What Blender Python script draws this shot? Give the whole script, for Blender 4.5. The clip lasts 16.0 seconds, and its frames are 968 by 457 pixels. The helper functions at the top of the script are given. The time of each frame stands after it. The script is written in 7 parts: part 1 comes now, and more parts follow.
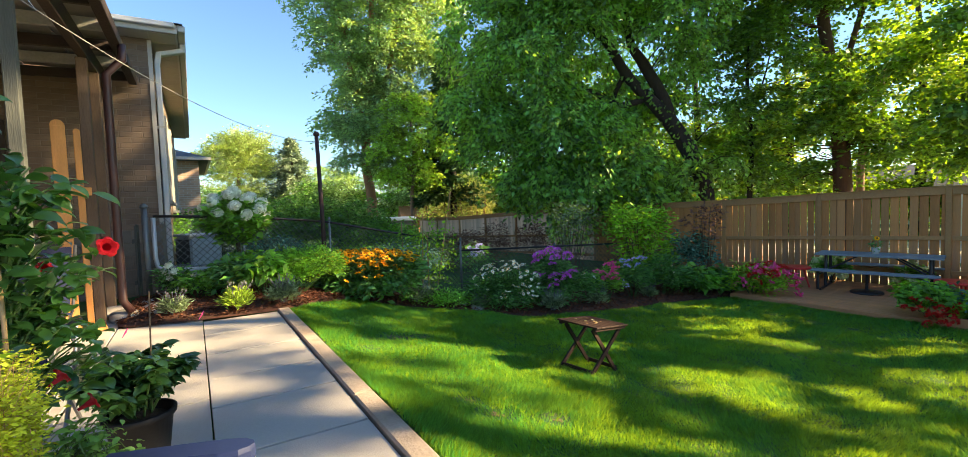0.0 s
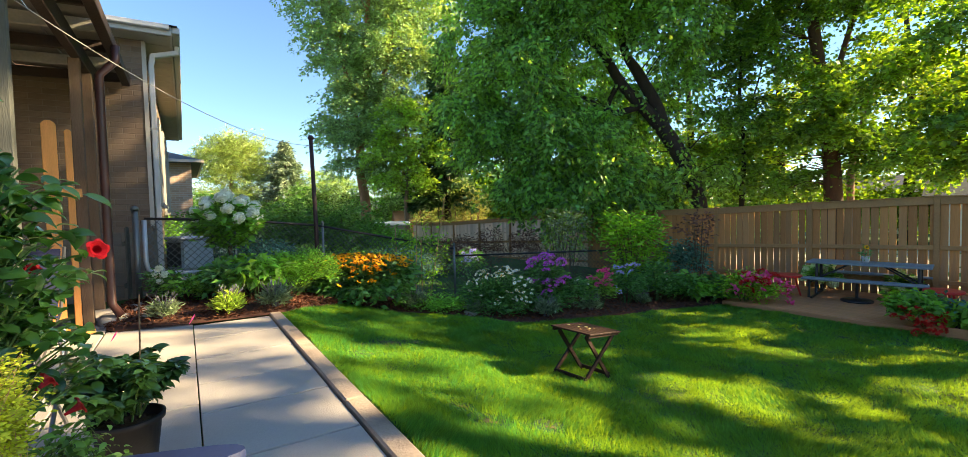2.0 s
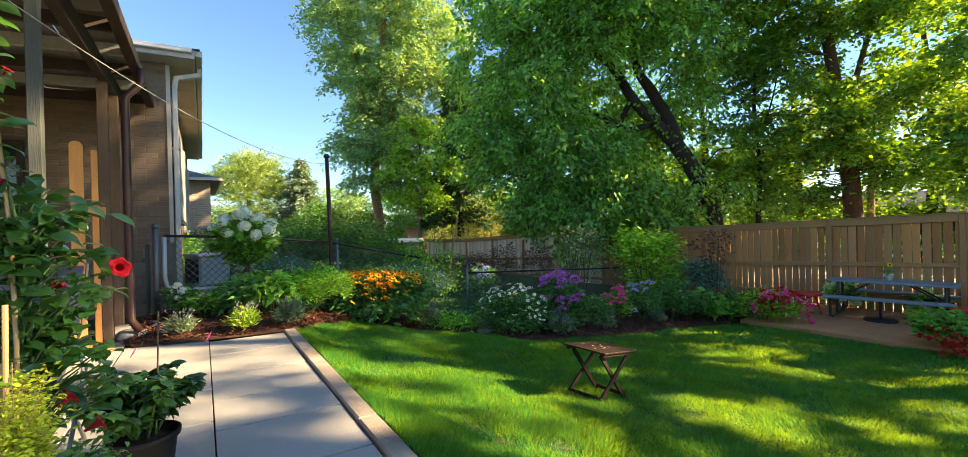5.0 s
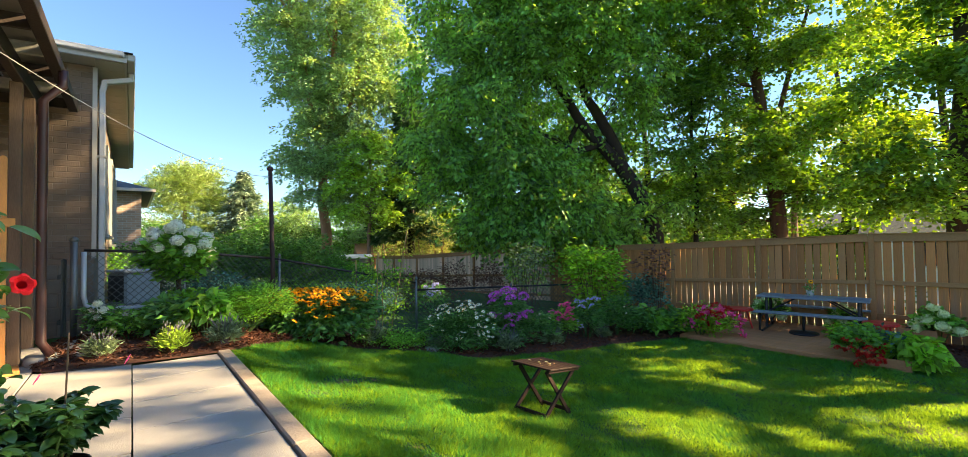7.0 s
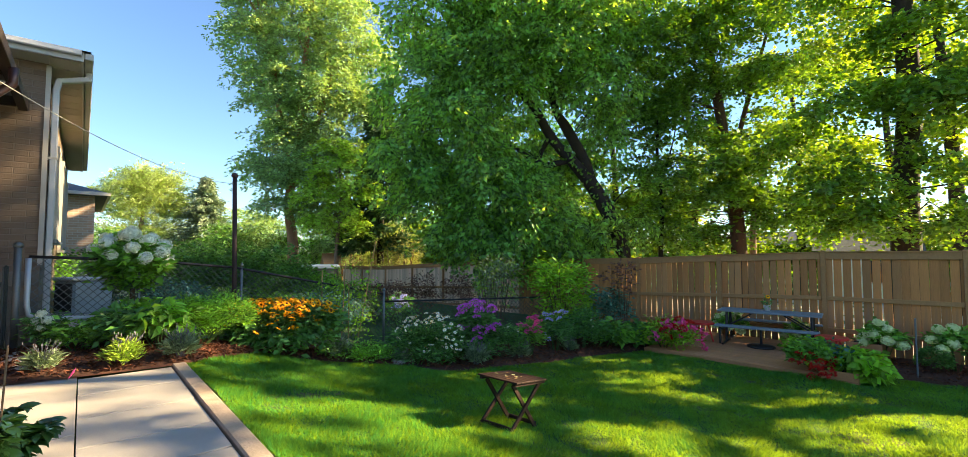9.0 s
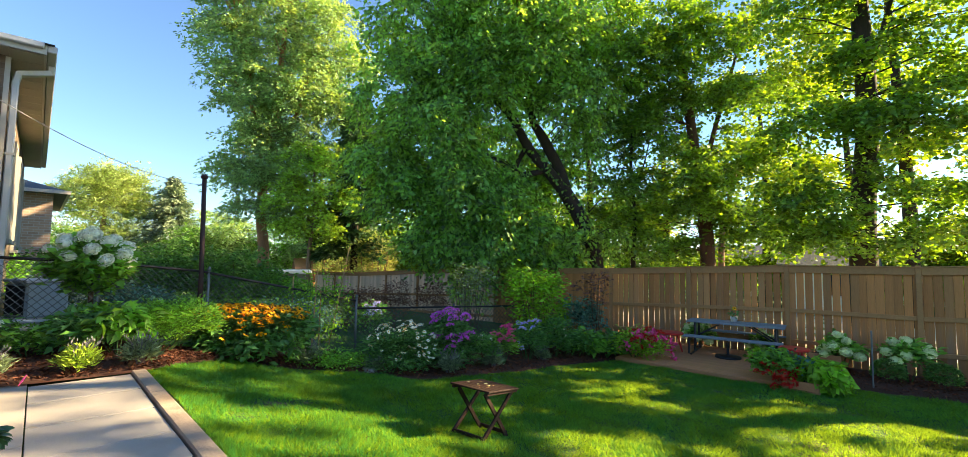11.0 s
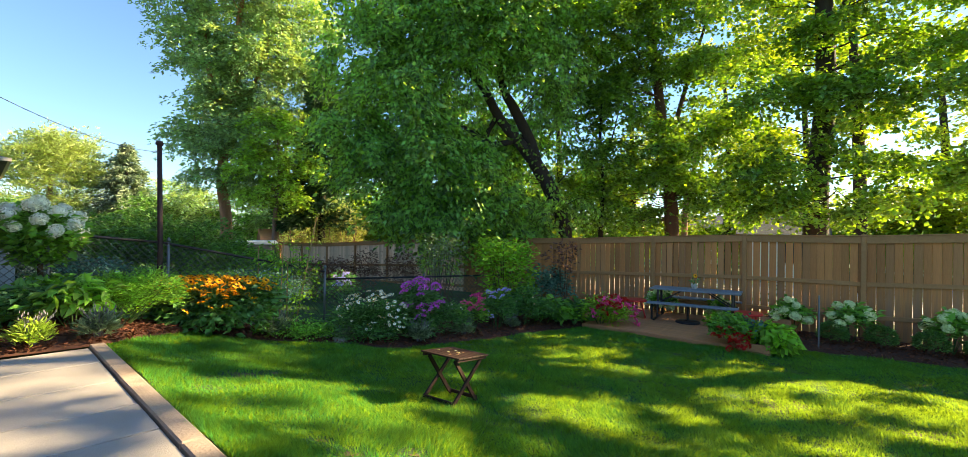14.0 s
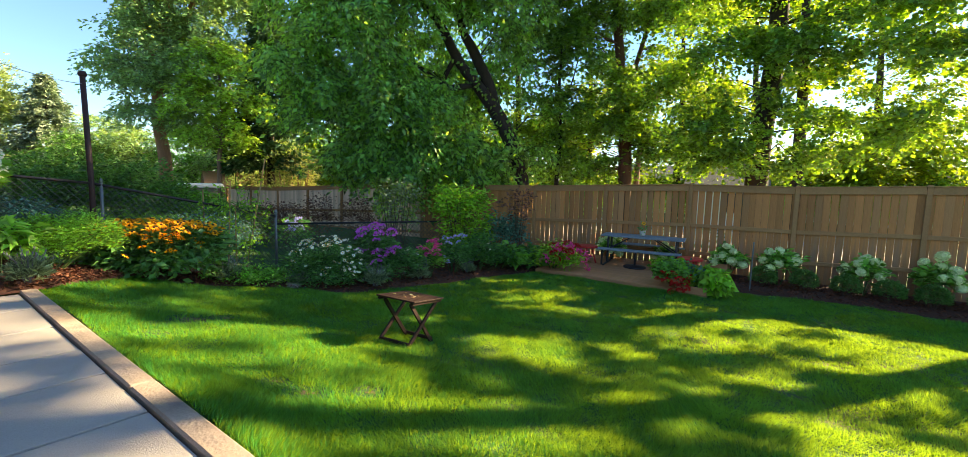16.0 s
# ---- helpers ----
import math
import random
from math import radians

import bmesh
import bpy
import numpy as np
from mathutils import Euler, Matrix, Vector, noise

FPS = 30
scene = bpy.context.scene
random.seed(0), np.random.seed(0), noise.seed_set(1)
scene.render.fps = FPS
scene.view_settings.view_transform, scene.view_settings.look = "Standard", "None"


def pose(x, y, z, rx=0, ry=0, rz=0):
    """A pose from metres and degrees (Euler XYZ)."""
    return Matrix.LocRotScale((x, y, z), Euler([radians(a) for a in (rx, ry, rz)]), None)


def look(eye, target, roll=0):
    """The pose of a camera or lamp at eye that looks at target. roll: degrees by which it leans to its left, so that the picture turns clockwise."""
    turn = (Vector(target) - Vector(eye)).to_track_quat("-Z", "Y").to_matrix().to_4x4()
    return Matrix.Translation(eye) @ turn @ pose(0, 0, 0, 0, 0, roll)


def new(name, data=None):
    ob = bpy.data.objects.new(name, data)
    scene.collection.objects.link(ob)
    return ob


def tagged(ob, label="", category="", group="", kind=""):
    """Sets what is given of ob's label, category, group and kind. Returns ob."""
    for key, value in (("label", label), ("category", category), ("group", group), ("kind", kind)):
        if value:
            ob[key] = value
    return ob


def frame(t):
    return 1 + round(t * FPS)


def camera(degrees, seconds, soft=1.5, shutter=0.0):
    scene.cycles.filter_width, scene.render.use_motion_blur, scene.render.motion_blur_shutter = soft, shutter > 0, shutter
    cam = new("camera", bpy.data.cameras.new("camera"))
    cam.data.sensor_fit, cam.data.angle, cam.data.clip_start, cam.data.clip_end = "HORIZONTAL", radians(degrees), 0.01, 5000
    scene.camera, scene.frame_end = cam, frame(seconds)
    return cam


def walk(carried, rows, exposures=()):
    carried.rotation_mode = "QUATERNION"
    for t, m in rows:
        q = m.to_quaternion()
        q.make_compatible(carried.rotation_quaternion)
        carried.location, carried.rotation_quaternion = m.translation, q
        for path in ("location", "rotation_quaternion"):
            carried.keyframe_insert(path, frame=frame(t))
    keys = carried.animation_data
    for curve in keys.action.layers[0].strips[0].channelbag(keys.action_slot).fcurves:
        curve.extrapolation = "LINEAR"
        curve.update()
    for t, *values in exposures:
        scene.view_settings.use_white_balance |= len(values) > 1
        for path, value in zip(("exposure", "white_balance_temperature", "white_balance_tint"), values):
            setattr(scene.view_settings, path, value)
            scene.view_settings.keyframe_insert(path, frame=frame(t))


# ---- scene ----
cam = camera(92.1, 16.0, soft=0.55)
# seconds, place in metres, yaw, pitch, roll in degrees
PATH = [
    (0, -0.000, 0.000, 1.250, -0.10, -3.10, 1.90),
    (0.5, 0.001, -0.003, 1.252, -0.29, -2.85, 1.71),
    (1, 0.001, -0.002, 1.252, -0.56, -2.52, 1.40),
    (1.5, 0.001, -0.004, 1.254, -0.84, -2.40, 1.28),
    (2, -0.004, 0.001, 1.250, -0.83, -2.44, 1.34),
    (2.5, -0.008, -0.002, 1.255, 0.04, -2.46, 1.56),
    (3, -0.010, -0.006, 1.256, 1.83, -2.37, 1.86),
    (3.5, -0.012, -0.007, 1.257, 3.10, -2.03, 2.16),
    (4, -0.010, -0.011, 1.259, 2.61, -1.50, 2.11),
    (6.5, 0.018, 0.000, 1.255, -3.41, 1.20, 0.62),
    (7, 0.032, -0.011, 1.258, -5.16, 1.58, 0.89),
    (7.5, 0.038, -0.014, 1.257, -6.51, 1.88, 0.92),
    (8, 0.041, -0.016, 1.260, -7.01, 2.09, 0.89),
    (8.5, 0.039, -0.015, 1.263, -7.87, 2.48, 0.62),
    (9, 0.045, -0.027, 1.266, -8.80, 2.99, 0.02),
    (11.5, 0.047, -0.039, 1.269, -12.55, 4.08, -1.01),
    (12, 0.048, -0.044, 1.265, -13.28, 4.19, -1.06),
    (12.5, 0.050, -0.045, 1.269, -13.92, 4.31, -1.16),
    (13, 0.052, -0.051, 1.268, -14.38, 4.24, -1.11),
    (13.5, 0.049, -0.039, 1.265, -14.90, 2.63, -0.98),
    (14, 0.050, -0.042, 1.263, -15.48, 0.41, -0.85),
    (14.5, 0.056, -0.051, 1.258, -16.37, -1.47, -0.81),
    (15, 0.056, -0.053, 1.257, -18.55, -3.38, -1.09),
    (15.5, 0.059, -0.057, 1.256, -19.85, -4.77, -1.46),
    (16, 0.063, -0.067, 1.254, -20.64, -6.00, -1.75),
]
walk(cam, [(t, pose(x, y, z, 90 + pitch, roll, yaw)) for t, x, y, z, yaw, pitch, roll in PATH])

# ---- light ----
SUN_AZ, SUN_EL = 88.0, 25.0   # degrees from +y towards +x, and above the horizon
world = bpy.data.worlds.new("world")
scene.world = world
world.use_nodes = True
wn = world.node_tree.nodes
sky = wn.new("ShaderNodeTexSky")
sky.sky_type = "NISHITA"
sky.sun_disc = False
sky.sun_elevation = radians(SUN_EL)
sky.sun_rotation = radians(SUN_AZ)
sky.air_density, sky.dust_density, sky.ozone_density = 1.0, 0.2, 4.5
wn["Background"].inputs["Strength"].default_value = 0.066
world.node_tree.links.new(sky.outputs["Color"], wn["Background"].inputs["Color"])
sun_dir = Vector((math.sin(radians(SUN_AZ)) * math.cos(radians(SUN_EL)), math.cos(radians(SUN_AZ)) * math.cos(radians(SUN_EL)), math.sin(radians(SUN_EL))))
sun = new("sun", bpy.data.lights.new("sun", "SUN"))
sun.data.energy, sun.data.angle, sun.data.color = 5.0, radians(0.55), (1.0, 0.78, 0.45)
sun.matrix_world = look(sun_dir * 60, (0, 0, 0))
scene.view_settings.exposure = 2.25


# ---- materials ----
def mat(name, base, rough=0.7, var=0.25, scale=6.0, fine=60.0, bump=0.3, bump_scale=None, metal=0.0, spec=0.4, stain=None, stain_scale=1.2,
        island=0.0, per_object=0.0, stretch=(1, 1, 1), translucent=None, coat=0.0):
    """A surface with colour varied at two scales, relief and, where asked, stains, piece-by-piece variation and light passing through."""
    m = bpy.data.materials.new(name)
    m.use_nodes = True
    nt = m.node_tree
    N, L = nt.nodes, nt.links
    bs = N["Principled BSDF"]
    tc = N.new("ShaderNodeTexCoord")
    mp = N.new("ShaderNodeMapping")
    mp.inputs["Scale"].default_value = stretch
    L.new(tc.outputs["Object"], mp.inputs["Vector"])

    def nz(s, det=4.0):
        n = N.new("ShaderNodeTexNoise")
        n.inputs["Scale"].default_value, n.inputs["Detail"].default_value = s, det
        L.new(mp.outputs["Vector"], n.inputs["Vector"])
        return n.outputs["Fac"]

    def mth(op, a, b):
        n = N.new("ShaderNodeMath")
        n.operation = op
        for i, v in enumerate((a, b)):
            if isinstance(v, (int, float)):
                n.inputs[i].default_value = v
            else:
                L.new(v, n.inputs[i])
        return n.outputs[0]

    big, small = nz(scale), nz(fine)
    val = mth("ADD", mth("MULTIPLY", mth("SUBTRACT", big, 0.5), 2.4 * var), mth("MULTIPLY", mth("SUBTRACT", small, 0.5), 1.8 * var))
    if island:
        g = N.new("ShaderNodeNewGeometry")
        val = mth("ADD", val, mth("MULTIPLY", mth("SUBTRACT", g.outputs["Random Per Island"], 0.5), island))
    if per_object:
        o = N.new("ShaderNodeObjectInfo")
        val = mth("ADD", val, mth("MULTIPLY", mth("SUBTRACT", o.outputs["Random"], 0.5), per_object))
    val = mth("MAXIMUM", mth("ADD", val, 1.0), 0.15)
    hsv = N.new("ShaderNodeHueSaturation")
    hsv.inputs["Color"].default_value = (*base, 1)
    L.new(val, hsv.inputs["Value"])
    col = hsv.outputs["Color"]
    if stain:
        ramp = N.new("ShaderNodeMapRange")
        ramp.inputs["From Min"].default_value, ramp.inputs["From Max"].default_value = 0.5, 0.72
        L.new(nz(stain_scale, 5.0), ramp.inputs["Value"])
        mix = N.new("ShaderNodeMix")
        mix.data_type = "RGBA"
        L.new(ramp.outputs["Result"], mix.inputs[0])
        L.new(col, mix.inputs[6])
        mix.inputs[7].default_value = (*stain, 1)
        col = mix.outputs[2]
    L.new(col, bs.inputs["Base Color"])
    bs.inputs["Roughness"].default_value, bs.inputs["Metallic"].default_value = rough, metal
    bs.inputs["Specular IOR Level"].default_value = spec
    bs.inputs["Coat Weight"].default_value = coat
    if bump:
        bp = N.new("ShaderNodeBump")
        bp.inputs["Strength"].default_value, bp.inputs["Distance"].default_value = bump, 0.01
        L.new(nz(bump_scale or fine), bp.inputs["Height"])
        L.new(bp.outputs["Normal"], bs.inputs["Normal"])
    if translucent:
        tr = N.new("ShaderNodeBsdfTranslucent")
        h2 = N.new("ShaderNodeHueSaturation")
        h2.inputs["Color"].default_value = (*translucent, 1)
        L.new(val, h2.inputs["Value"])
        L.new(h2.outputs["Color"], tr.inputs["Color"])
        mx = N.new("ShaderNodeAddShader")
        L.new(bs.outputs[0], mx.inputs[0])
        L.new(tr.outputs[0], mx.inputs[1])
        L.new(mx.outputs[0], N["Material Output"].inputs["Surface"])
    return m


def leaf_mat(name, base, through_col, rough=0.55, island=1.1, spec=0.22, scale=0.5):
    return mat(name, base, rough, 0.32, scale, 3.0, 0, island=island, spec=spec, translucent=through_col)


M_GROUND = mat("lawn_soil", (0.040, 0.105, 0.018), 0.95, 0.3, 1.3, 40, 0.6, stain=(0.12, 0.10, 0.04), stain_scale=0.8)
M_GRASS = leaf_mat("grass_blade", (0.029, 0.138, 0.026), (0.188, 0.262, 0.008), 0.8, 0.6, 0.03, 0.9)
M_MULCH = mat("bark_mulch", (0.085, 0.032, 0.017), 0.95, 0.5, 6, 60, 1.0, bump_scale=40)
M_CHIP = mat("mulch_chip", (0.17, 0.062, 0.03), 0.9, 0.2, 8, 80, 0.4, island=1.0)
M_CONC = mat("concrete_slab", (0.45, 0.405, 0.36), 0.85, 0.11, 1.6, 90, 0.35, bump_scale=130, stain=(0.40, 0.35, 0.30), stain_scale=1.1, per_object=0.10)
M_CONC2 = mat("old_paving", (0.42, 0.38, 0.33), 0.88, 0.15, 2.5, 70, 0.5, per_object=0.25)
M_EDGE = mat("weathered_timber", (0.43, 0.33, 0.245), 0.85, 0.2, 3, 50, 0.5, stain=(0.22, 0.17, 0.13), stain_scale=2.0, per_object=0.2)
M_BARE = mat("bare_soil", (0.16, 0.125, 0.05), 0.95, 0.3, 12, 60, 0.4)
M_STONE = mat("field_stone", (0.34, 0.30, 0.26), 0.85, 0.25, 6, 40, 0.6)
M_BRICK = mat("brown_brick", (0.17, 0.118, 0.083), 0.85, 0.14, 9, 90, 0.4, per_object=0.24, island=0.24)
M_MORTAR = mat("mortar", (0.20, 0.155, 0.12), 0.95, 0.12, 4, 90, 0.4)
M_BLOCK = mat("foundation_block", (0.17, 0.15, 0.125), 0.9, 0.2, 3, 60, 0.5, stain=(0.10, 0.09, 0.08), stain_scale=1.5, per_object=0.2)
M_SOFFIT = mat("soffit_aluminium", (0.44, 0.40, 0.345), 0.5, 0.06, 2, 30, 0.05)
M_WHITE = mat("white_aluminium", (0.50, 0.49, 0.49), 0.4, 0.05, 2, 40, 0.05, spec=0.5)
M_ROOF = mat("asphalt_shingle", (0.10, 0.105, 0.12), 0.95, 0.3, 5, 90, 0.6)
M_FENCE = mat("weathered_cedar", (0.50, 0.215, 0.066), 0.85, 0.32, 2.0, 26, 0.45, stretch=(6, 6, 0.6), stain=(0.27, 0.16, 0.08), stain_scale=1.3, per_object=0.5)
M_FENCE3 = mat("greyed_cedar", (0.45, 0.215, 0.078), 0.9, 0.25, 2.0, 26, 0.5, stretch=(6, 6, 0.6), stain=(0.24, 0.17, 0.12), stain_scale=0.9, per_object=0.5)
# paler copy of the weathered cedar, with the far stretch's light in its colour
M_FENCE_LIT = mat("lit_weathered_cedar", (0.76, 0.53, 0.35), 0.85, 0.2, 2.0, 26, 0.4, stretch=(6, 6, 0.6), per_object=0.4)
M_RAIL = mat("weathered_cedar_rail", (0.40, 0.205, 0.076), 0.85, 0.2, 2.0, 26, 0.4, per_object=0.15)
M_DECK = mat("deck_cedar", (0.50, 0.225, 0.095), 0.75, 0.2, 2.5, 30, 0.35, per_object=0.25)
M_PERG = mat("dark_stained_wood", (0.038, 0.024, 0.018), 0.65, 0.3, 3, 40, 0.35)
M_POST = mat("weathered_post", (0.15, 0.095, 0.06), 0.8, 0.3, 2, 30, 0.45, stretch=(5, 5, 0.6))
M_GREYPOST = mat("grey_post", (0.075, 0.077, 0.066), 0.8, 0.25, 2, 30, 0.4, stretch=(5, 5, 0.6))
M_PANEL = mat("roof_panel", (0.17, 0.165, 0.15), 0.6, 0.15, 2, 20, 0.1)
M_PALEBEAM = mat("pale_grey_purlin", (0.30, 0.285, 0.26), 0.85, 0.25, 3, 30, 0.4, per_object=0.2)
M_DSP = mat("brown_downspout", (0.065, 0.027, 0.024), 0.4, 0.15, 3, 40, 0.05, spec=0.5)
M_STAIN = mat("brown_stained_wood", (0.034, 0.016, 0.011), 0.6, 0.25, 6, 50, 0.25, spec=0.25)
M_TOPGREY = mat("grey_table_board", (0.20, 0.235, 0.26), 0.55, 0.12, 3, 50, 0.15)
M_BLACK = mat("black_metal", (0.018, 0.018, 0.02), 0.45, 0.2, 8, 60, 0.05, spec=0.5)
M_RED = mat("red_paint", (0.58, 0.03, 0.025), 0.4, 0.15, 5, 60, 0.05)
M_PLASTIC = mat("black_pot_plastic", (0.006, 0.0065, 0.008), 0.6, 0.3, 7, 60, 0.1, spec=0.3, stain=(0.011, 0.011, 0.012), stain_scale=3)
M_SOIL = mat("potting_soil", (0.035, 0.024, 0.016), 0.95, 0.4, 10, 60, 1.0)
M_WPOT = mat("white_pot", (0.74, 0.72, 0.68), 0.5, 0.08, 4, 50, 0.1)
M_GALV = mat("galvanised_steel", (0.19, 0.20, 0.20), 0.55, 0.15, 5, 60, 0.1, metal=0.6)
M_GALVL = mat("bright_galvanised_pipe", (0.52, 0.53, 0.54), 0.5, 0.12, 5, 60, 0.1, metal=0.4)
M_WIRE = mat("dark_coated_wire", (0.085, 0.095, 0.085), 0.5, 0.2, 5, 60, 0.0, metal=0.3)
M_RAILBLK = mat("black_fence_rail", (0.035, 0.03, 0.03), 0.5, 0.3, 6, 60, 0.1, metal=0.3)
M_RUST = mat("rusty_pole", (0.045, 0.022, 0.02), 0.7, 0.4, 5, 60, 0.3)
M_AC = mat("air_conditioner_paint", (0.30, 0.34, 0.37), 0.5, 0.1, 3, 50, 0.1)
M_DARK = mat("dark_grille", (0.03, 0.03, 0.032), 0.6, 0.2, 5, 50, 0.1)
M_BLUE = mat("blue_painted_resin", (0.014, 0.022, 0.075), 0.5, 0.12, 5, 60, 0.05, spec=0.5)
M_FABRIC = mat("blue_fabric", (0.008, 0.012, 0.045), 0.9, 0.2, 8, 120, 0.3)
M_STEEL = mat("bare_tube_steel", (0.34, 0.34, 0.34), 0.3, 0.1, 5, 50, 0.0, metal=0.9)
M_LINE = mat("pale_plastic_line", (0.30, 0.30, 0.29), 0.6, 0.1, 5, 50, 0.0)
M_CEDAR = mat("fresh_cedar", (0.62, 0.27, 0.07), 0.6, 0.2, 4, 40, 0.3, stretch=(5, 5, 0.7))
M_STAKE = mat("bamboo_stake", (0.42, 0.27, 0.125), 0.6, 0.25, 8, 60, 0.1)
M_BARK = mat("dark_bark", (0.036, 0.026, 0.02), 0.95, 0.4, 3, 18, 1.0, bump_scale=14, stretch=(3, 3, 0.6))
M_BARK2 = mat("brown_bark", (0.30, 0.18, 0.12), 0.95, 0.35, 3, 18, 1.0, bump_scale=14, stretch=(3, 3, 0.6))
# brown bark turned orange for the sun on the tall tree's trunk
M_BARK_LIT = mat("sunlit_bark", (0.46, 0.22, 0.11), 0.95, 0.35, 3, 18, 1.0, bump_scale=14, stretch=(3, 3, 0.6))
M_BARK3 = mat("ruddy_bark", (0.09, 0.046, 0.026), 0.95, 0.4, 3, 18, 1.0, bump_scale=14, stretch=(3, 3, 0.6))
M_STEM = mat("green_stem", (0.07, 0.13, 0.03), 0.7, 0.3, 8, 40, 0.0)
M_WOODSTEM = mat("woody_stem", (0.13, 0.085, 0.05), 0.85, 0.3, 8, 40, 0.2)
M_GLASS = mat("window_glass", (0.03, 0.035, 0.045), 0.05, 0.0, 1, 1, 0, spec=0.8)
M_SIDING = mat("shed_paint", (0.80, 0.79, 0.74), 0.6, 0.08, 3, 30, 0.1)
M_TILE = mat("clay_roof", (0.42, 0.20, 0.10), 0.8, 0.2, 4, 30, 0.2)
M_TAN = mat("tan_wall", (0.40, 0.30, 0.22), 0.85, 0.12, 4, 40, 0.2)
L_LOCUST = leaf_mat("light_tree_leaf", (0.165, 0.27, 0.12), (0.225, 0.27, 0.04), island=0.9)
L_DARK = leaf_mat("dark_droop_leaf", (0.086, 0.195, 0.056), (0.25, 0.35, 0.02), 0.5, 1.3, 0.25)
L_MAPLE = leaf_mat("maple_leaf", (0.046, 0.115, 0.030), (0.175, 0.268, 0.005), island=1.1)
L_YELLOW = leaf_mat("sunny_leaf", (0.085, 0.145, 0.02), (0.29, 0.345, 0.006), island=0.9)
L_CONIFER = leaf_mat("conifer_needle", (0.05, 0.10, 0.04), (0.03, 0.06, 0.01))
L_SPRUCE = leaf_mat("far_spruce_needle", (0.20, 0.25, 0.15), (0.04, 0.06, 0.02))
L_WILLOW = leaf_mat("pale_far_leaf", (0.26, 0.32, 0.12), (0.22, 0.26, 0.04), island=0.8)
L_VARIEG = leaf_mat("grey_white_leaf", (0.42, 0.45, 0.34), (0.12, 0.13, 0.06))
L_DRY = leaf_mat("dry_tan_twig", (0.30, 0.29, 0.10), (0.2, 0.2, 0.03))
L_HEDGE = leaf_mat("hedge_leaf", (0.078, 0.16, 0.038), (0.08, 0.165, 0.012))
L_SHRUB = leaf_mat("shrub_leaf", (0.105, 0.225, 0.038), (0.13, 0.26, 0.012))
L_LIME = leaf_mat("lime_leaf", (0.14, 0.26, 0.022), (0.18, 0.32, 0.012))
L_BRIGHT = leaf_mat("bright_green_leaf", (0.135, 0.285, 0.038), (0.145, 0.28, 0.015))
L_DEEP = leaf_mat("deep_green_leaf", (0.078, 0.178, 0.05), (0.07, 0.165, 0.012), 0.4)
L_GLOSSY = leaf_mat("glossy_vine_leaf", (0.020, 0.058, 0.018), (0.03, 0.075, 0.006), 0.3, 0.6, 0.6)
L_VINE = leaf_mat("climbing_vine_leaf", (0.028, 0.080, 0.02), (0.045, 0.115, 0.006), 0.28, 0.7, 0.6)
L_SILVER = leaf_mat("silver_sage_leaf", (0.18, 0.235, 0.125), (0.10, 0.13, 0.045))
L_BURG = leaf_mat("burgundy_leaf", (0.13, 0.062, 0.045), (0.09, 0.035, 0.015))
L_BLUEGRN = leaf_mat("blue_green_leaf", (0.08, 0.17, 0.13), (0.04, 0.1, 0.06))
# yellow-green leaf, lightened further for the sun patch on one lavender clump
L_LIME_LIT = leaf_mat("sunlit_yellow_green_leaf", (0.26, 0.36, 0.045), (0.18, 0.24, 0.018))
# brighter leaf whose colour carries the sunlight on the tall tree's low crown
L_LOW_LIT = leaf_mat("sunlit_low_leaf", (0.20, 0.32, 0.055), (0.25, 0.325, 0.014), island=1.0)
L_TRAIL = leaf_mat("yellow_trailing_leaf", (0.30, 0.34, 0.025), (0.24, 0.26, 0.008), island=0.9)
P_WHITE = leaf_mat("white_petal", (0.80, 0.79, 0.66), (0.12, 0.13, 0.08), 0.6, 0.15)
P_CREAM = leaf_mat("cream_green_petal", (0.74, 0.76, 0.40), (0.10, 0.13, 0.05), 0.6, 0.2)
P_YELLOW = leaf_mat("golden_petal", (0.80, 0.40, 0.006), (0.25, 0.12, 0.0), 0.6, 0.3)
P_PURPLE = leaf_mat("magenta_petal", (0.62, 0.12, 0.56), (0.18, 0.03, 0.16), 0.6, 0.3)
P_PINK = leaf_mat("hot_pink_petal", (0.80, 0.10, 0.30), (0.22, 0.02, 0.08), 0.6, 0.3)
P_RED = leaf_mat("red_petal", (0.22, 0.003, 0.008), (0.07, 0.001, 0.002), 0.5, 0.3)
P_GERAN = leaf_mat("geranium_petal", (0.50, 0.022, 0.014), (0.14, 0.004, 0.003), 0.6, 0.3)
P_LAV = leaf_mat("lavender_petal", (0.42, 0.38, 0.68), (0.1, 0.09, 0.16), 0.6, 0.3)
P_BROWN = mat("flower_cone", (0.035, 0.018, 0.01), 0.9, 0.3, 20, 80, 0.4)


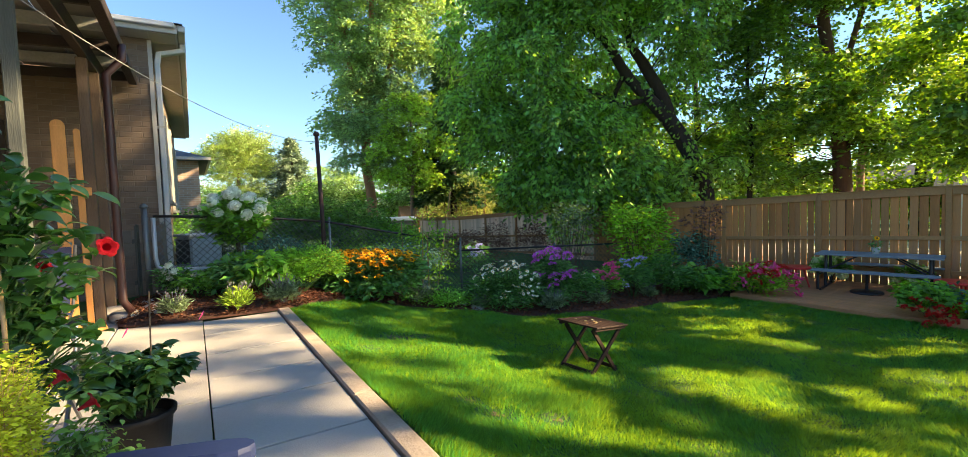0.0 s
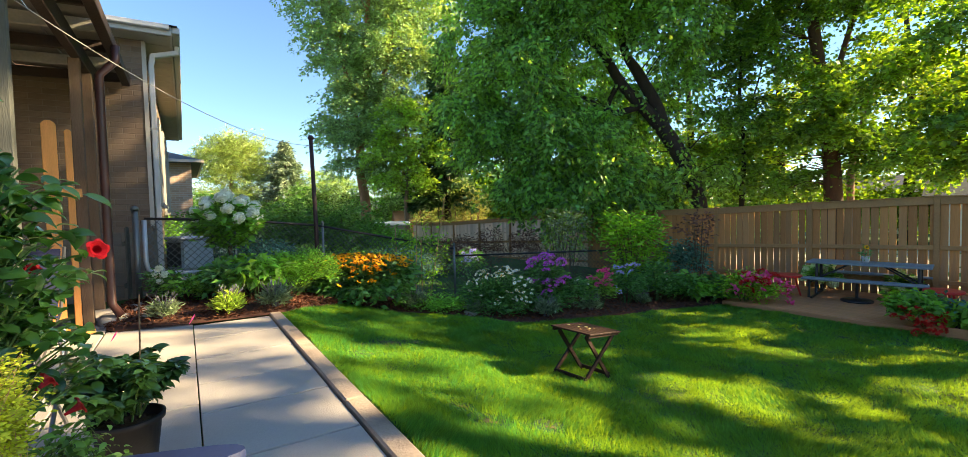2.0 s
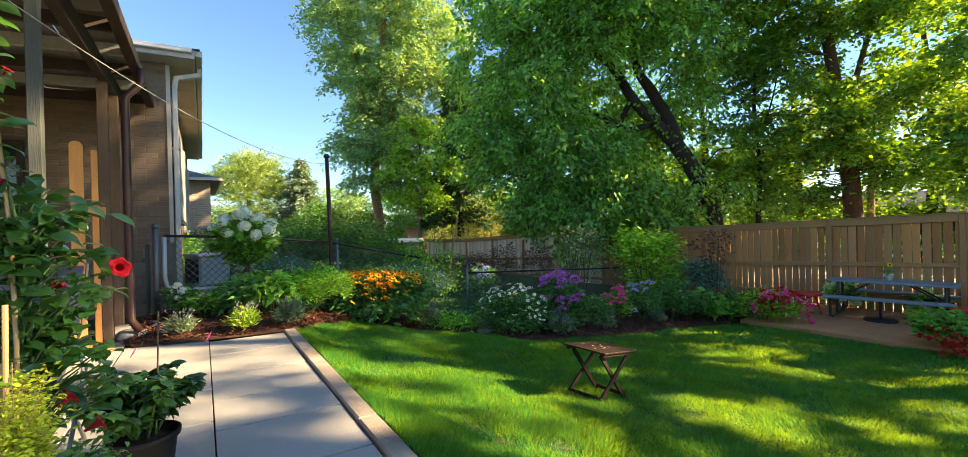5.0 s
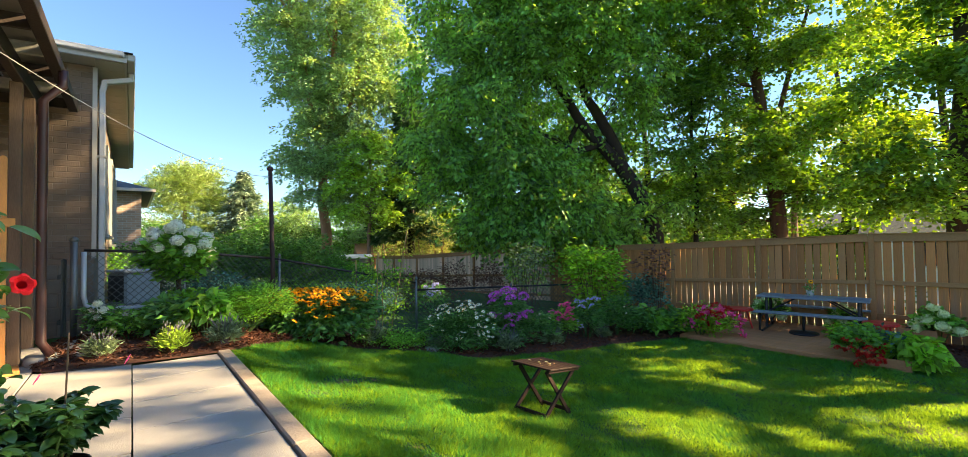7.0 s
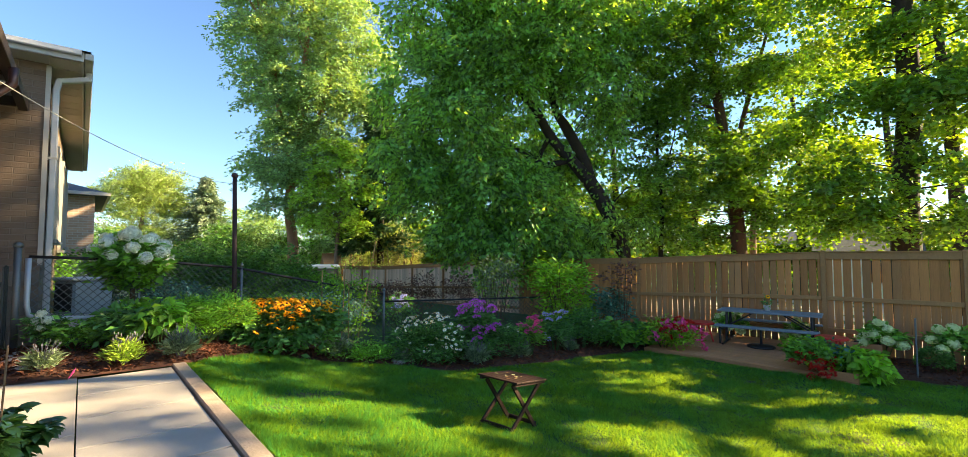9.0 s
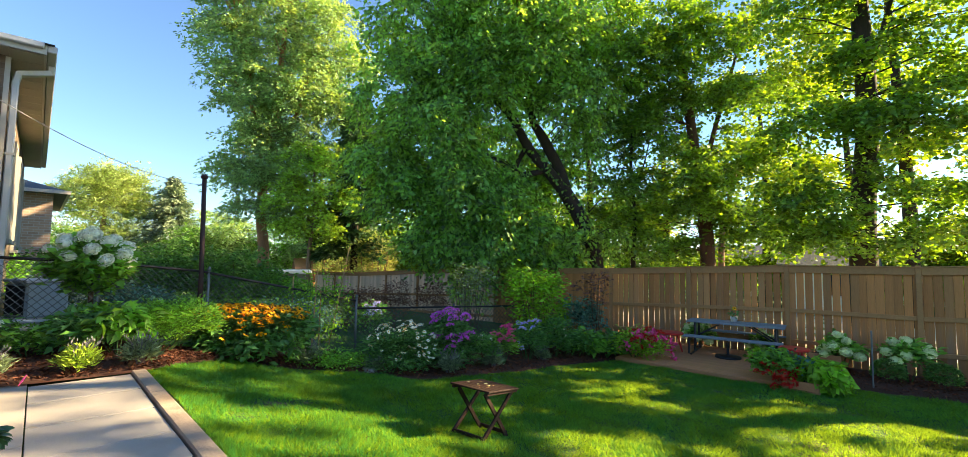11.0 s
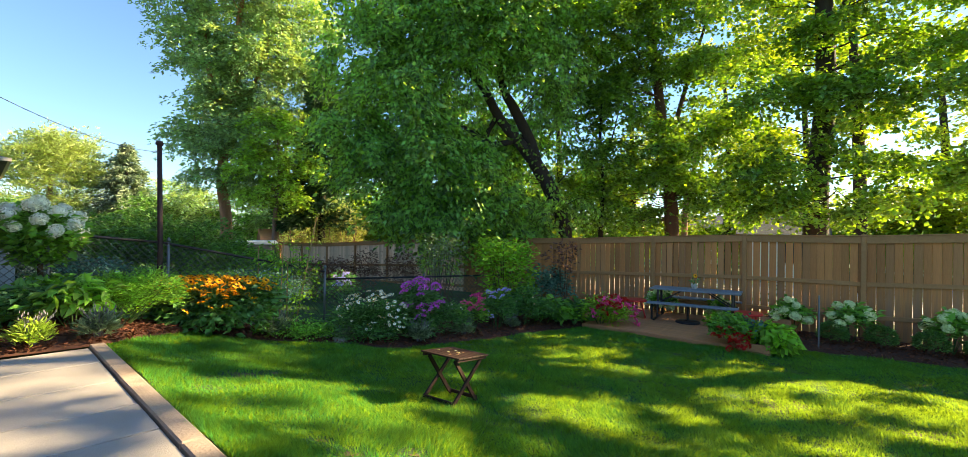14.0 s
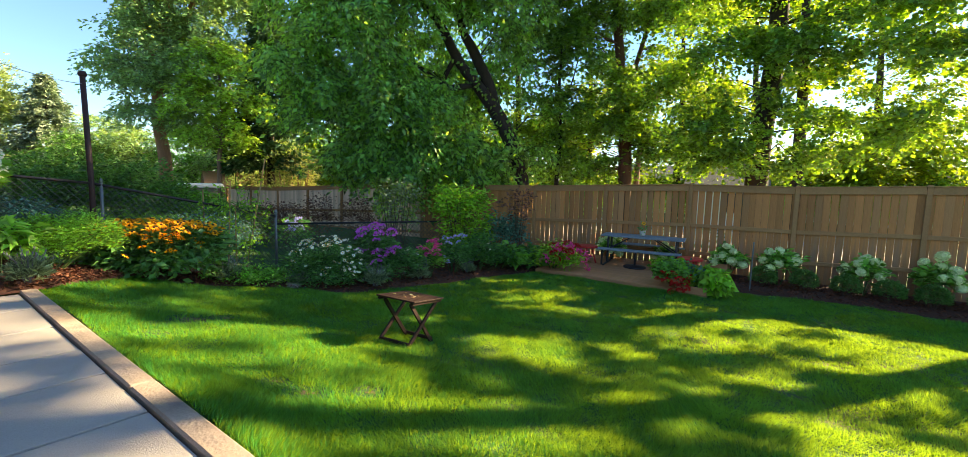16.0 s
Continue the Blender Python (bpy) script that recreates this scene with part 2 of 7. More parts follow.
# ---- mesh tools ----
class Geo:
    """Collects triangles and quads before they become one mesh."""

    def __init__(self):
        self.v, self.f, self.n = [], [], 0

    def add(self, verts, faces):
        self.v.append(np.asarray(verts, float).reshape(-1, 3))
        self.f += [tuple(i + self.n for i in f) for f in faces]
        self.n += len(self.v[-1])
        return self

    def box(self, sx, sy, sz, m=None, bevel=0.004):
        v, f = box_data(round(sx, 4), round(sy, 4), round(sz, 4), bevel)
        if m is not None:
            a = np.array(m)
            v = v @ a[:3, :3].T + a[:3, 3]
        return self.add(v, f)

    def tube(self, pts, radii, seg=8, cap=True):
        pts = [Vector(p) for p in pts]
        if isinstance(radii, (int, float)):
            radii = [radii] * len(pts)
        rings, side = [], None
        for i, p in enumerate(pts):
            d = (pts[min(i + 1, len(pts) - 1)] - pts[max(i - 1, 0)]).normalized()
            if side is None:
                side = d.cross(Vector((0, 0, 1)) if abs(d.z) < 0.9 else Vector((1, 0, 0))).normalized()
            side = (side - d * side.dot(d)).normalized()
            up = d.cross(side)
            rings += [p + (side * math.cos(k * 2 * math.pi / seg) + up * math.sin(k * 2 * math.pi / seg)) * radii[i] for k in range(seg)]
        f = []
        for i in range(len(pts) - 1):
            for k in range(seg):
                a, b = i * seg + k, i * seg + (k + 1) % seg
                f.append((a, b, b + seg, a + seg))
        if cap:
            f.append(tuple(range(seg - 1, -1, -1)))
            f.append(tuple(range((len(pts) - 1) * seg, len(pts) * seg)))
        return self.add([tuple(r) for r in rings], f)

    def lathe(self, profile, seg=24, m=None):
        """profile: rows of radius and height."""
        v = [(r * math.cos(k * 2 * math.pi / seg), r * math.sin(k * 2 * math.pi / seg), z) for r, z in profile for k in range(seg)]
        f = []
        for i in range(len(profile) - 1):
            for k in range(seg):
                a, b = i * seg + k, i * seg + (k + 1) % seg
                f.append((a, b, b + seg, a + seg))
        f.append(tuple(range(seg - 1, -1, -1)))
        f.append(tuple(range((len(profile) - 1) * seg, len(profile) * seg)))
        v = np.array(v)
        if m is not None:
            a = np.array(m)
            v = v @ a[:3, :3].T + a[:3, 3]
        return self.add(v, f)

    def mesh(self, name, smooth=False):
        me = bpy.data.meshes.new(name)
        me.from_pydata(np.concatenate(self.v).tolist(), [], self.f)
        if smooth:
            me.polygons.foreach_set("use_smooth", [True] * len(me.polygons))
        me.update()
        return me


BOXES = {}


def box_data(sx, sy, sz, bevel):
    key = (sx, sy, sz, bevel)
    if key not in BOXES:
        bm = bmesh.new()
        bmesh.ops.create_cube(bm, size=1)
        bmesh.ops.scale(bm, vec=(sx, sy, sz), verts=bm.verts)
        if bevel:
            bmesh.ops.bevel(bm, geom=bm.edges[:], offset=min(bevel, 0.3 * min(sx, sy, sz)), segments=1, affect="EDGES")
        bm.verts.index_update()
        BOXES[key] = (np.array([v.co[:] for v in bm.verts]), [tuple(v.index for v in f.verts) for f in bm.faces])
        bm.free()
    return BOXES[key]


def raw_mesh(name, verts, tris, smooth=False):
    """A mesh of triangles straight from arrays."""
    me = bpy.data.meshes.new(name)
    verts, tris = np.asarray(verts, np.float32), np.asarray(tris, np.int32)
    me.vertices.add(len(verts))
    me.vertices.foreach_set("co", verts.ravel())
    me.loops.add(tris.size)
    me.loops.foreach_set("vertex_index", tris.ravel())
    me.polygons.add(len(tris))
    me.polygons.foreach_set("loop_start", np.arange(0, tris.size, 3, dtype=np.int32))
    if smooth:
        me.polygons.foreach_set("use_smooth", np.ones(len(tris), bool))
    me.update(calc_edges=True)
    return me


def thing(name, loc=(0, 0, 0), label="", category="", group="", rz=0.0, kind=""):
    ob = new(name)
    ob.matrix_basis = pose(*loc, 0, 0, rz)
    return tagged(ob, label, category, group, kind)


def part(name, geo, material, parent=None, label="", m=None, smooth=False):
    me = geo if isinstance(geo, bpy.types.Mesh) else geo.mesh(name, smooth)
    if not me.materials:
        me.materials.append(material)
    ob = new(name, me)
    if parent is not None:
        ob.parent = parent
    if m is not None:
        ob.matrix_basis = m
    if label:
        ob["label"] = label
    return ob


def along(p, q, up=(0, 0, 1)):
    """A pose at the middle of p-q whose x axis runs along it, and its length."""
    p, q = Vector(p), Vector(q)
    x = (q - p).normalized()
    y = Vector(up).cross(x).normalized()
    z = x.cross(y)
    m = Matrix((x, y, z)).transposed().to_4x4()
    m.translation = (p + q) / 2
    return m, (q - p).length


def unit(a):
    return a / np.maximum(np.linalg.norm(a, axis=-1, keepdims=True), 1e-9)


def leaf_arrays(pts, size, rng, width=0.55, up=0.8, droop=0.3, out=None, fold=0.12, vary=0.35, face=None):
    """One folded, pointed leaf of two triangles at each point; face: the way that its upper side looks."""
    n = len(pts)
    d = rng.normal(size=(n, 3))
    if out is not None:
        d = d * 0.8 + out * 1.2
    d[:, 2] = d[:, 2] * 0.5 - droop
    d = unit(d)
    nrm = rng.normal(size=(n, 3)) * (1 - up * 0.6)
    nrm[:, 2] += up
    if face is not None:
        nrm = face + rng.normal(size=(n, 3)) * (1 - up) * 0.8
    side = unit(np.cross(d, nrm))
    nrm = np.cross(side, d)
    ln = (size * (1 + vary * rng.uniform(-1, 1, n)))[:, None]
    mid = pts + d * ln * 0.45 + nrm * ln * fold
    v = np.stack([pts, mid + side * ln * width / 2, pts + d * ln - nrm * ln * fold * 0.6, mid - side * ln * width / 2], 1)
    i = np.arange(n)[:, None] * 4
    t = np.stack([i + [0, 1, 2], i + [0, 2, 3]], 1)
    return v.reshape(-1, 3), t.reshape(-1, 3)


def clumps(centre, radii, count, per, spread, rng, shell=0.6, low=-1.0, flat=0.6):
    """Points of leaves gathered in clumps inside an ellipsoid, most of them near its skin; also the way out of each."""
    k = max(1, count // per)
    u = unit(rng.normal(size=(k * 3, 3)))
    u = u[u[:, 2] > low][:k]
    r = rng.uniform(shell ** 3, 1, len(u)) ** (1 / 3)
    c = u * r[:, None] * np.array(radii) + np.array(centre)
    pts = np.repeat(c, per, 0) + rng.normal(size=(len(c) * per, 3)) * np.array([spread, spread, spread * flat])
    return pts, np.repeat(unit(u * np.array([1, 1, 0.3])), per, 0), c


def crown_mesh(name, blobs, size, rng, per=30, spread=0.3, width=0.55, up=0.8, droop=0.3, shell=0.6, low=-1.0, flat=0.6, fold=0.12):
    vs, ts, cs, n = [], [], [], 0
    for centre, radii, count in blobs:
        p, o, c = clumps(centre, radii, count, per, spread, rng, shell, low, flat)
        v, t = leaf_arrays(p, size, rng, width, up, droop, o, fold)
        vs.append(v), ts.append(t + n), cs.append(c)
        n += len(v)
    return raw_mesh(name, np.concatenate(vs), np.concatenate(ts)), cs


def boughs(centre, radii, count, per, length, rng, shell, low, droop, hang):
    """Leaves set along flat, drooping sprays whose tips point out of an ellipsoid, with gaps between the sprays."""
    k = max(1, count // per)
    u = unit(rng.normal(size=(k * 3, 3)))
    u = u[u[:, 2] > low][:k]
    k = len(u)
    c = u * (rng.uniform(shell ** 3, 1, k) ** (1 / 3))[:, None] * np.array(radii) + np.array(centre)
    o = u * [1, 1, 0.3] + rng.normal(size=(k, 3)) * [0.45, 0.45, 0.12]
    o[:, 2] -= droop
    o = unit(o)
    s = unit(np.cross(o, [0.0, 0.0, 1.0]))
    n = np.cross(s, o)
    ln = np.repeat(length * rng.uniform(0.55, 1.35, k), per)
    c, o, s, n = (np.repeat(a, per, 0) for a in (c, o, s, n))
    t = rng.uniform(-0.6, 0.5, len(c))
    w = rng.normal(size=len(c)) * 0.25 * (1.05 - 1.3 * np.abs(t))
    h = rng.normal(size=len(c)) * (0.06 + 0.1 * hang) - 0.5 * (t + 0.3) ** 2 * (t > -0.3) - 0.5 * w * w - hang * rng.uniform(0, 0.3, len(c))
    pts = c + (o * t[:, None] + s * w[:, None] + n * h[:, None]) * ln[:, None]
    out = o * 0.8 + s * np.sign(w)[:, None] * 0.7
    return pts, out, n * (1 - hang) + unit(o * [1, 1, 0.2]) * hang, c[::per]


def bough_mesh(name, blobs, size, rng, per, length, width, up, droop, shell, low, hang, sag):
    vs, ts, cs, n = [], [], [], 0
    for centre, radii, count in blobs:
        p, o, face, c = boughs(centre, radii, count, per, length, rng, shell, low, sag, hang)
        v, t = leaf_arrays(p, size, rng, width, up, droop, o, 0.1, 0.4, face)
        vs.append(v), ts.append(t + n), cs.append(c)
        n += len(v)
    return raw_mesh(name, np.concatenate(vs), np.concatenate(ts)), cs


def tree(base, trunk, blobs, leaf, bark, label, size=0.17, seed=1, per=30, spread=0.32, width=0.55, droop=0.3, up=0.8, shell=0.6, low=-0.6, limbs=7, flat=0.6, category="tree", length=0.0, hang=0.0, sag=0.15):
    """trunk: lists of (x, y, z, radius) from the base, the first the main stem; blobs: (centre, radii, leaves), all from the base."""
    rng = np.random.default_rng(seed)
    ob = thing("tree", base, label, category)
    g = Geo()
    for path in trunk:
        pts, rad = smooth_path(path)
        g.tube(pts, rad, 10)
    if length:
        me, cs = bough_mesh("crown", blobs, size, rng, per, length, width, up, droop, shell, low, hang, sag)
    else:
        me, cs = crown_mesh("crown", blobs, size, rng, per, spread, width, up, droop, shell, low, flat)
    stem = [p for path in trunk for p in smooth_path(path)[0]]
    for c in cs:
        for q in c[rng.permutation(len(c))[:limbs]]:
            q = Vector(q)
            near = min((s for s in stem if s.z < q.z + 0.3), key=lambda s: (s - q).length, default=stem[-1])
            if 0.4 < (near - q).length < 2.3:
                mid = near.lerp(q, 0.5) + Vector((0, 0, 0.12 * (q - near).length)) + Vector(rng.normal(size=3) * 0.12)
                w = min(0.05, 0.009 * (q - near).length + 0.008)
                g.tube([near, mid, q], [w, w * 0.6, w * 0.25], 5)
    part("trunk", g, bark, ob, smooth=True)
    part("crown", me, leaf, ob)
    return ob


def smooth_path(path, steps=4):
    pts, rad = [], []
    for i in range(len(path) - 1):
        p0, p1, p2, p3 = (Vector(path[min(max(j, 0), len(path) - 1)][:3]) for j in (i - 1, i, i + 1, i + 2))
        for k in range(steps):
            t = k / steps
            pts.append(0.5 * (2 * p1 + (p2 - p0) * t + (2 * p0 - 5 * p1 + 4 * p2 - p3) * t * t + (3 * p1 - p0 - 3 * p2 + p3) * t ** 3))
            rad.append(path[i][3] * (1 - t) + path[i + 1][3] * t)
    return pts + [Vector(path[-1][:3])], rad + [path[-1][3]]


# ---- the ground's shape ----
AX, NX = Vector((-0.528, 0.849)), Vector((0.849, 0.528))   # along the patio's edge, and away from it over the lawn
P0 = Vector((-0.2, 2.1))


def edge_coords(x, y):
    return (x - P0.x) * NX.x + (y - P0.y) * NX.y, (x - P0.x) * AX.x + (y - P0.y) * AX.y


def from_edge(s, a):
    return P0.x + NX.x * s + AX.x * a, P0.y + NX.y * s + AX.y * a


def gz(x, y):
    s, a = edge_coords(x, y)
    if s <= 0:
        return 0.0
    return -0.97 * (1 - math.exp(-s / 3.4)) + 0.022 * math.sin(2.3 * x + 0.6 + 0.8 * math.sin(1.1 * y)) * math.sin(2.0 * y + 0.5 * x)


def gz_np(x, y):
    s = np.maximum((x - P0.x) * NX.x + (y - P0.y) * NX.y, 0)
    return -0.97 * (1 - np.exp(-s / 3.4)) + np.where(s > 0, 0.022 * np.sin(2.3 * x + 0.6 + 0.8 * np.sin(1.1 * y)) * np.sin(2.0 * y + 0.5 * x), 0)


def g3(x, y, dz=0.0):
    return (x, y, gz(x, y) + dz)


FA, FB = Vector((7.96, 11.09)), Vector((10.56, 7.47))
FU = (FB - FA).normalized()          # along the wooden fence, towards the house side of the street
FN = Vector((FU.y, -FU.x))
if FN.dot(Vector((-1, -1))) < 0:
    FN = -FN                          # towards the lawn
FENCE_RZ = math.degrees(math.atan2(FU.y, FU.x))


def fence_xy(u, n):
    p = FA + FU * u + FN * n
    return p.x, p.y


# front edge of the planting bed, and the chain-link line behind it
BED_FRONT = [(-4.6, 5.75), (-4.05, 5.06), (-3.27, 5.34), (-2.56, 5.72), (-2.55, 6.6), (-2.23, 7.72), (-1.39, 7.75), (-0.7, 7.84), (0.05, 7.66), (0.62, 7.5), (1.5, 7.95), (2.86, 8.71), (4.03, 9.29), (5.3, 9.75)]
BED_BACK = [(-5.0, 6.7), (-4.5, 7.0), (-3.9, 7.4), (-3.3, 7.75), (-2.9, 8.0), (-2.3, 8.5), (-1.4, 9.1), (-0.6, 9.6), (0.2, 9.85), (1.0, 10.1), (2.0, 10.4), (3.2, 10.8), (4.6, 11.25), (5.9, 11.6)]
BED2_FRONT = [(8.0, 7.45), (8.83, 6.51), (9.53, 5.77), (10.1, 5.05), (10.6, 4.25), (11.6, 2.7), (13.2, 0.4)]


def poly_at(poly, t):
    k = t * (len(poly) - 1)
    i = min(int(k), len(poly) - 2)
    f = k - i
    return poly[i][0] * (1 - f) + poly[i + 1][0] * f, poly[i][1] * (1 - f) + poly[i + 1][1] * f


def inside(poly, x, y):
    """Which of the points lie in the polygon."""
    r = np.zeros(len(x), bool)
    for (x0, y0), (x1, y1) in zip(poly, poly[1:] + poly[:1]):
        c = ((y0 > y) != (y1 > y)) & (x < (x1 - x0) * (y - y0) / (y1 - y0 + 1e-12) + x0)
        r ^= c
    return r


BED1 = BED_FRONT + BED_BACK[::-1]
BED2 = BED2_FRONT + [fence_xy(9.5, 0.05), fence_xy(3.2, 0.05)]
DECK = [fence_xy(-0.5, 0.02), fence_xy(3.2, 0.02), fence_xy(3.2, 3.15), fence_xy(-0.5, 3.05)]

# ---- ground ----
def build_ground():
    near = np.arange(-14, 30.01, 0.25)
    far = np.array([-900, -400, -200, -110, -70, -45, -30, -21])
    xs = np.concatenate([far, near, [36, 46, 60, 80, 120, 200, 400, 900]])
    ys = np.concatenate([far, near, [36, 46, 60, 80, 120, 200, 400, 900]])
    X, Y = np.meshgrid(xs, ys, indexing="ij")
    Z = gz_np(X, Y)
    S = (X - P0.x) * NX.x + (Y - P0.y) * NX.y
    A = (X - P0.x) * AX.x + (Y - P0.y) * AX.y
    Z = np.where((S < 0.25) & (A < 5.0), np.minimum(Z, -0.09), Z)
    Z = np.where((S < -0.2) & (A >= 5.0) & (A < 7), np.minimum(Z, -0.03), Z)
    n = len(ys)
    idx = np.arange(len(xs) * n).reshape(len(xs), n)
    a, b, c, d = idx[:-1, :-1].ravel(), idx[1:, :-1].ravel(), idx[1:, 1:].ravel(), idx[:-1, 1:].ravel()
    tris = np.concatenate([np.stack([a, b, c], 1), np.stack([a, c, d], 1)])
    ob = part("ground", raw_mesh("ground", np.stack([X.ravel(), Y.ravel(), Z.ravel()], 1), tris, True), M_GROUND)
    tagged(ob, "mown green lawn and garden ground sloping from the patio", "ground", kind="structure")


build_ground()


def strip_mesh(name, front, back, dz, material, label):
    g = Geo()
    nu, nv = 60, 8
    v = []
    for i in range(nu + 1):
        p, q = poly_at(front, i / nu), poly_at(back, i / nu)
        for j in range(nv + 1):
            k = j / nv
            x, y = p[0] * (1 - k) + q[0] * k, p[1] * (1 - k) + q[1] * k
            mound = 0.05 * min(1, 4 * k) + 0.02 * noise.noise(Vector((x * 3, y * 3, 0)))
            v.append(g3(x, y, dz + mound * (k > 0)))
    f = [(i * (nv + 1) + j, (i + 1) * (nv + 1) + j, (i + 1) * (nv + 1) + j + 1, i * (nv + 1) + j + 1) for i in range(nu) for j in range(nv)]
    ob = part(name, g.add(v, f), material, smooth=True)
    return tagged(ob, label, "garden bed", kind="structure")


strip_mesh("mulch_bed", BED_FRONT, BED_BACK, 0.012, M_MULCH, "planting bed of dark red-brown bark mulch")
strip_mesh("mulch_bed", BED2_FRONT, [fence_xy(3.2 + 6.3 * i / 6, 0.05) for i in range(7)], 0.012, M_MULCH, "mulched bed along the wooden fence")

# lawn blades: thin triangles over the open lawn, densest where it is seen closest
def build_grass():
    rng = np.random.default_rng(5)
    n = 1500000
    r = 2.0 + 12.5 * rng.uniform(0, 1, n) ** 1.15
    th = np.radians(rng.uniform(-28, 78, n))
    x, y = r * np.sin(th), r * np.cos(th)
    s = (x - P0.x) * NX.x + (y - P0.y) * NX.y
    keep = (s > 0.05) & ~inside(BED1, x, y) & ~inside(BED2, x, y) & ~inside(DECK, x, y)
    a = (x - P0.x) * AX.x + (y - P0.y) * AX.y
    fx = (x - FA.x) * FN.x + (y - FA.y) * FN.y
    keep &= (fx > 0.1)
    cl = (y - 9.6) - (x + 0.5) * 0.33
    keep &= (cl < 0)
    # thin, worn spots in the turf
    for bx, by, br in ((-1.05, 5.2, 0.22), (-0.75, 5.35, 0.16), (0.05, 3.1, 0.16), (-0.15, 3.3, 0.12), (0.45, 3.15, 0.12)):
        d = np.hypot(x - bx, (y - by))
        keep &= ~((d < br) & (rng.uniform(0, 1, n) < 0.75))
    x, y = x[keep][:430000], y[keep][:430000]
    m = len(x)
    z = gz_np(x, y) - 0.005
    patch = np.sin(2.1 * x + 1.3 * np.sin(1.7 * y)) * np.sin(1.9 * y + 1.1 * np.sin(2.3 * x))
    tuft = np.sin(8.3 * x + 2.1 * np.sin(3.1 * y + 0.7)) * np.sin(7.1 * y + 1.9 * np.sin(4.3 * x))
    h = rng.uniform(0.024, 0.056, m) * (1 + 0.28 * patch + 0.38 * tuft)
    w = 0.0022 + 0.0006 * np.hypot(x, y)
    az = rng.uniform(0, 2 * np.pi, m)
    lean = (rng.normal(size=(m, 2)) * 0.5 + 0.45 * np.stack([np.sin(3.7 * y + 2.0 * np.sin(2.9 * x)), np.cos(4.1 * x + 1.7 * np.sin(3.3 * y))], 1)) * h[:, None]
    p = np.stack([x, y, z], 1)
    side = np.stack([np.cos(az) * w, np.sin(az) * w, 0 * w], 1)
    tip = p + np.stack([lean[:, 0], lean[:, 1], h], 1)
    v = np.stack([p - side, p + side, tip], 1).reshape(-1, 3)
    ob = part("grass", raw_mesh("grass", v, np.arange(3 * m).reshape(-1, 3)), M_GRASS)
    tagged(ob, "short mown green lawn grass", "grass", kind="stuff")


build_grass()

for k, (x, y, r) in enumerate(((-1.05, 5.2, 0.09), (-0.72, 5.36, 0.05), (0.05, 3.1, 0.05), (-0.15, 3.32, 0.03), (0.47, 3.15, 0.03))):
    g = Geo()
    pts = [(x, y)] + [(x + r * (1 + 0.25 * math.sin(3 * a + k) + 0.15 * math.sin(5 * a)) * math.cos(a) * 1.3, y + r * (1 + 0.25 * math.sin(3 * a + k)) * math.sin(a) * 0.8) for a in [2 * math.pi * j / 18 for j in range(18)]]
    g.add([g3(px, py, 0.004) for px, py in pts], [(0, 1 + j, 1 + (j + 1) % 18) for j in range(18)])
    tagged(part("bare_patch", g, M_BARE), "small worn bare soil patch in the lawn", "soil", kind="structure")


def build_chips():
    rng = np.random.default_rng(9)
    g_v, n = [], 9000
    t, k = rng.uniform(0, 1, n), rng.uniform(0.02, 0.95, n)
    pts = np.array([[*(np.array(poly_at(BED_FRONT, a)) * (1 - b) + np.array(poly_at(BED_BACK, a)) * b)] for a, b in zip(t, k)])
    t2, k2 = rng.uniform(0, 1, 2500), rng.uniform(0.02, 0.9, 2500)
    back2 = [fence_xy(3.2 + 6.3 * i / 6, 0.05) for i in range(7)]
    pts2 = np.array([[*(np.array(poly_at(BED2_FRONT, a)) * (1 - b) + np.array(poly_at(back2, a)) * b)] for a, b in zip(t2, k2)])
    kk = np.concatenate([k, k2])
    pts = np.concatenate([pts, pts2])
    z = gz_np(pts[:, 0], pts[:, 1]) + 0.035 + 0.04 * np.minimum(1, 4 * kk)
    p = np.stack([pts[:, 0], pts[:, 1], z], 1)
    v, tr = leaf_arrays(p, 0.055, rng, 0.4, 1.2, 0.0, None, 0.2, 0.6)
    ob = part("bark_chips", raw_mesh("bark_chips", v, tr), M_CHIP)
    tagged(ob, "loose red-brown bark chips on the planting bed", "mulch", kind="stuff")


build_chips()


# ---- patio ----
def slab(s0, s1, a0, a1, parent, material, thick=0.1, tilt=0.0):
    gap = 0.022
    m, _ = along((*from_edge((s0 + s1) / 2, a0), -thick / 2 + tilt), (*from_edge((s0 + s1) / 2, a1), -thick / 2 + tilt))
    g = Geo().box(a1 - a0 - gap, s1 - s0 - 0.004, thick, None, 0.002)
    return part("slab", g, material, parent, m=m)


patio = tagged(new("patio"), "pale concrete slab patio path with worn joints", "patio", kind="structure")
cuts1 = [-3.6, -2.2, -0.75, 0.05, 0.79, 1.52, 2.12, 2.85, 3.6, 4.32]
cuts2 = [-3.6, -2.0, -0.5, 0.95, 1.71, 2.44, 3.2, 4.6]
for i, (a0, a1) in enumerate(zip(cuts1, cuts1[1:])):
    slab(-0.908, -0.122, a0, a1, patio, M_CONC, tilt=0.002 * (i % 3 - 1))
for col, s1 in enumerate((-0.913, -1.725)):
    for i, (a0, a1) in enumerate(zip(cuts2, cuts2[1:])):
        slab(s1 - 0.80, s1, a0, a1, patio, M_CONC, tilt=0.003 * ((i + col) % 3 - 1))
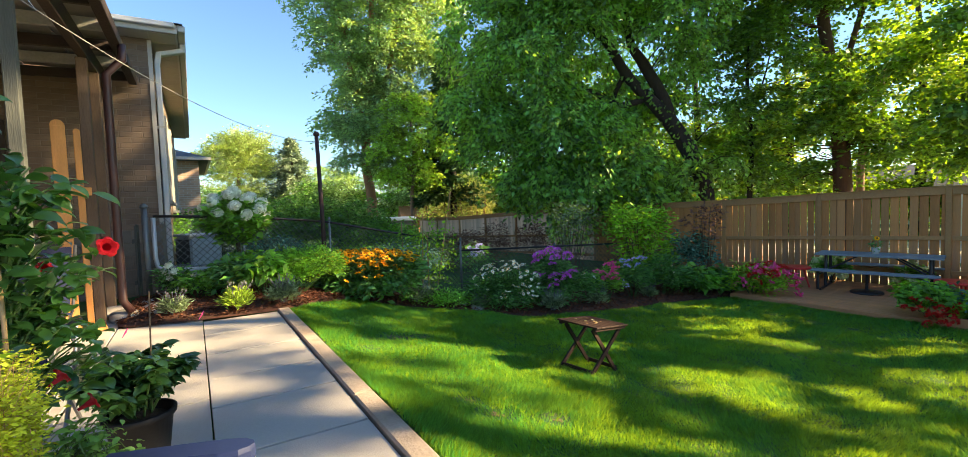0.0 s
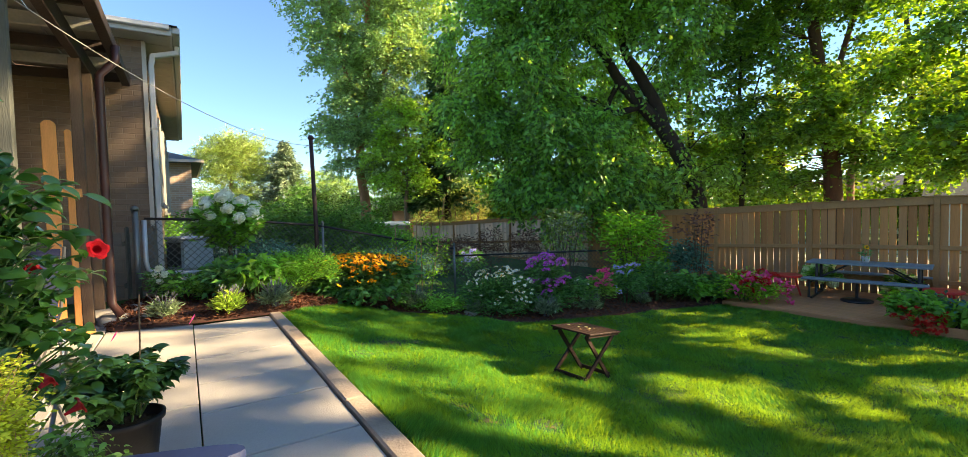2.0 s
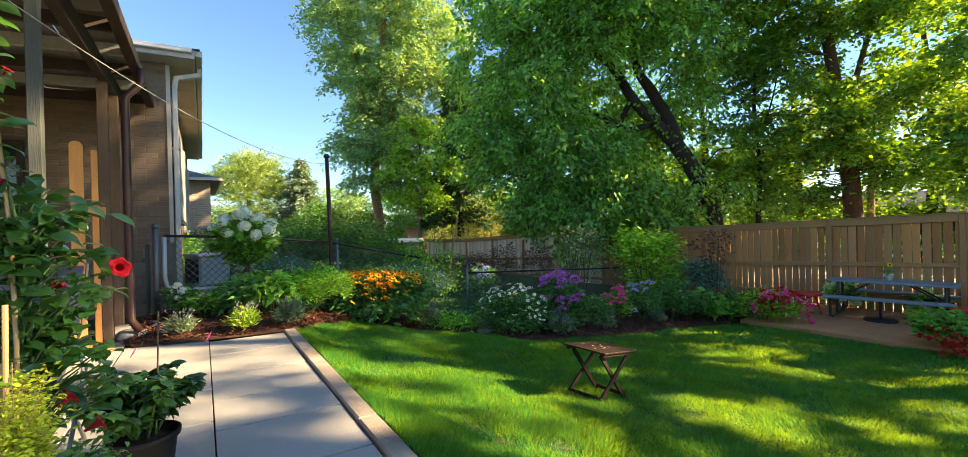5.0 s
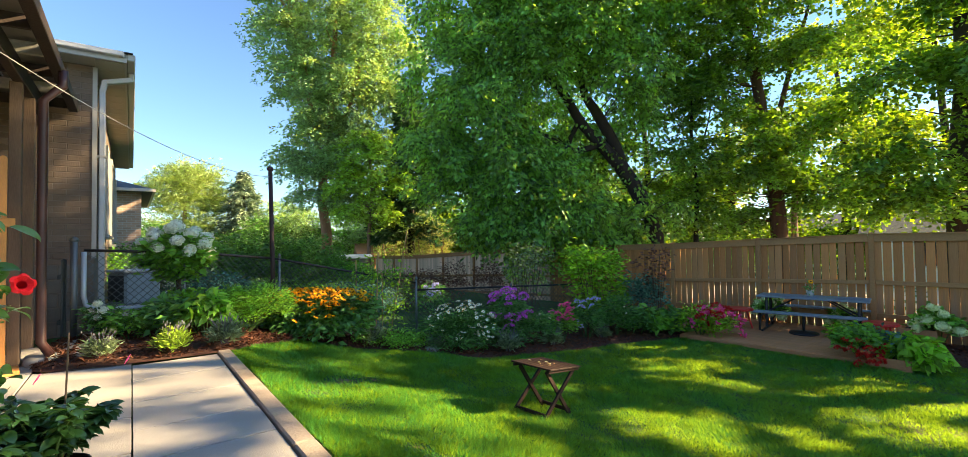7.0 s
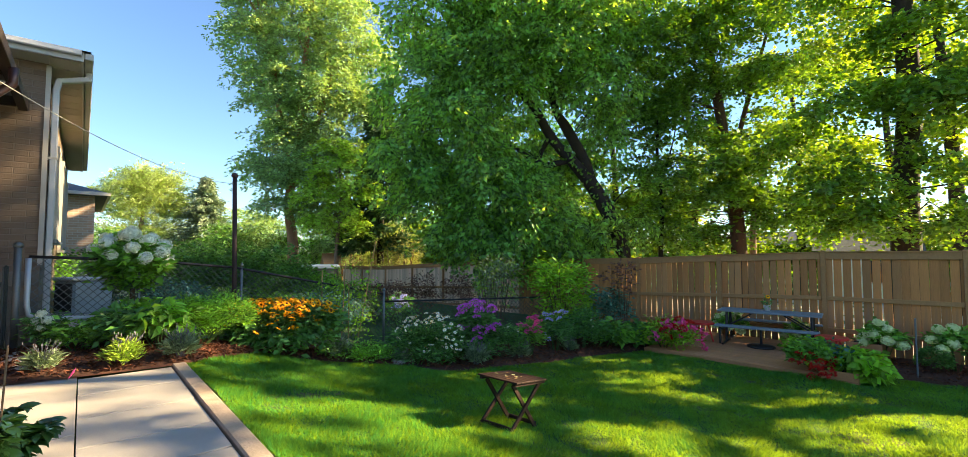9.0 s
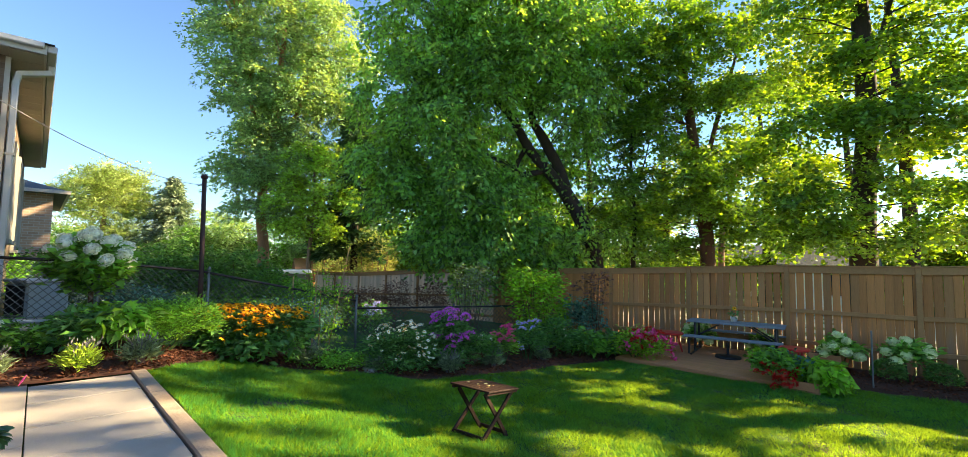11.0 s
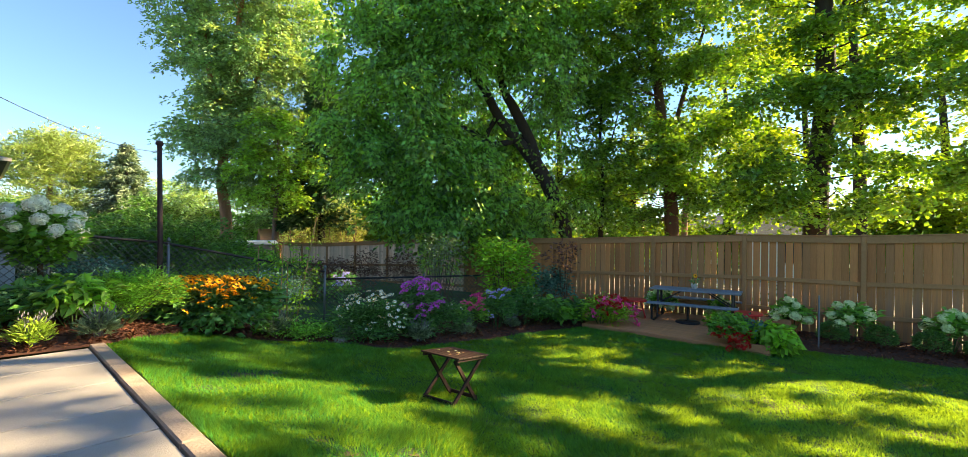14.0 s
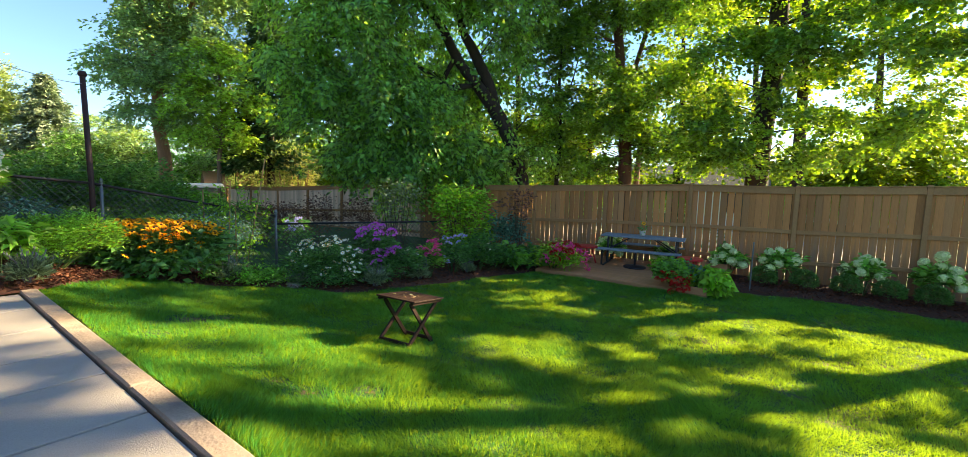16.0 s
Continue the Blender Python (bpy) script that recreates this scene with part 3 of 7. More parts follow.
for col in range(5):
    for i in range(9):
        slab(-3.42 - 0.86 * col, -2.57 - 0.86 * col, -3.6 + 0.9 * i, -2.7 + 0.9 * i, patio, M_CONC2, tilt=-0.006 + 0.004 * ((i * 3 + col * 2) % 3 - 1))

for s0, s1, a0, a1 in ((-2.53, -1.72, 4.61, 5.2), (-3.4, -2.54, 4.52, 5.3), (-4.2, -3.41, 4.5, 5.4), (-3.2, -2.5, 5.32, 6.0), (-4.0, -3.22, 5.42, 6.1)):
    slab(s0, s1, a0, a1, patio, M_CONC2, tilt=0.004)
edging = tagged(new("timber_edging"), "weathered timber edging between the patio and the lawn", "edging", kind="structure")
for i, (a0, a1) in enumerate(((-3.4, -1.2), (-1.2, 1.15), (1.15, 3.3), (3.3, 4.42))):
    m, ln = along((*from_edge(-0.04, a0), -0.045), (*from_edge(-0.04, a1), -0.045))
    part("timber", Geo().box(ln - 0.006, 0.135, 0.13, None, 0.012), M_EDGE, edging, m=m)

for i, (x, y, r) in enumerate(((-4.25, 6.05, 0.22), (-4.55, 6.35, 0.2), (-4.0, 5.72, 0.17), (-4.7, 5.8, 0.24), (-0.15, 8.0, 0.17), (-0.42, 8.15, 0.11), (-4.35, 5.55, 0.2))):
    rs = np.random.default_rng(50 + i)
    ob = thing("stone", g3(x, y), "flat grey-brown field stone beside the planting bed", "stone", "stones by the bed", rz=40 * i)
    prof = [(r * 0.9, -0.03), (r, 0.02), (r * 0.92, 0.06), (r * 0.6, 0.085), (0.01, 0.09)]
    g = Geo().lathe(prof, 12)
    v = g.v[0]
    v *= 1 + 0.12 * rs.normal(size=(1, 3))
    ang = np.arctan2(v[:, 1], v[:, 0])
    v[:, :2] *= (1 + 0.13 * np.sin(2 * ang + i) + 0.08 * np.sin(3 * ang + 2 * i))[:, None]
    part("rock", g, M_STONE, ob, smooth=True)


# ---- house ----
HC = Vector((-5.06, 7.35))        # corner of the brick wall
WD = Vector((-NX.x, -NX.y))       # along the wall that faces the patio, away from the corner
HZ = 3.95                         # underside of the eaves


def house_pt(w, d, z):
    """w metres along the patio wall from the corner, d metres back along the side wall."""
    p = HC + WD * w + AX * d
    return (p.x, p.y, z)


def house_box(w0, w1, d0, d1, z0, z1, bevel=0.0):
    m, ln = along(house_pt(w0, (d0 + d1) / 2, (z0 + z1) / 2), house_pt(w1, (d0 + d1) / 2, (z0 + z1) / 2))
    return Geo().box(ln, abs(d1 - d0), z1 - z0, m, bevel)


house = thing("house", (0, 0, 0), "brown brick bungalow with pale soffits, white gutter and downspout", "house")
LEN = 10.9
part("wall", house_box(0.012, 9.0, 0.012, 0.3, -0.1, HZ), M_MORTAR, house)
part("wall", house_box(0.012, 0.3, 0.3, LEN, -0.1, HZ), M_MORTAR, house)
part("wall", house_box(8.7, 9.0, 0.3, LEN, -0.1, HZ), M_MORTAR, house)
part("wall", house_box(0.3, 8.7, LEN - 0.3, LEN, -0.1, HZ), M_MORTAR, house)
part("ceiling", house_box(0.3, 8.7, 0.3, LEN - 0.3, HZ - 0.2, HZ - 0.1), M_MORTAR, house)
# eaves all round, fascia and gutter
OV, OF = 0.34, 0.42
part("soffit", house_box(-OV, 9.4, -OF, LEN + 0.4, HZ, HZ + 0.03), M_SOFFIT, house)
for k in range(24):
    part("soffit_panel", house_box(-OV + 0.02, -0.02, -OF + 0.05 + k * 0.48, -OF + 0.045 + (k + 1) * 0.48 - 0.012, HZ - 0.012, HZ - 0.002), M_SOFFIT, house)
for k in range(10):
    part("soffit_panel", house_box(0.0 + k * 0.48, 0.468 + k * 0.48, -OF + 0.02, -0.02, HZ - 0.012, HZ - 0.002), M_SOFFIT, house)
part("fascia", house_box(-OV, 9.4, -OF - 0.025, -OF, HZ - 0.01, HZ + 0.12), M_WHITE, house)
part("fascia", house_box(-OV - 0.025, -OV, -OF - 0.02, LEN + 0.4, HZ - 0.01, HZ + 0.125), M_WHITE, house)
part("gutter", house_box(-OV - 0.13, -OV - 0.026, -OF - 0.02, LEN + 0.4, HZ + 0.03, HZ + 0.125, 0.012), M_WHITE, house)
part("gutter", house_box(-OV, 9.4, -OF - 0.12, -OF - 0.026, HZ + 0.05, HZ + 0.125, 0.012), M_WHITE, house)
g = Geo()
rr = [house_pt(-OV - 0.1, -OF - 0.1, HZ + 0.125), house_pt(9.4, -OF - 0.1, HZ + 0.125), house_pt(9.4, LEN + 0.4, HZ + 0.125), house_pt(-OV - 0.1, LEN + 0.4, HZ + 0.125), house_pt(4.5, 4.3, HZ + 1.45), house_pt(4.5, LEN - 4.3, HZ + 1.45)]
g.add(rr, [(0, 1, 4), (1, 2, 5, 4), (2, 3, 5), (3, 0, 4, 5)])
part("roof", g, M_ROOF, house)
# windows in the side wall, with frames that stand proud
for k, (d0, d1, z0, z1) in enumerate(((1.0, 1.9, 1.55, 3.2), (2.9, 3.8, 1.55, 3.2), (5.4, 7.0, 1.4, 3.3), (8.6, 9.6, 1.5, 3.2))):
    w = part("window", house_box(-0.03, 0.0, d0, d1, z0, z1), M_GLASS, house)
    for a in ((d0 - 0.07, d0, z0 - 0.07, z1 + 0.07), (d1, d1 + 0.07, z0 - 0.07, z1 + 0.07), (d0, d1, z1, z1 + 0.07), ((d0 + d1) / 2 - 0.025, (d0 + d1) / 2 + 0.025, z0, z1)):
        part("window_frame", house_box(-0.055, 0.0, *a), M_SOFFIT, w)
    part("window_sill", house_box(-0.12, 0.0, d0 - 0.1, d1 + 0.1, z0 - 0.13, z0 - 0.07), M_CONC2, w)
# flat white downspout at the corner, bent in from the gutter to the wall
def spout(p, q, w=0.105, h=0.075):
    m, ln = along(p, q, up=tuple(AX) + (0.0,))
    return ln, m, w, h


g = Geo()
ds = [house_pt(-OV - 0.08, 0.22, HZ + 0.05), house_pt(-OV - 0.08, 0.22, HZ - 0.07), house_pt(-0.10, 0.10, HZ - 0.2), house_pt(-0.075, 0.09, HZ - 0.34), house_pt(-0.075, 0.09, 0.28), house_pt(-0.25, 0.09, 0.1)]
for p, q in zip(ds, ds[1:]):
    ln, m, w, h = spout(p, q)
    g.box(ln + 0.05, h, w, m, 0.012)
part("downspout", g, M_WHITE, house)
for z in (1.2, 2.6):
    part("downspout_strap", house_box(-0.125, 0.0, 0.03, 0.15, z, z + 0.03), M_SOFFIT, house)
# unseen wall, added to close off and darken the space under the patio cover
wing = tagged(part("wing_wall", house_box(4.6, 4.85, -7.5, 0.0, -0.1, 3.6), M_BRICK, house), "added brick wall closing the unseen side of the patio cover")
part("corner_trim", house_box(-0.02, 0.035, -0.012, 0.012, 1.1, HZ - 0.02), M_SOFFIT, house)


# ---- patio roof on posts, against the house ----
def gut(d, n=0.0, z=3.25):
    """d metres from the wall along the roof's edge, n metres in from that edge."""
    p = Vector((-5.22, 7.16)) - AX * d + WD * n
    return (p.x, p.y, z)


pergola = thing("patio_cover", (0, 0, 0), "dark-stained timber patio roof on weathered posts with brown gutter", "pergola")


def beam(p, q, w, h, material=M_PERG, name="beam", up=(0, 0, 1)):
    m, ln = along(p, q, up)
    return part(name, Geo().box(ln, w, h, m, 0.006), material, pergola)


beam(gut(0.02, 0.0, 3.27), gut(6.2, 0.0, 3.27), 0.10, 0.13, M_PERG, "gutter")
beam(gut(0.1, 0.30, 3.13), gut(6.2, 0.30, 3.13), 0.09, 0.19, M_PERG, "beam")
beam(gut(0.1, 3.2, 3.05), gut(6.2, 3.2, 3.05), 0.09, 0.19, M_PERG, "beam")
for k in range(9):
    beam(gut(0.15 + 0.74 * k, 0.06, 3.29), gut(0.15 + 0.74 * k, 4.4, 3.13), 0.05, 0.13, M_PALEBEAM if k in (1, 3, 5, 7) else M_PERG, "rafter")
for k in range(8):
    beam(gut(0.0, 0.3 + 0.6 * k, 3.40 - 0.022 * k), gut(6.2, 0.3 + 0.6 * k, 3.40 - 0.022 * k), 0.598, 0.025, M_PANEL, "roof_panel")
for d, n, w, mt in ((1.9, 0.32, 0.10, M_POST), (1.25, 0.3, 0.10, M_POST), (4.6, 0.3, 0.075, M_GREYPOST), (1.55, 3.2, 0.12, M_POST), (4.75, 3.2, 0.12, M_POST)):
    x, y, _ = gut(d, n)
    beam((x, y, -0.02), (x, y, 3.04), w, w, mt, "post", up=tuple(AX) + (0,))
for d0, d1, z in ((1.55, 4.75, 2.62), (1.55, 4.75, 2.05)):
    beam(gut(d0 + 0.06, 3.2, z), gut(d1 - 0.06, 3.2, z), 0.05, 0.1, M_POST, "rail")
g = Geo().tube([gut(1.98, -0.06, 3.22), gut(1.98, -0.06, 3.05), gut(1.98, 0.1, 2.86), gut(1.98, 0.1, 0.25), gut(1.98, 0.02, 0.1)], 0.045, 8)
part("downspout", g, M_DSP, pergola, smooth=True)


# ---- wooden fence along the back ----
FTOP = [(-30, 0.45), (-16.6, 0.54), (-11.0, 0.83), (-7.2, 0.99), (-4.25, 1.05), (-2.1, 1.10), (0, 1.19), (2.2, 1.27), (4.45, 1.28), (6.7, 1.37), (9, 1.42), (18, 1.5)]


def fence_top(u):
    return float(np.interp(u, [a for a, _ in FTOP], [b for _, b in FTOP]))


fence = thing("wooden_fence", (0, 0, 0), "tall weathered cedar board fence with cap board and rails", "fence")
POSTS = [-20.2, -17.96, -15.7, -13.45, -11.2, -8.95, -6.7, -4.45, -2.22, 0.03, 2.24, 4.5, 6.72, 8.95, 11.2, 13.4, 15.6]
for u in POSTS:
    x, y = fence_xy(u, 0.03)
    top = fence_top(u) + 0.045
    base = min(gz(x, y), -0.7) - 0.1
    m = pose(x, y, (top + base) / 2, 0, 0, FENCE_RZ)
    part("post", Geo().box(0.095, 0.095, top - base, None, 0.008), M_RAIL, fence, m=m)
for u0, u1 in zip(POSTS, POSTS[1:]):
    z0, z1 = fence_top(u0), fence_top(u1)
    for off, h, th, nn in ((-0.075, 0.15, 0.025, 0.062), (-1.02, 0.09, 0.04, 0.045), (-1.72, 0.09, 0.04, 0.045)):
        p, q = fence_xy(u0 + 0.05, nn), fence_xy(u1 - 0.05, nn)
        m, ln = along((*p, z0 + off), (*q, z1 + off))
        part("rail", Geo().box(ln, th, h, None, 0.005), M_RAIL, fence, m=m)
    p, q = fence_xy(u0, 0.03), fence_xy(u1, 0.03)
    m, ln = along((*p, z0 + 0.012), (*q, z1 + 0.012))
    part("cap", Geo().box(ln - 0.004, 0.14, 0.024, None, 0.004), M_RAIL, fence, m=m)


# ---- deck ----
DZ = -0.80
deck = tagged(new("deck"), "low cedar-coloured wooden deck in front of the fence", "deck", kind="structure")
for k in range(22):
    n0 = 0.06 + k * 0.138
    p, q = fence_xy(-0.5, n0 + 0.067), fence_xy(2.62 if n0 > 2.2 else 3.1, n0 + 0.067)
    m, ln = along((*p, DZ - 0.016), (*q, DZ - 0.016))
    part("plank", Geo().box(ln, 0.132, 0.032, None, 0.005), M_DECK, deck, m=m)
for (a, b) in (((-0.5, 3.11), (3.12, 3.11)), ((-0.52, 0.1), (-0.52, 3.11)), ((3.14, 0.1), (3.14, 3.11))):
    m, ln = along((*fence_xy(*a), DZ - 0.12), (*fence_xy(*b), DZ - 0.12))
    part("skirt_board", Geo().box(ln, 0.035, 0.22, None, 0.005), M_DECK, deck, m=m)

# added pale sheet, no known drive, to brighten the slits between fence boards
drive = part("drive", Geo().add([(*fence_xy(u, n), -0.955) for u, n in ((-6, -0.8), (9, -0.8), (9, -16), (-6, -16))], [(3, 2, 1, 0)]), M_CONC)
tagged(drive, "added pale ground sheet that brightens the slits of the board fence", "drive", kind="structure")

# ---- trees and the distance ----
def pol(b, d):
    return d * math.sin(radians(b)), d * math.cos(radians(b))


def at(b, slope, d):
    """A place at a bearing, a rise per metre and a distance from where the camera stands."""
    x, y = pol(b, d)
    return Vector((x, y, 1.25 + slope * d))


def grow(b, d, trunk, blobs, leaf, bark, label, more=1.0, **kw):
    x, y = pol(b, d)
    base = Vector((x, y, gz(x, y)))
    tr = []
    for path in trunk:
        tr.append([(*(at(q[0], q[1], q[2]) - base), q[3]) if len(q) == 4 else (0, 0, -0.1, q[0]) for q in path])
    bl = [(tuple(at(c[0], c[1], c[2]) - base), c[3], int(c[4] * more)) for c in blobs]
    return tree(tuple(base), tr, bl, leaf, bark, label, **kw)


def b3(b, s, d, r, n, f=0.8):
    return (b, s, d, (r, r, r * f), int(n * 0.5))


# tall light tree behind the neighbour's yard
grow(-13.4, 27, [[(0.34,), (-13.4, 0.02, 27, 0.27), (-13.9, 0.1, 27, 0.23), (-13.2, 0.2, 27, 0.2), (-12.6, 0.36, 27, 0.16), (-12, 0.52, 27, 0.08)],
                 [(-13.6, 0.13, 27, 0.22), (-14.8, 0.25, 27, 0.15), (-16, 0.38, 27, 0.1), (-17.3, 0.46, 27, 0.05)],
                 [(-13.1, 0.17, 27, 0.2), (-10.8, 0.28, 27, 0.13), (-9, 0.4, 27, 0.08)]],
     [b3(-18.3, 0.42, 27, 1.9, 6500), b3(-15.2, 0.52, 27, 2.4, 8500), b3(-11.5, 0.55, 27, 2.6, 9000), b3(-8.0, 0.47, 26.5, 2.3, 8000), b3(-12.5, 0.40, 28, 2.4, 7000),
      b3(-16.0, 0.31, 27, 1.6, 5000), b3(-9.5, 0.33, 26.5, 2.2, 7000), b3(-13.2, 0.25, 27.5, 1.7, 4500), b3(-15.9, 0.165, 26.5, 1.8, 5500, 0.6), b3(-12.8, 0.15, 26, 1.9, 5500, 0.6), b3(-14.6, 0.095, 26.5, 1.3, 2600, 0.5), b3(-11.8, 0.09, 26, 1.3, 2800, 0.6),
      b3(-9.2, 0.2, 26, 1.9, 5500, 0.7), b3(-12, 0.7, 27, 2.6, 6000), b3(-6.3, 0.3, 26.5, 1.7, 5000), b3(-15.2, 0.24, 26.5, 1.3, 3000), b3(-10.6, 0.24, 26, 1.5, 3500), b3(-14.6, 0.335, 26.5, 1.9, 4500), b3(-11.2, 0.31, 26.2, 1.8, 4500), b3(-17.2, 0.355, 27, 1.5, 3500), b3(-8.2, 0.4, 26.3, 1.7, 4000), b3(-13.5, 0.46, 26.3, 2.0, 4500), b3(-14.0, 0.2, 26.2, 1.5, 3200), b3(-5.0, 0.41, 26.8, 1.6, 4000), b3(-5.2, 0.27, 26.8, 1.3, 2400), b3(-18.6, 0.5, 27, 1.5, 3000)],
     L_LOCUST, M_BARK_LIT, "tall airy light-green deciduous tree beyond the gardens", more=1.5, size=0.19, seed=11, per=60, width=0.45, limbs=8, up=0.25, droop=0.35, length=1.25, sag=0.3, shell=0.35)

# added tree that stands for the sunlit lower right of the tall one
grow(-8.6, 24.5, [[(0.13,), (-8.6, 0.02, 24.5, 0.1), (-8.2, 0.08, 24.5, 0.08), (-8.5, 0.2, 24.5, 0.03)], [(-8.4, 0.06, 24.5, 0.05), (-10, 0.14, 24.5, 0.02)]],
     [b3(-10.2, 0.12, 24.5, 1.4, 3600, 0.7), b3(-8.0, 0.15, 24.5, 1.5, 4000, 0.7), b3(-6.2, 0.12, 24.5, 1.2, 2600, 0.7), b3(-8.6, 0.07, 24.3, 1.3, 3000, 0.6), b3(-9.2, 0.2, 24.6, 1.2, 2400), b3(-6.8, 0.2, 24.8, 1.0, 1800), b3(-10.6, 0.06, 24.5, 0.9, 1500, 0.6), b3(-6.4, 0.05, 24.4, 0.9, 1400, 0.6)],
     L_LOW_LIT, M_BARK2, "added yellow-green crown for the sunlit lower right of the tall tree", more=1.4, size=0.18, seed=21, per=50, width=0.55, limbs=5, up=0.25, droop=0.3, length=0.9, sag=0.2, shell=0.3)

# dark drooping tree that leans over the fence
lean = grow(25.7, 17.4, [[(0.34,), (25.55, -0.01, 17.4, 0.27), (25.0, 0.04, 17.2, 0.25), (23.8, 0.09, 17, 0.27), (22.0, 0.145, 16.8, 0.25), (20.0, 0.19, 16.6, 0.2), (17.4, 0.245, 16.4, 0.17), (14.5, 0.33, 16.2, 0.13), (9, 0.4, 16, 0.06)],
                   [(22.3, 0.13, 16.9, 0.2), (21.2, 0.195, 16.8, 0.2), (19.2, 0.265, 16.6, 0.18), (17.5, 0.33, 16.2, 0.12), (17, 0.5, 16, 0.08)],
                   [(19.8, 0.20, 16.6, 0.12), (16.2, 0.19, 16.4, 0.1), (12.5, 0.23, 16.2, 0.06), (7, 0.25, 16, 0.04)],
                   [(17.6, 0.26, 16.4, 0.1), (15.7, 0.2, 16.6, 0.08), (15.2, 0.08, 16.7, 0.06), (15.0, -0.03, 16.8, 0.05)]],
     [b3(-0.6, 0.22, 15.5, 1.4, 4500), b3(1.2, 0.36, 15.5, 1.7, 6000), b3(3.0, 0.51, 15.5, 1.9, 6000), b3(2.5, 0.14, 15.5, 1.5, 5500), b3(5.5, 0.29, 14.8, 1.7, 6000), b3(8.0, 0.45, 15.2, 1.9, 6500),
      b3(5.5, 0.06, 15.2, 1.2, 4200), b3(9.5, 0.17, 14.8, 1.5, 5500), b3(9.5, 0.04, 15, 1.1, 4000), b3(13, 0.54, 15.2, 1.9, 6000), b3(12.2, 0.38, 15, 1.4, 4500), b3(13.2, 0.08, 15.2, 1.3, 4500),
      b3(17, 0.45, 15, 1.5, 4500), b3(20.5, 0.5, 15.5, 1.7, 5000), b3(17.3, 0.07, 15.6, 1.0, 2800), b3(22.5, 0.36, 16, 1.5, 4200), b3(24.5, 0.27, 17.8, 1.4, 3500), b3(7, 0.65, 15.5, 2.0, 5000), b3(15, 0.7, 15.5, 2, 5000),
      b3(17.5, 0.19, 18.2, 1.5, 3500), b3(21, 0.2, 18.8, 1.4, 2600), b3(13.5, 0.23, 17.5, 1.6, 4000), b3(21, 0.05, 18, 1.2, 3200), b3(10.5, -0.03, 15.6, 0.7, 1500), b3(16, -0.01, 16, 0.8, 1700),
      b3(19.5, 0.0, 16.2, 0.9, 2200), b3(22.5, 0.0, 16.6, 0.8, 1800), b3(23.8, 0.07, 16.2, 0.6, 400), b3(19, 0.12, 18.8, 1.0, 2200), b3(27, 0.05, 17.8, 0.8, 900), b3(27.5, 0.16, 18, 0.9, 900),
      b3(14.5, 0.16, 15.3, 1.0, 2200), b3(22.5, 0.5, 16.5, 1.6, 4200), b3(26, 0.42, 17.2, 1.5, 3600), b3(18.5, 0.58, 16, 1.6, 4000), b3(25.5, 0.58, 17, 1.6, 3600)],
     L_DARK, M_BARK, "large dark-green leaning tree with drooping leaves over the fence", more=1.75, size=0.165, seed=12, per=70, width=0.55, droop=0.8, up=0.25, limbs=6, low=-0.9, length=1.1, hang=0.25, sag=0.35, shell=0.5)

rng = np.random.default_rng(19)
foot = Vector((*pol(25.7, 17.4), gz(*pol(25.7, 17.4))))
path, rad = smooth_path([(*(at(b, sl, d) - foot), r) for b, sl, d, r in ((25.55, -0.01, 17.4, 0.27), (25.0, 0.04, 17.2, 0.25), (23.8, 0.09, 17, 0.27), (22.0, 0.145, 16.8, 0.25), (20.0, 0.19, 16.6, 0.2), (17.4, 0.245, 16.4, 0.17))], 8)
ivy = []
for q, r in zip(path, rad):
    for j in range(rng.integers(2, 16)):
        a = rng.uniform(0, 6.28)
        ivy.append([q.x + (r + 0.05) * math.cos(a), q.y + (r + 0.05) * math.sin(a), q.z + rng.normal() * 0.12])
part("ivy", raw_mesh("ivy", *leaf_arrays(np.array(ivy), 0.15, rng, 0.75, 0.2, 0.5)), L_DARK, lean, "green ivy leaves on the trunk")

grow(10.5, 23, [[(0.3,), (10.5, 0.0, 23, 0.26), (10.8, 0.2, 23, 0.2), (11, 0.5, 23, 0.1)]],
     [b3(4, 0.16, 22, 2.0, 4500), b3(8, 0.27, 22.5, 2.3, 5000), b3(12.5, 0.16, 22, 2.1, 4500), b3(15, 0.3, 22.5, 2.3, 4800), b3(6, 0.43, 22.5, 2.3, 4500), b3(12, 0.45, 22.5, 2.4, 4800), b3(18.5, 0.42, 23, 2.2, 4200), b3(2, 0.3, 22.5, 1.8, 3200), b3(9, 0.06, 22, 1.6, 3200)],
     L_DEEP, M_BARK, "dark dense tree behind the leaning one", more=1.2, size=0.2, seed=17, per=50, width=0.5, limbs=3, length=1.2, sag=0.3)

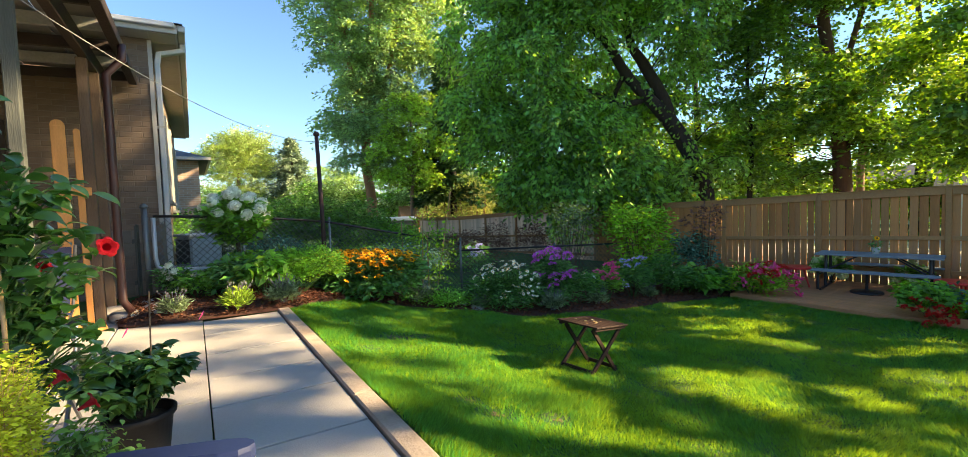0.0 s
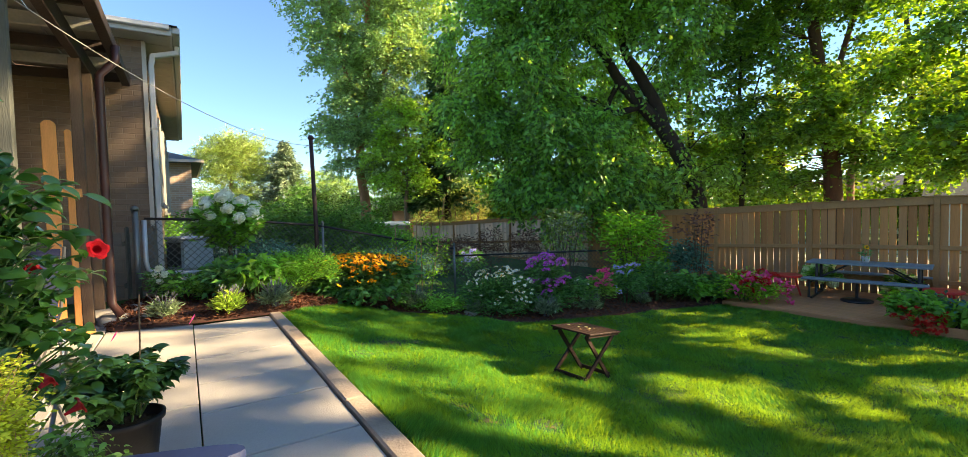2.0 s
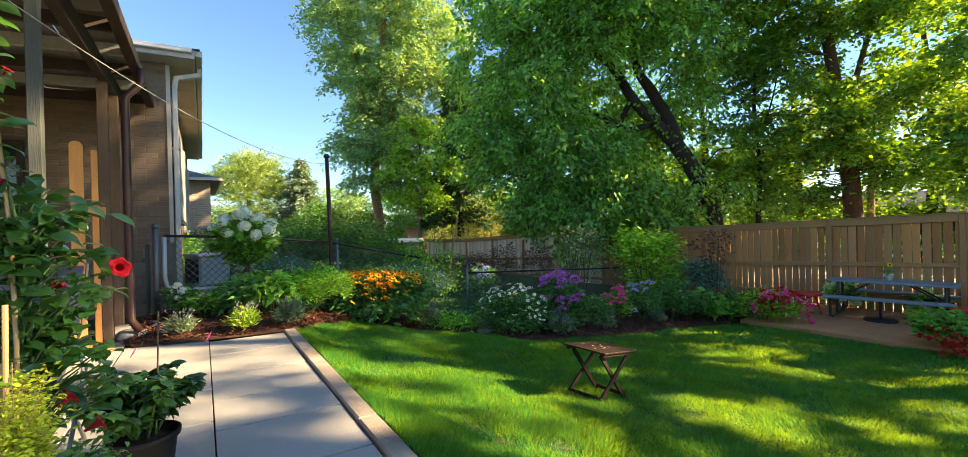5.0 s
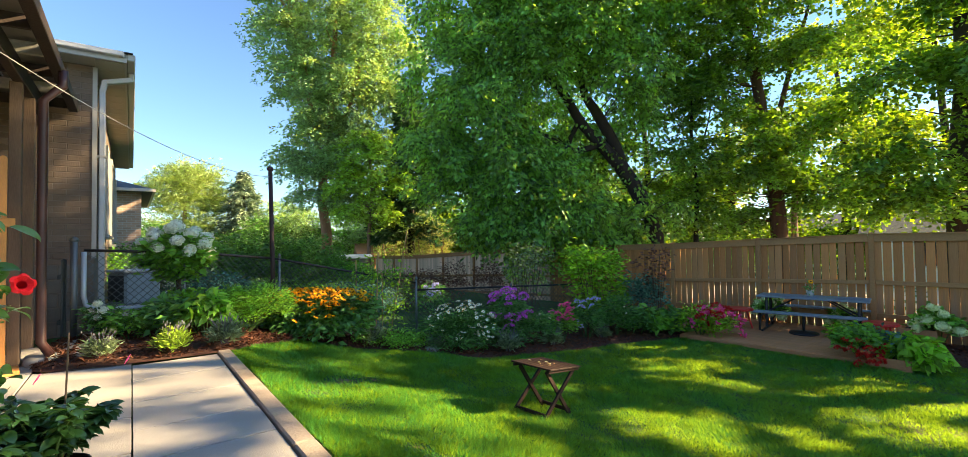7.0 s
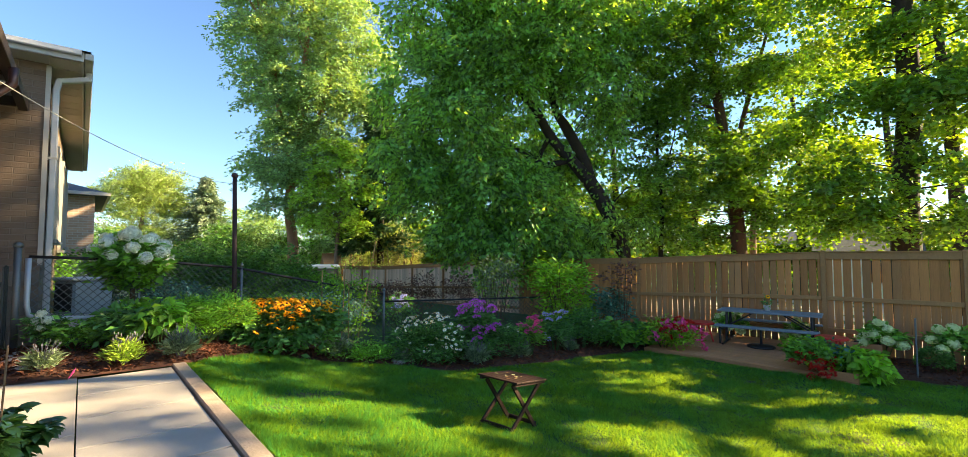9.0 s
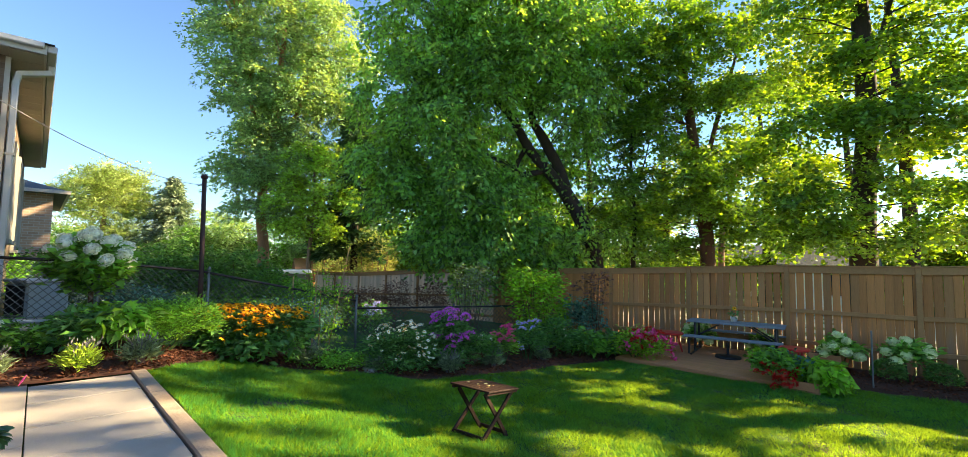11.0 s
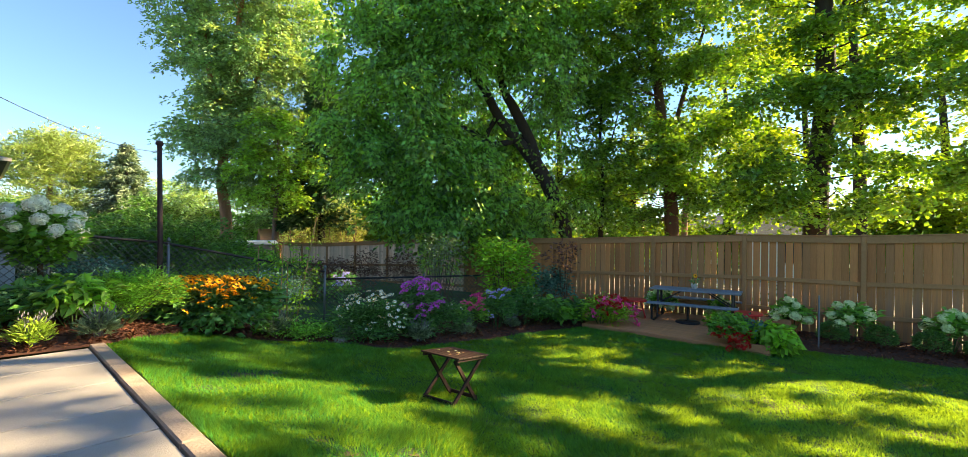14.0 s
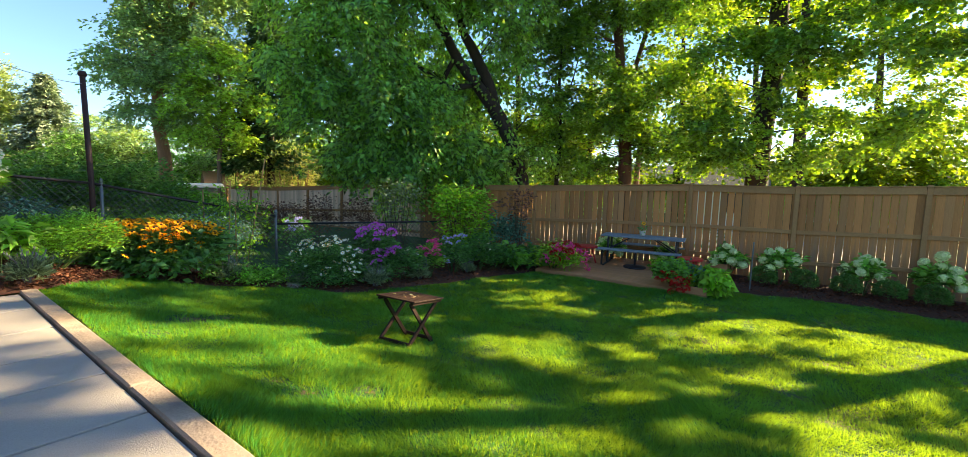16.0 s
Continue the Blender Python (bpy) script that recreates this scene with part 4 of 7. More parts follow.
# trees behind the fence, lit from behind
grow(37.7, 19, [[(0.36,), (37.6, 0.0, 19, 0.27), (37.3, 0.1, 19, 0.24), (36.6, 0.2, 19, 0.2), (35.5, 0.36, 19, 0.16), (34.6, 0.5, 19, 0.1)],
                 [(37.0, 0.16, 19, 0.1), (39, 0.3, 19.5, 0.08), (41, 0.42, 19.5, 0.04)]],
     [b3(33, 0.52, 17.5, 1.9, 5000), b3(29.5, 0.42, 17, 1.7, 5200), b3(37, 0.46, 18, 1.6, 4200), b3(40.5, 0.42, 19.5, 1.4, 1900), b3(31.5, 0.26, 18.5, 1.6, 4500), b3(28.8, 0.17, 18, 1.1, 1800),
      b3(33, 0.12, 18, 1.2, 2400), b3(37.3, 0.115, 17.8, 1.2, 3600, 0.6), b3(41, 0.23, 20, 1.2, 1500), b3(40.3, 0.09, 19.5, 1.2, 3000, 0.6), b3(34.5, 0.025, 19.5, 1.2, 2600, 0.6), b3(34.3, 0.33, 18.8, 1.4, 3200), b3(31.5, 0.36, 19, 1.5, 3200), b3(35.5, 0.22, 19.8, 1.2, 2400),
      b3(38.5, 0.33, 18.2, 1.3, 2600, 0.6), b3(36.8, 0.21, 17.8, 0.9, 1500, 0.6), b3(41.5, 0.33, 19, 1.3, 2400, 0.6), b3(29.5, 0.3, 17.8, 1.2, 2400, 0.7), b3(33.5, 0.42, 17.5, 1.3, 2600, 0.6), b3(42, 0.05, 19, 1.1, 2000, 0.6), b3(31, 0.03, 18.6, 1.2, 2200, 0.7), b3(29, 0.08, 18.5, 1.0, 1800), b3(37, 0.165, 17.2, 0.9, 2600, 0.8)],
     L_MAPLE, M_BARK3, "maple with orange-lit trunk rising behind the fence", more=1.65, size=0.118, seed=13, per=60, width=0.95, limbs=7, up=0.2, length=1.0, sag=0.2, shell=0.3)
grow(29.7, 18.5, [[(0.11,), (29.7, 0.0, 18.5, 0.09), (29.9, 0.1, 18.5, 0.075), (29.5, 0.2, 18.5, 0.06), (29.9, 0.32, 18.5, 0.03)], [(29.8, 0.14, 18.5, 0.04), (31.2, 0.22, 18.5, 0.025), (32, 0.3, 18.5, 0.012)]],
     [b3(30, 0.3, 18.5, 1.1, 1800), b3(28.6, 0.2, 18.3, 0.8, 900), b3(31.3, 0.17, 18.6, 0.8, 900)], L_MAPLE, M_BARK, "slim dark-stemmed young maple behind the fence", size=0.13, seed=18, per=60, width=0.9, length=0.9)
grow(39.0, 20.5, [[(0.15,), (38.9, 0.01, 20.5, 0.12), (39.2, 0.08, 20.5, 0.1), (40.5, 0.18, 20.5, 0.06)]], [b3(40.8, 0.2, 21, 1.3, 2400), b3(43, 0.16, 22, 1.3, 2200)],
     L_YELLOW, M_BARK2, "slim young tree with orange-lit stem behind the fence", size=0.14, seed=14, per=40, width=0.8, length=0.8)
grow(51.2, 16.5, [[(0.4,), (51.1, 0.0, 16.5, 0.32), (51.2, 0.1, 16.5, 0.29), (51.8, 0.25, 16.5, 0.26), (51.6, 0.4, 16.5, 0.22), (51.2, 0.6, 16.5, 0.16), (50, 0.85, 16.5, 0.08)],
                   [(51.7, 0.3, 16.5, 0.07), (53.5, 0.42, 16.4, 0.055), (55.0, 0.52, 16.4, 0.04), (57, 0.66, 16.4, 0.02)]],
     [b3(46.5, 0.46, 15.5, 1.6, 2600), b3(50.5, 0.57, 15.5, 1.9, 5000), b3(55.5, 0.52, 15.5, 1.8, 4500), b3(60.5, 0.60, 16, 1.7, 1500), b3(64.5, 0.62, 16.5, 1.8, 2000), b3(57.5, 0.66, 16.5, 1.8, 1900), b3(62, 0.76, 16, 1.8, 4000), b3(44.5, 0.31, 16, 1.1, 1300, 0.75), b3(47.6, 0.25, 15, 1.1, 2400, 0.7), b3(54.3, 0.24, 15.2, 0.9, 2600, 0.75), b3(50.8, 0.255, 15.4, 0.6, 1500, 0.75),
      b3(46.6, 0.115, 15.5, 1.2, 3600, 0.75), b3(57.5, 0.29, 16, 1.1, 2000, 0.8), b3(63.5, 0.37, 15.5, 0.9, 1000, 0.75), b3(64.5, 0.22, 15, 1.1, 1700, 0.7), b3(55.6, 0.05, 15.8, 0.9, 1900, 0.8), b3(58.5, 0.1, 16, 0.9, 1500, 0.7), b3(55.3, 0.13, 16.5, 0.6, 800, 0.7), b3(46, 0.05, 16.3, 1.0, 2300, 0.8), b3(67.5, 0.57, 15.5, 1.7, 3600), b3(63.5, 0.1, 15.5, 1.1, 2400, 0.8), b3(56.5, 0.45, 16.8, 1.0, 1800), b3(54.8, 0.37, 16.2, 0.8, 1400), b3(59.5, 0.36, 16.5, 0.7, 900, 0.8),
      b3(51.0, 0.36, 15.2, 0.9, 1500, 0.5), b3(51.8, 0.15, 15.4, 0.8, 700, 0.5), b3(48.5, 0.06, 15.6, 0.9, 1700, 0.6), b3(43.5, 0.2, 16.2, 1.1, 2200, 0.6), b3(60.5, 0.22, 16, 1.0, 1500, 0.6), b3(57, 0.55, 15.5, 1.2, 2200, 0.6), b3(60.5, 0.46, 15.8, 1.1, 2200, 0.6), b3(63, 0.515, 16, 0.9, 1600, 0.6), b3(65.5, 0.3, 15.8, 1.0, 1800, 0.6), b3(61, 0.3, 16, 0.8, 1400, 0.6)],
     L_MAPLE, M_BARK, "large maple with dark thick trunk behind the fence", more=1.75, size=0.118, seed=15, per=65, width=0.95, limbs=7, up=0.2, length=1.15, sag=0.2, shell=0.3)
grow(54.6, 24, [[(0.3,), (54.5, 0.0, 24, 0.25), (54.4, 0.12, 24, 0.22), (54.0, 0.28, 24, 0.17), (53.5, 0.45, 24, 0.1)]],
     [b3(54, 0.46, 24, 2.6, 5000), b3(48.5, 0.38, 25, 2.4, 4500), b3(62, 0.08, 33, 2.7, 5000, 0.6), b3(58.3, 0.05, 33, 2.2, 4200, 0.6), b3(65.5, 0.13, 33, 2.7, 4600, 0.7), b3(59.5, 0.44, 25, 1.6, 2200), b3(66, 0.32, 24, 1.6, 2400), b3(56.3, 0.2, 23, 0.9, 1500), b3(53.2, 0.19, 24.5, 1.0, 1600), b3(57.5, 0.30, 24.5, 1.1, 1500), b3(57, 0.12, 31, 1.0, 1400), b3(59.5, 0.16, 32, 0.9, 1100), b3(45, 0.32, 24, 1.5, 2600), b3(42.5, 0.2, 25, 1.5, 2600), b3(47, 0.17, 24, 1.2, 2000), b3(43, 0.45, 25, 1.5, 2200), b3(40, 0.34, 26, 1.3, 1800)],
     L_YELLOW, M_BARK, "sunlit maple farther behind the fence", more=1.6, size=0.15, seed=16, per=55, width=0.95, up=0.2, length=1.2, sag=0.15, shell=0.3, limbs=6)
for k, (b, d, blobs, lf) in enumerate((
    (24.5, 30, [b3(24, 0.08, 30, 2.6, 6000), b3(27.5, 0.10, 30, 2.0, 4200)], L_YELLOW),
    (33, 32, [b3(31, 0.08, 32, 2.6, 5500), b3(35, 0.15, 32, 2.8, 5500)], L_YELLOW),
    (43, 33, [b3(42.5, 0.065, 33, 2.6, 4500, 0.7), b3(45.5, 0.15, 33, 2.6, 4200), b3(47, 0.33, 34, 2.6, 2200)], L_YELLOW),
    (50, 34, [b3(48.5, 0.05, 34, 2.4, 3800, 0.7), b3(51, 0.32, 34, 2.8, 4000)], L_YELLOW),
    (60, 34, [b3(57, 0.03, 34, 2.6, 4500, 0.6), b3(62, 0.03, 34, 2.8, 5000, 0.6), b3(67, 0.06, 34, 3.0, 5000, 0.7), b3(64, 0.2, 35, 2.0, 2000)], L_YELLOW),
    (12, 34, [b3(8, 0.04, 34, 2.4, 5000), b3(14, 0.06, 34, 2.6, 5000), b3(18.5, 0.05, 34, 2.4, 4500), b3(3, 0.05, 34, 2.4, 4500)], L_SHRUB),
)):
    x, y = pol(b, d)
    z0 = blobs[0][1] * d + 2.5
    grow(b, d, [[(0.3,), (b, 0.0, d, 0.25), (b + 0.3, 0.1, d, 0.2), (b - 0.3, 0.3, d, 0.1)]], blobs, lf, M_BARK, "broad sunlit tree in the distance behind the fence", size=0.24, seed=30 + k, per=40, more=1.5, width=0.8, limbs=4, length=1.6, sag=0.1, shell=0.3)
# added trees, mostly out of view, that dapple the lawn and house with shade
SHADE_TREES = ((71, 18.5), (79, 17.5), (88, 19), (98, 18), (108, 17.5))
rb = random.Random(500)
shade_clumps = [[] for _ in SHADE_TREES]
for n, s0, s1, b0, b1, r0, r1, f in ((80, 0.09, 0.34, 67, 100, 0.14, 0.42, 0.3), (44, 0.26, 0.38, 68, 90, 0.16, 0.42, 0.3), (34, 0.34, 0.42, 67, 100, 0.14, 0.36, 0.3), (66, 0.42, 0.54, 70, 108, 0.13, 0.36, 0.3),
                                    (44, 0.52, 0.80, 67, 88, 0.4, 0.75, 0.5), (8, 0.54, 0.80, 62, 67, 0.3, 0.55, 0.35), (14, 0.2, 0.7, 100, 112, 0.3, 0.6, 0.4), (11, 0.17, 0.27, 60.5, 67, 0.2, 0.4, 0.35)):
    for j in range(n):
        b = b0 + (b1 - b0) * (j + rb.random()) / n
        k = min(range(5), key=lambda i: abs(SHADE_TREES[i][0] - b))
        r, s = rb.uniform(r0, r1), rb.uniform(s0, s1)
        # clumps left out here so that sun patches reach the lawn
        if 72 < b < 76.5 and 0.335 < s < 0.365 or 77.2 < b < 79.7 and 0.355 < s < 0.395 or 78.0 < b < 80.0 and 0.272 < s < 0.345 or 72.2 < b < 74.0 and 0.27 < s < 0.308:
            continue
        shade_clumps[k].append(b3(b, s, SHADE_TREES[k][1] + rb.uniform(-1.2, 1.2), r, int(900 * r), f))
# single clumps set to shade the vine, lawn, patio and grey post
shade_clumps[1].append(b3(83.2, 0.505, 17.5, 0.45, 700, 0.5))
shade_clumps[0] += [b3(69.9, 0.27, 17.5, 0.55, 900, 0.35), b3(73.5, 0.236, 17.6, 0.6, 900, 0.35), b3(70.3, 0.24, 17.8, 0.5, 800, 0.3), b3(75.2, 0.25, 17.5, 0.5, 800, 0.3)]
shade_clumps[1] += [b3(76.8, 0.315, 17.6, 0.55, 800, 0.3), b3(75.6, 0.333, 17.6, 0.4, 600, 0.3), b3(77.7, 0.298, 17.6, 0.3, 400, 0.3), b3(71.2, 0.437, 17.6, 0.5, 170, 0.2), b3(74.8, 0.428, 17.6, 0.4, 150, 0.2), b3(76.2, 0.447, 17.6, 0.42, 110, 0.2), b3(78.8, 0.42, 17.5, 0.5, 700, 0.3)]
shade_clumps[1].append(b3(77.7, 0.60, 17.9, 0.7, 1000, 1.2))
for k, (b, d) in enumerate(SHADE_TREES):
    grow(b, d, [[(0.36,), (b, 0.0, d, 0.3), (b + 0.5, 0.2, d, 0.25), (b, 0.6, d, 0.1)]], shade_clumps[k],
         L_MAPLE, M_BARK, "added maple, mostly out of view, that shapes the dappled shade", size=0.13, seed=50 + k, per=40, spread=0.13, width=0.9, flat=0.4, up=1.0, limbs=3)


def conifer(b, d, height, radius, leaf, label, seed, z0=0.0, count=9000, size=0.3):
    rng = np.random.default_rng(seed)
    x, y = pol(b, d)
    ob = thing("conifer", g3(x, y), label, "tree")
    part("trunk", Geo().tube([(0, 0, -0.1), (0, 0, height * 0.5), (0, 0, height * 0.97)], [0.22, 0.13, 0.02], 8), M_BARK, ob, smooth=True)
    tiers, per = 26, 9
    pts, outs = [], []
    for i in range(tiers):
        h = z0 + (height - z0) * (i + 0.5) / tiers
        r = radius * (1 - (i + 0.3) / tiers) ** 0.8 + 0.1
        for k in range(per):
            a = rng.uniform(0, 2 * math.pi)
            ln = r * rng.uniform(0.65, 1.1)
            m = max(6, int(count / (tiers * per) * (r / radius + 0.25)))
            t = rng.uniform(0.1, 1, m) ** 0.7
            p = np.stack([np.cos(a) * t * ln, np.sin(a) * t * ln, h - 0.28 * t * ln + 0.1 * t * t * ln], 1) + rng.normal(size=(m, 3)) * [0.13, 0.13, 0.1]
            pts.append(p), outs.append(np.repeat([[np.cos(a), np.sin(a), -0.2]], m, 0))
    v, t = leaf_arrays(np.concatenate(pts), size, rng, 0.35, 0.6, 0.25, np.concatenate(outs), 0.05)
    part("crown", raw_mesh("crown", v, t), leaf, ob)


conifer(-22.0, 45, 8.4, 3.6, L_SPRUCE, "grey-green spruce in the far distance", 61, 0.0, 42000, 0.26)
conifer(-3.6, 25.6, 10.8, 2.1, L_CONIFER, "dark tall spruce between the leafy trees", 62, 2.6, 18000, 0.34)
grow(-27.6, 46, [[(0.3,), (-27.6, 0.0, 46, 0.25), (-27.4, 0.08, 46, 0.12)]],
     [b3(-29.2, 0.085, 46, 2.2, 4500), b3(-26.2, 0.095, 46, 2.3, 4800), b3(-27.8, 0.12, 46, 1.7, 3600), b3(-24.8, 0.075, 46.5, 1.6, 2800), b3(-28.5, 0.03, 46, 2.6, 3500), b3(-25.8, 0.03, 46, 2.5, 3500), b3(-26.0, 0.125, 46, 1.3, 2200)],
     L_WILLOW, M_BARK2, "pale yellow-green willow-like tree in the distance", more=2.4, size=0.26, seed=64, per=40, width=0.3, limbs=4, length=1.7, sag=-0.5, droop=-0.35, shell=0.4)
for k, (b, s, d, r, lf) in enumerate(((-18.0, 0.045, 40, 2.2, L_LOCUST), (-16.2, 0.03, 36, 2.0, L_LOCUST), (-20.3, 0.01, 36, 2.2, L_HEDGE), (-31.0, 0.0, 36, 2.2, L_HEDGE), (-11, 0.03, 36, 2.6, L_SHRUB), (-7, 0.04, 34, 2.6, L_LOCUST), (-2.5, 0.05, 33, 2.6, L_YELLOW))):
    grow(b, d, [[(0.16,), (b, 0.0, d, 0.12), (b, s, d, 0.06)]], [b3(b, s, d, r, 4200), b3(b - 1.6, s - 0.03, d, r * 0.7, 2200), b3(b + 1.5, s - 0.025, d, r * 0.7, 2200)],
         lf, M_BARK, "rounded leafy tree in the distance", more=2.0, size=0.2, seed=70 + k, per=40, width=0.55, limbs=3, length=1.2, sag=0.1)


def shrub(name, x, y, blobs, leaf, label, size=0.07, seed=1, per=14, spread=0.06, width=0.5, droop=0.0, up=0.8, shell=0.3, category="shrub", group="", dz=0.03, stems=10, stem_mat=None, stem_r=0.006, flat=0.8, z=None, low=-0.3):
    """A leafy plant: blobs of (dx, dy, height, rx, ry, rz, leaves) over its foot."""
    rng = np.random.default_rng(seed)
    ob = thing(name, (x, y, gz(x, y) + dz if z is None else z), label, category, group)
    me, cs = crown_mesh("foliage", [((b[0], b[1], b[2]), b[3:6], b[6]) for b in blobs], size, rng, per, spread, width, up, droop, shell, low, flat)
    part("foliage", me, leaf, ob)
    if stems:
        g = Geo()
        pts = np.concatenate(cs)
        for q in pts[rng.permutation(len(pts))[:stems]]:
            f = Vector((q[0] * 0.15, q[1] * 0.15, -0.03))
            q = Vector(q)
            g.tube([f, f.lerp(q, 0.5) + Vector((0, 0, 0.05 * q.z)), q], [stem_r, stem_r * 0.8, stem_r * 0.4], 5, False)
        part("branching", g, stem_mat or M_STEM, ob)
    return ob


# dark shrubs and hedges of the neighbouring garden beyond the chain-link fence
for k, (b, d, r, h, lf, sz) in enumerate(((-30.2, 17, 1.5, 1.1, L_HEDGE, 0.12), (-27, 18, 1.8, 1.3, L_HEDGE, 0.12), (-23, 19, 1.9, 1.75, L_HEDGE, 0.12), (-19.5, 19, 1.9, 1.9, L_HEDGE, 0.12), (-16, 18, 1.6, 1.9, L_HEDGE, 0.12), (-12.6, 17.5, 1.5, 1.2, L_SHRUB, 0.12),
                                         (-28.8, 12.2, 0.8, 0.75, L_SILVER, 0.07), (-25.5, 12, 0.8, 0.55, L_BLUEGRN, 0.08), (-22, 12.5, 0.9, 0.5, L_SHRUB, 0.08), (-33, 14, 0.9, 0.9, L_SHRUB, 0.09), (-10.3, 12.5, 1.0, 0.7, L_BLUEGRN, 0.09), (-14, 12, 0.9, 0.6, L_SHRUB, 0.08), (-7, 15, 1.0, 0.9, L_HEDGE, 0.1))):
    x, y = pol(b, d)
    shrub("garden_shrub", x, y, [(0, 0, h * 0.55, r, r, h * 0.6, 3600), (r * 0.5, 0.2, h * 0.4, r * 0.6, r * 0.6, h * 0.45, 1200), (-r * 0.5, -0.1, h * 0.45, r * 0.6, r * 0.6, h * 0.5, 1200)], lf,
          ("blue-green ", "dark green ", "grey-leaved ")[(lf is L_HEDGE) + 2 * (lf is L_SILVER)] + "shrub in the neighbouring garden", sz, 80 + k, 18, 0.12, stems=6, stem_mat=M_WOODSTEM, stem_r=0.015)
for k, (x, y, r, h) in enumerate(((-0.5, 14.6, 0.5, 1.0), (0.35, 14.9, 0.5, 1.25), (1.5, 14.6, 0.5, 1.3), (-1.1, 15.2, 0.4, 0.9))):
    shrub("burgundy_shrub", x, y, [(0, 0, h * 0.7, r, r, h * 0.5, 1300), (0.15, 0, h * 0.4, r, r, h * 0.4, 700)], L_BURG, "burgundy-leaved barberry shrub in front of the far fence", 0.06, 95 + k, 12, 0.08, stems=12, stem_mat=M_WOODSTEM, group="burgundy shrubs")
for k, (x, y, s) in enumerate(((1.9, 10.9, 0.55), (2.15, 11.2, 0.45))):
    shrub("rose_bush", x, y, [(0, 0, 1.45, s, s, 0.42, 230), (0.1, 0, 1.0, s * 0.8, s * 0.8, 0.5, 150), (0.3, 0, 1.7, 0.3, 0.2, 0.2, 70)], L_SILVER, "loose light-green rose bush beyond the wire fence", 0.075, 100 + k, 6, 0.13, stems=22, stem_mat=M_WOODSTEM)

# undergrowth behind the wooden fence
for k, b in enumerate([-3, 1, 5, 9] + list(range(10, 70, 4))):
    d = 24 + 3 * math.sin(k * 1.7) if 9 < b < 33 else 33
    x, y = pol(b, d)
    lf = L_YELLOW if k % 3 else (L_SHRUB if b < 30 else L_MAPLE)
    shrub("thicket", x, y, [(0, 0, 1.7, 1.9, 1.6, 1.2, 2400), (0.8, 0.3, 0.8, 1.5, 1.2, 0.9, 1000)], lf, "loose green undergrowth behind the wooden fence", 0.2, 400 + k, 18, 0.25, width=0.7, stems=6, stem_mat=M_WOODSTEM, stem_r=0.02, group="undergrowth behind the fence")

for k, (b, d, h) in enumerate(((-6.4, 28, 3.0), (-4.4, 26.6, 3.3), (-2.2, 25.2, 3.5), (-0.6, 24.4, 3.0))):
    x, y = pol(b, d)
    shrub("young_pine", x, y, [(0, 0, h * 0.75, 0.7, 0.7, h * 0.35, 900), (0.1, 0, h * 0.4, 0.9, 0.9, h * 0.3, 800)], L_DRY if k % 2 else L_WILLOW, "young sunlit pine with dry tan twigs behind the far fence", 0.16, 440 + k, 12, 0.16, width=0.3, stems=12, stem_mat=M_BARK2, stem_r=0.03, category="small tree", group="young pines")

# far house, shed and the tiled roof behind the trees
def tan_brick():
    """Courses of tan brick for the far house."""
    m = bpy.data.materials.new("tan_brick")
    m.use_nodes = True
    N, L = m.node_tree.nodes, m.node_tree.links
    tc, mp, br = N.new("ShaderNodeTexCoord"), N.new("ShaderNodeMapping"), N.new("ShaderNodeTexBrick")
    sp, ad, cm = N.new("ShaderNodeSeparateXYZ"), N.new("ShaderNodeMath"), N.new("ShaderNodeCombineXYZ")
    L.new(tc.outputs["Object"], sp.inputs[0])
    L.new(sp.outputs["X"], ad.inputs[0])
    L.new(sp.outputs["Y"], ad.inputs[1])
    L.new(ad.outputs[0], cm.inputs["X"])
    L.new(sp.outputs["Z"], cm.inputs["Y"])
    L.new(cm.outputs[0], mp.inputs["Vector"])
    L.new(mp.outputs["Vector"], br.inputs["Vector"])
    br.inputs["Color1"].default_value, br.inputs["Color2"].default_value, br.inputs["Mortar"].default_value = (0.50, 0.33, 0.23, 1), (0.36, 0.23, 0.16, 1), (0.48, 0.41, 0.34, 1)
    br.inputs["Scale"].default_value, br.inputs["Mortar Size"].default_value, br.inputs["Brick Width"].default_value, br.inputs["Row Height"].default_value = 1.0, 0.012, 0.3, 0.1
    L.new(br.outputs["Color"], N["Principled BSDF"].inputs["Base Color"])
    N["Principled BSDF"].inputs["Roughness"].default_value = 0.9
    bp = N.new("ShaderNodeBump")
    bp.inputs["Strength"].default_value = 0.4
    L.new(br.outputs["Fac"], bp.inputs["Height"])
    L.new(bp.outputs["Normal"], N["Principled BSDF"].inputs["Normal"])
    return m


nb = thing("neighbour_house", (*pol(-33.6, 25), 0.0), "tan brick bungalow with dark shingle roof in the distance", "house", rz=math.degrees(math.atan2(AX.y, AX.x)))
part("wall", Geo().box(9, 7.0, 3.72, pose(4.5, 2.4, 1.86), 0.0), tan_brick(), nb)
g = Geo()
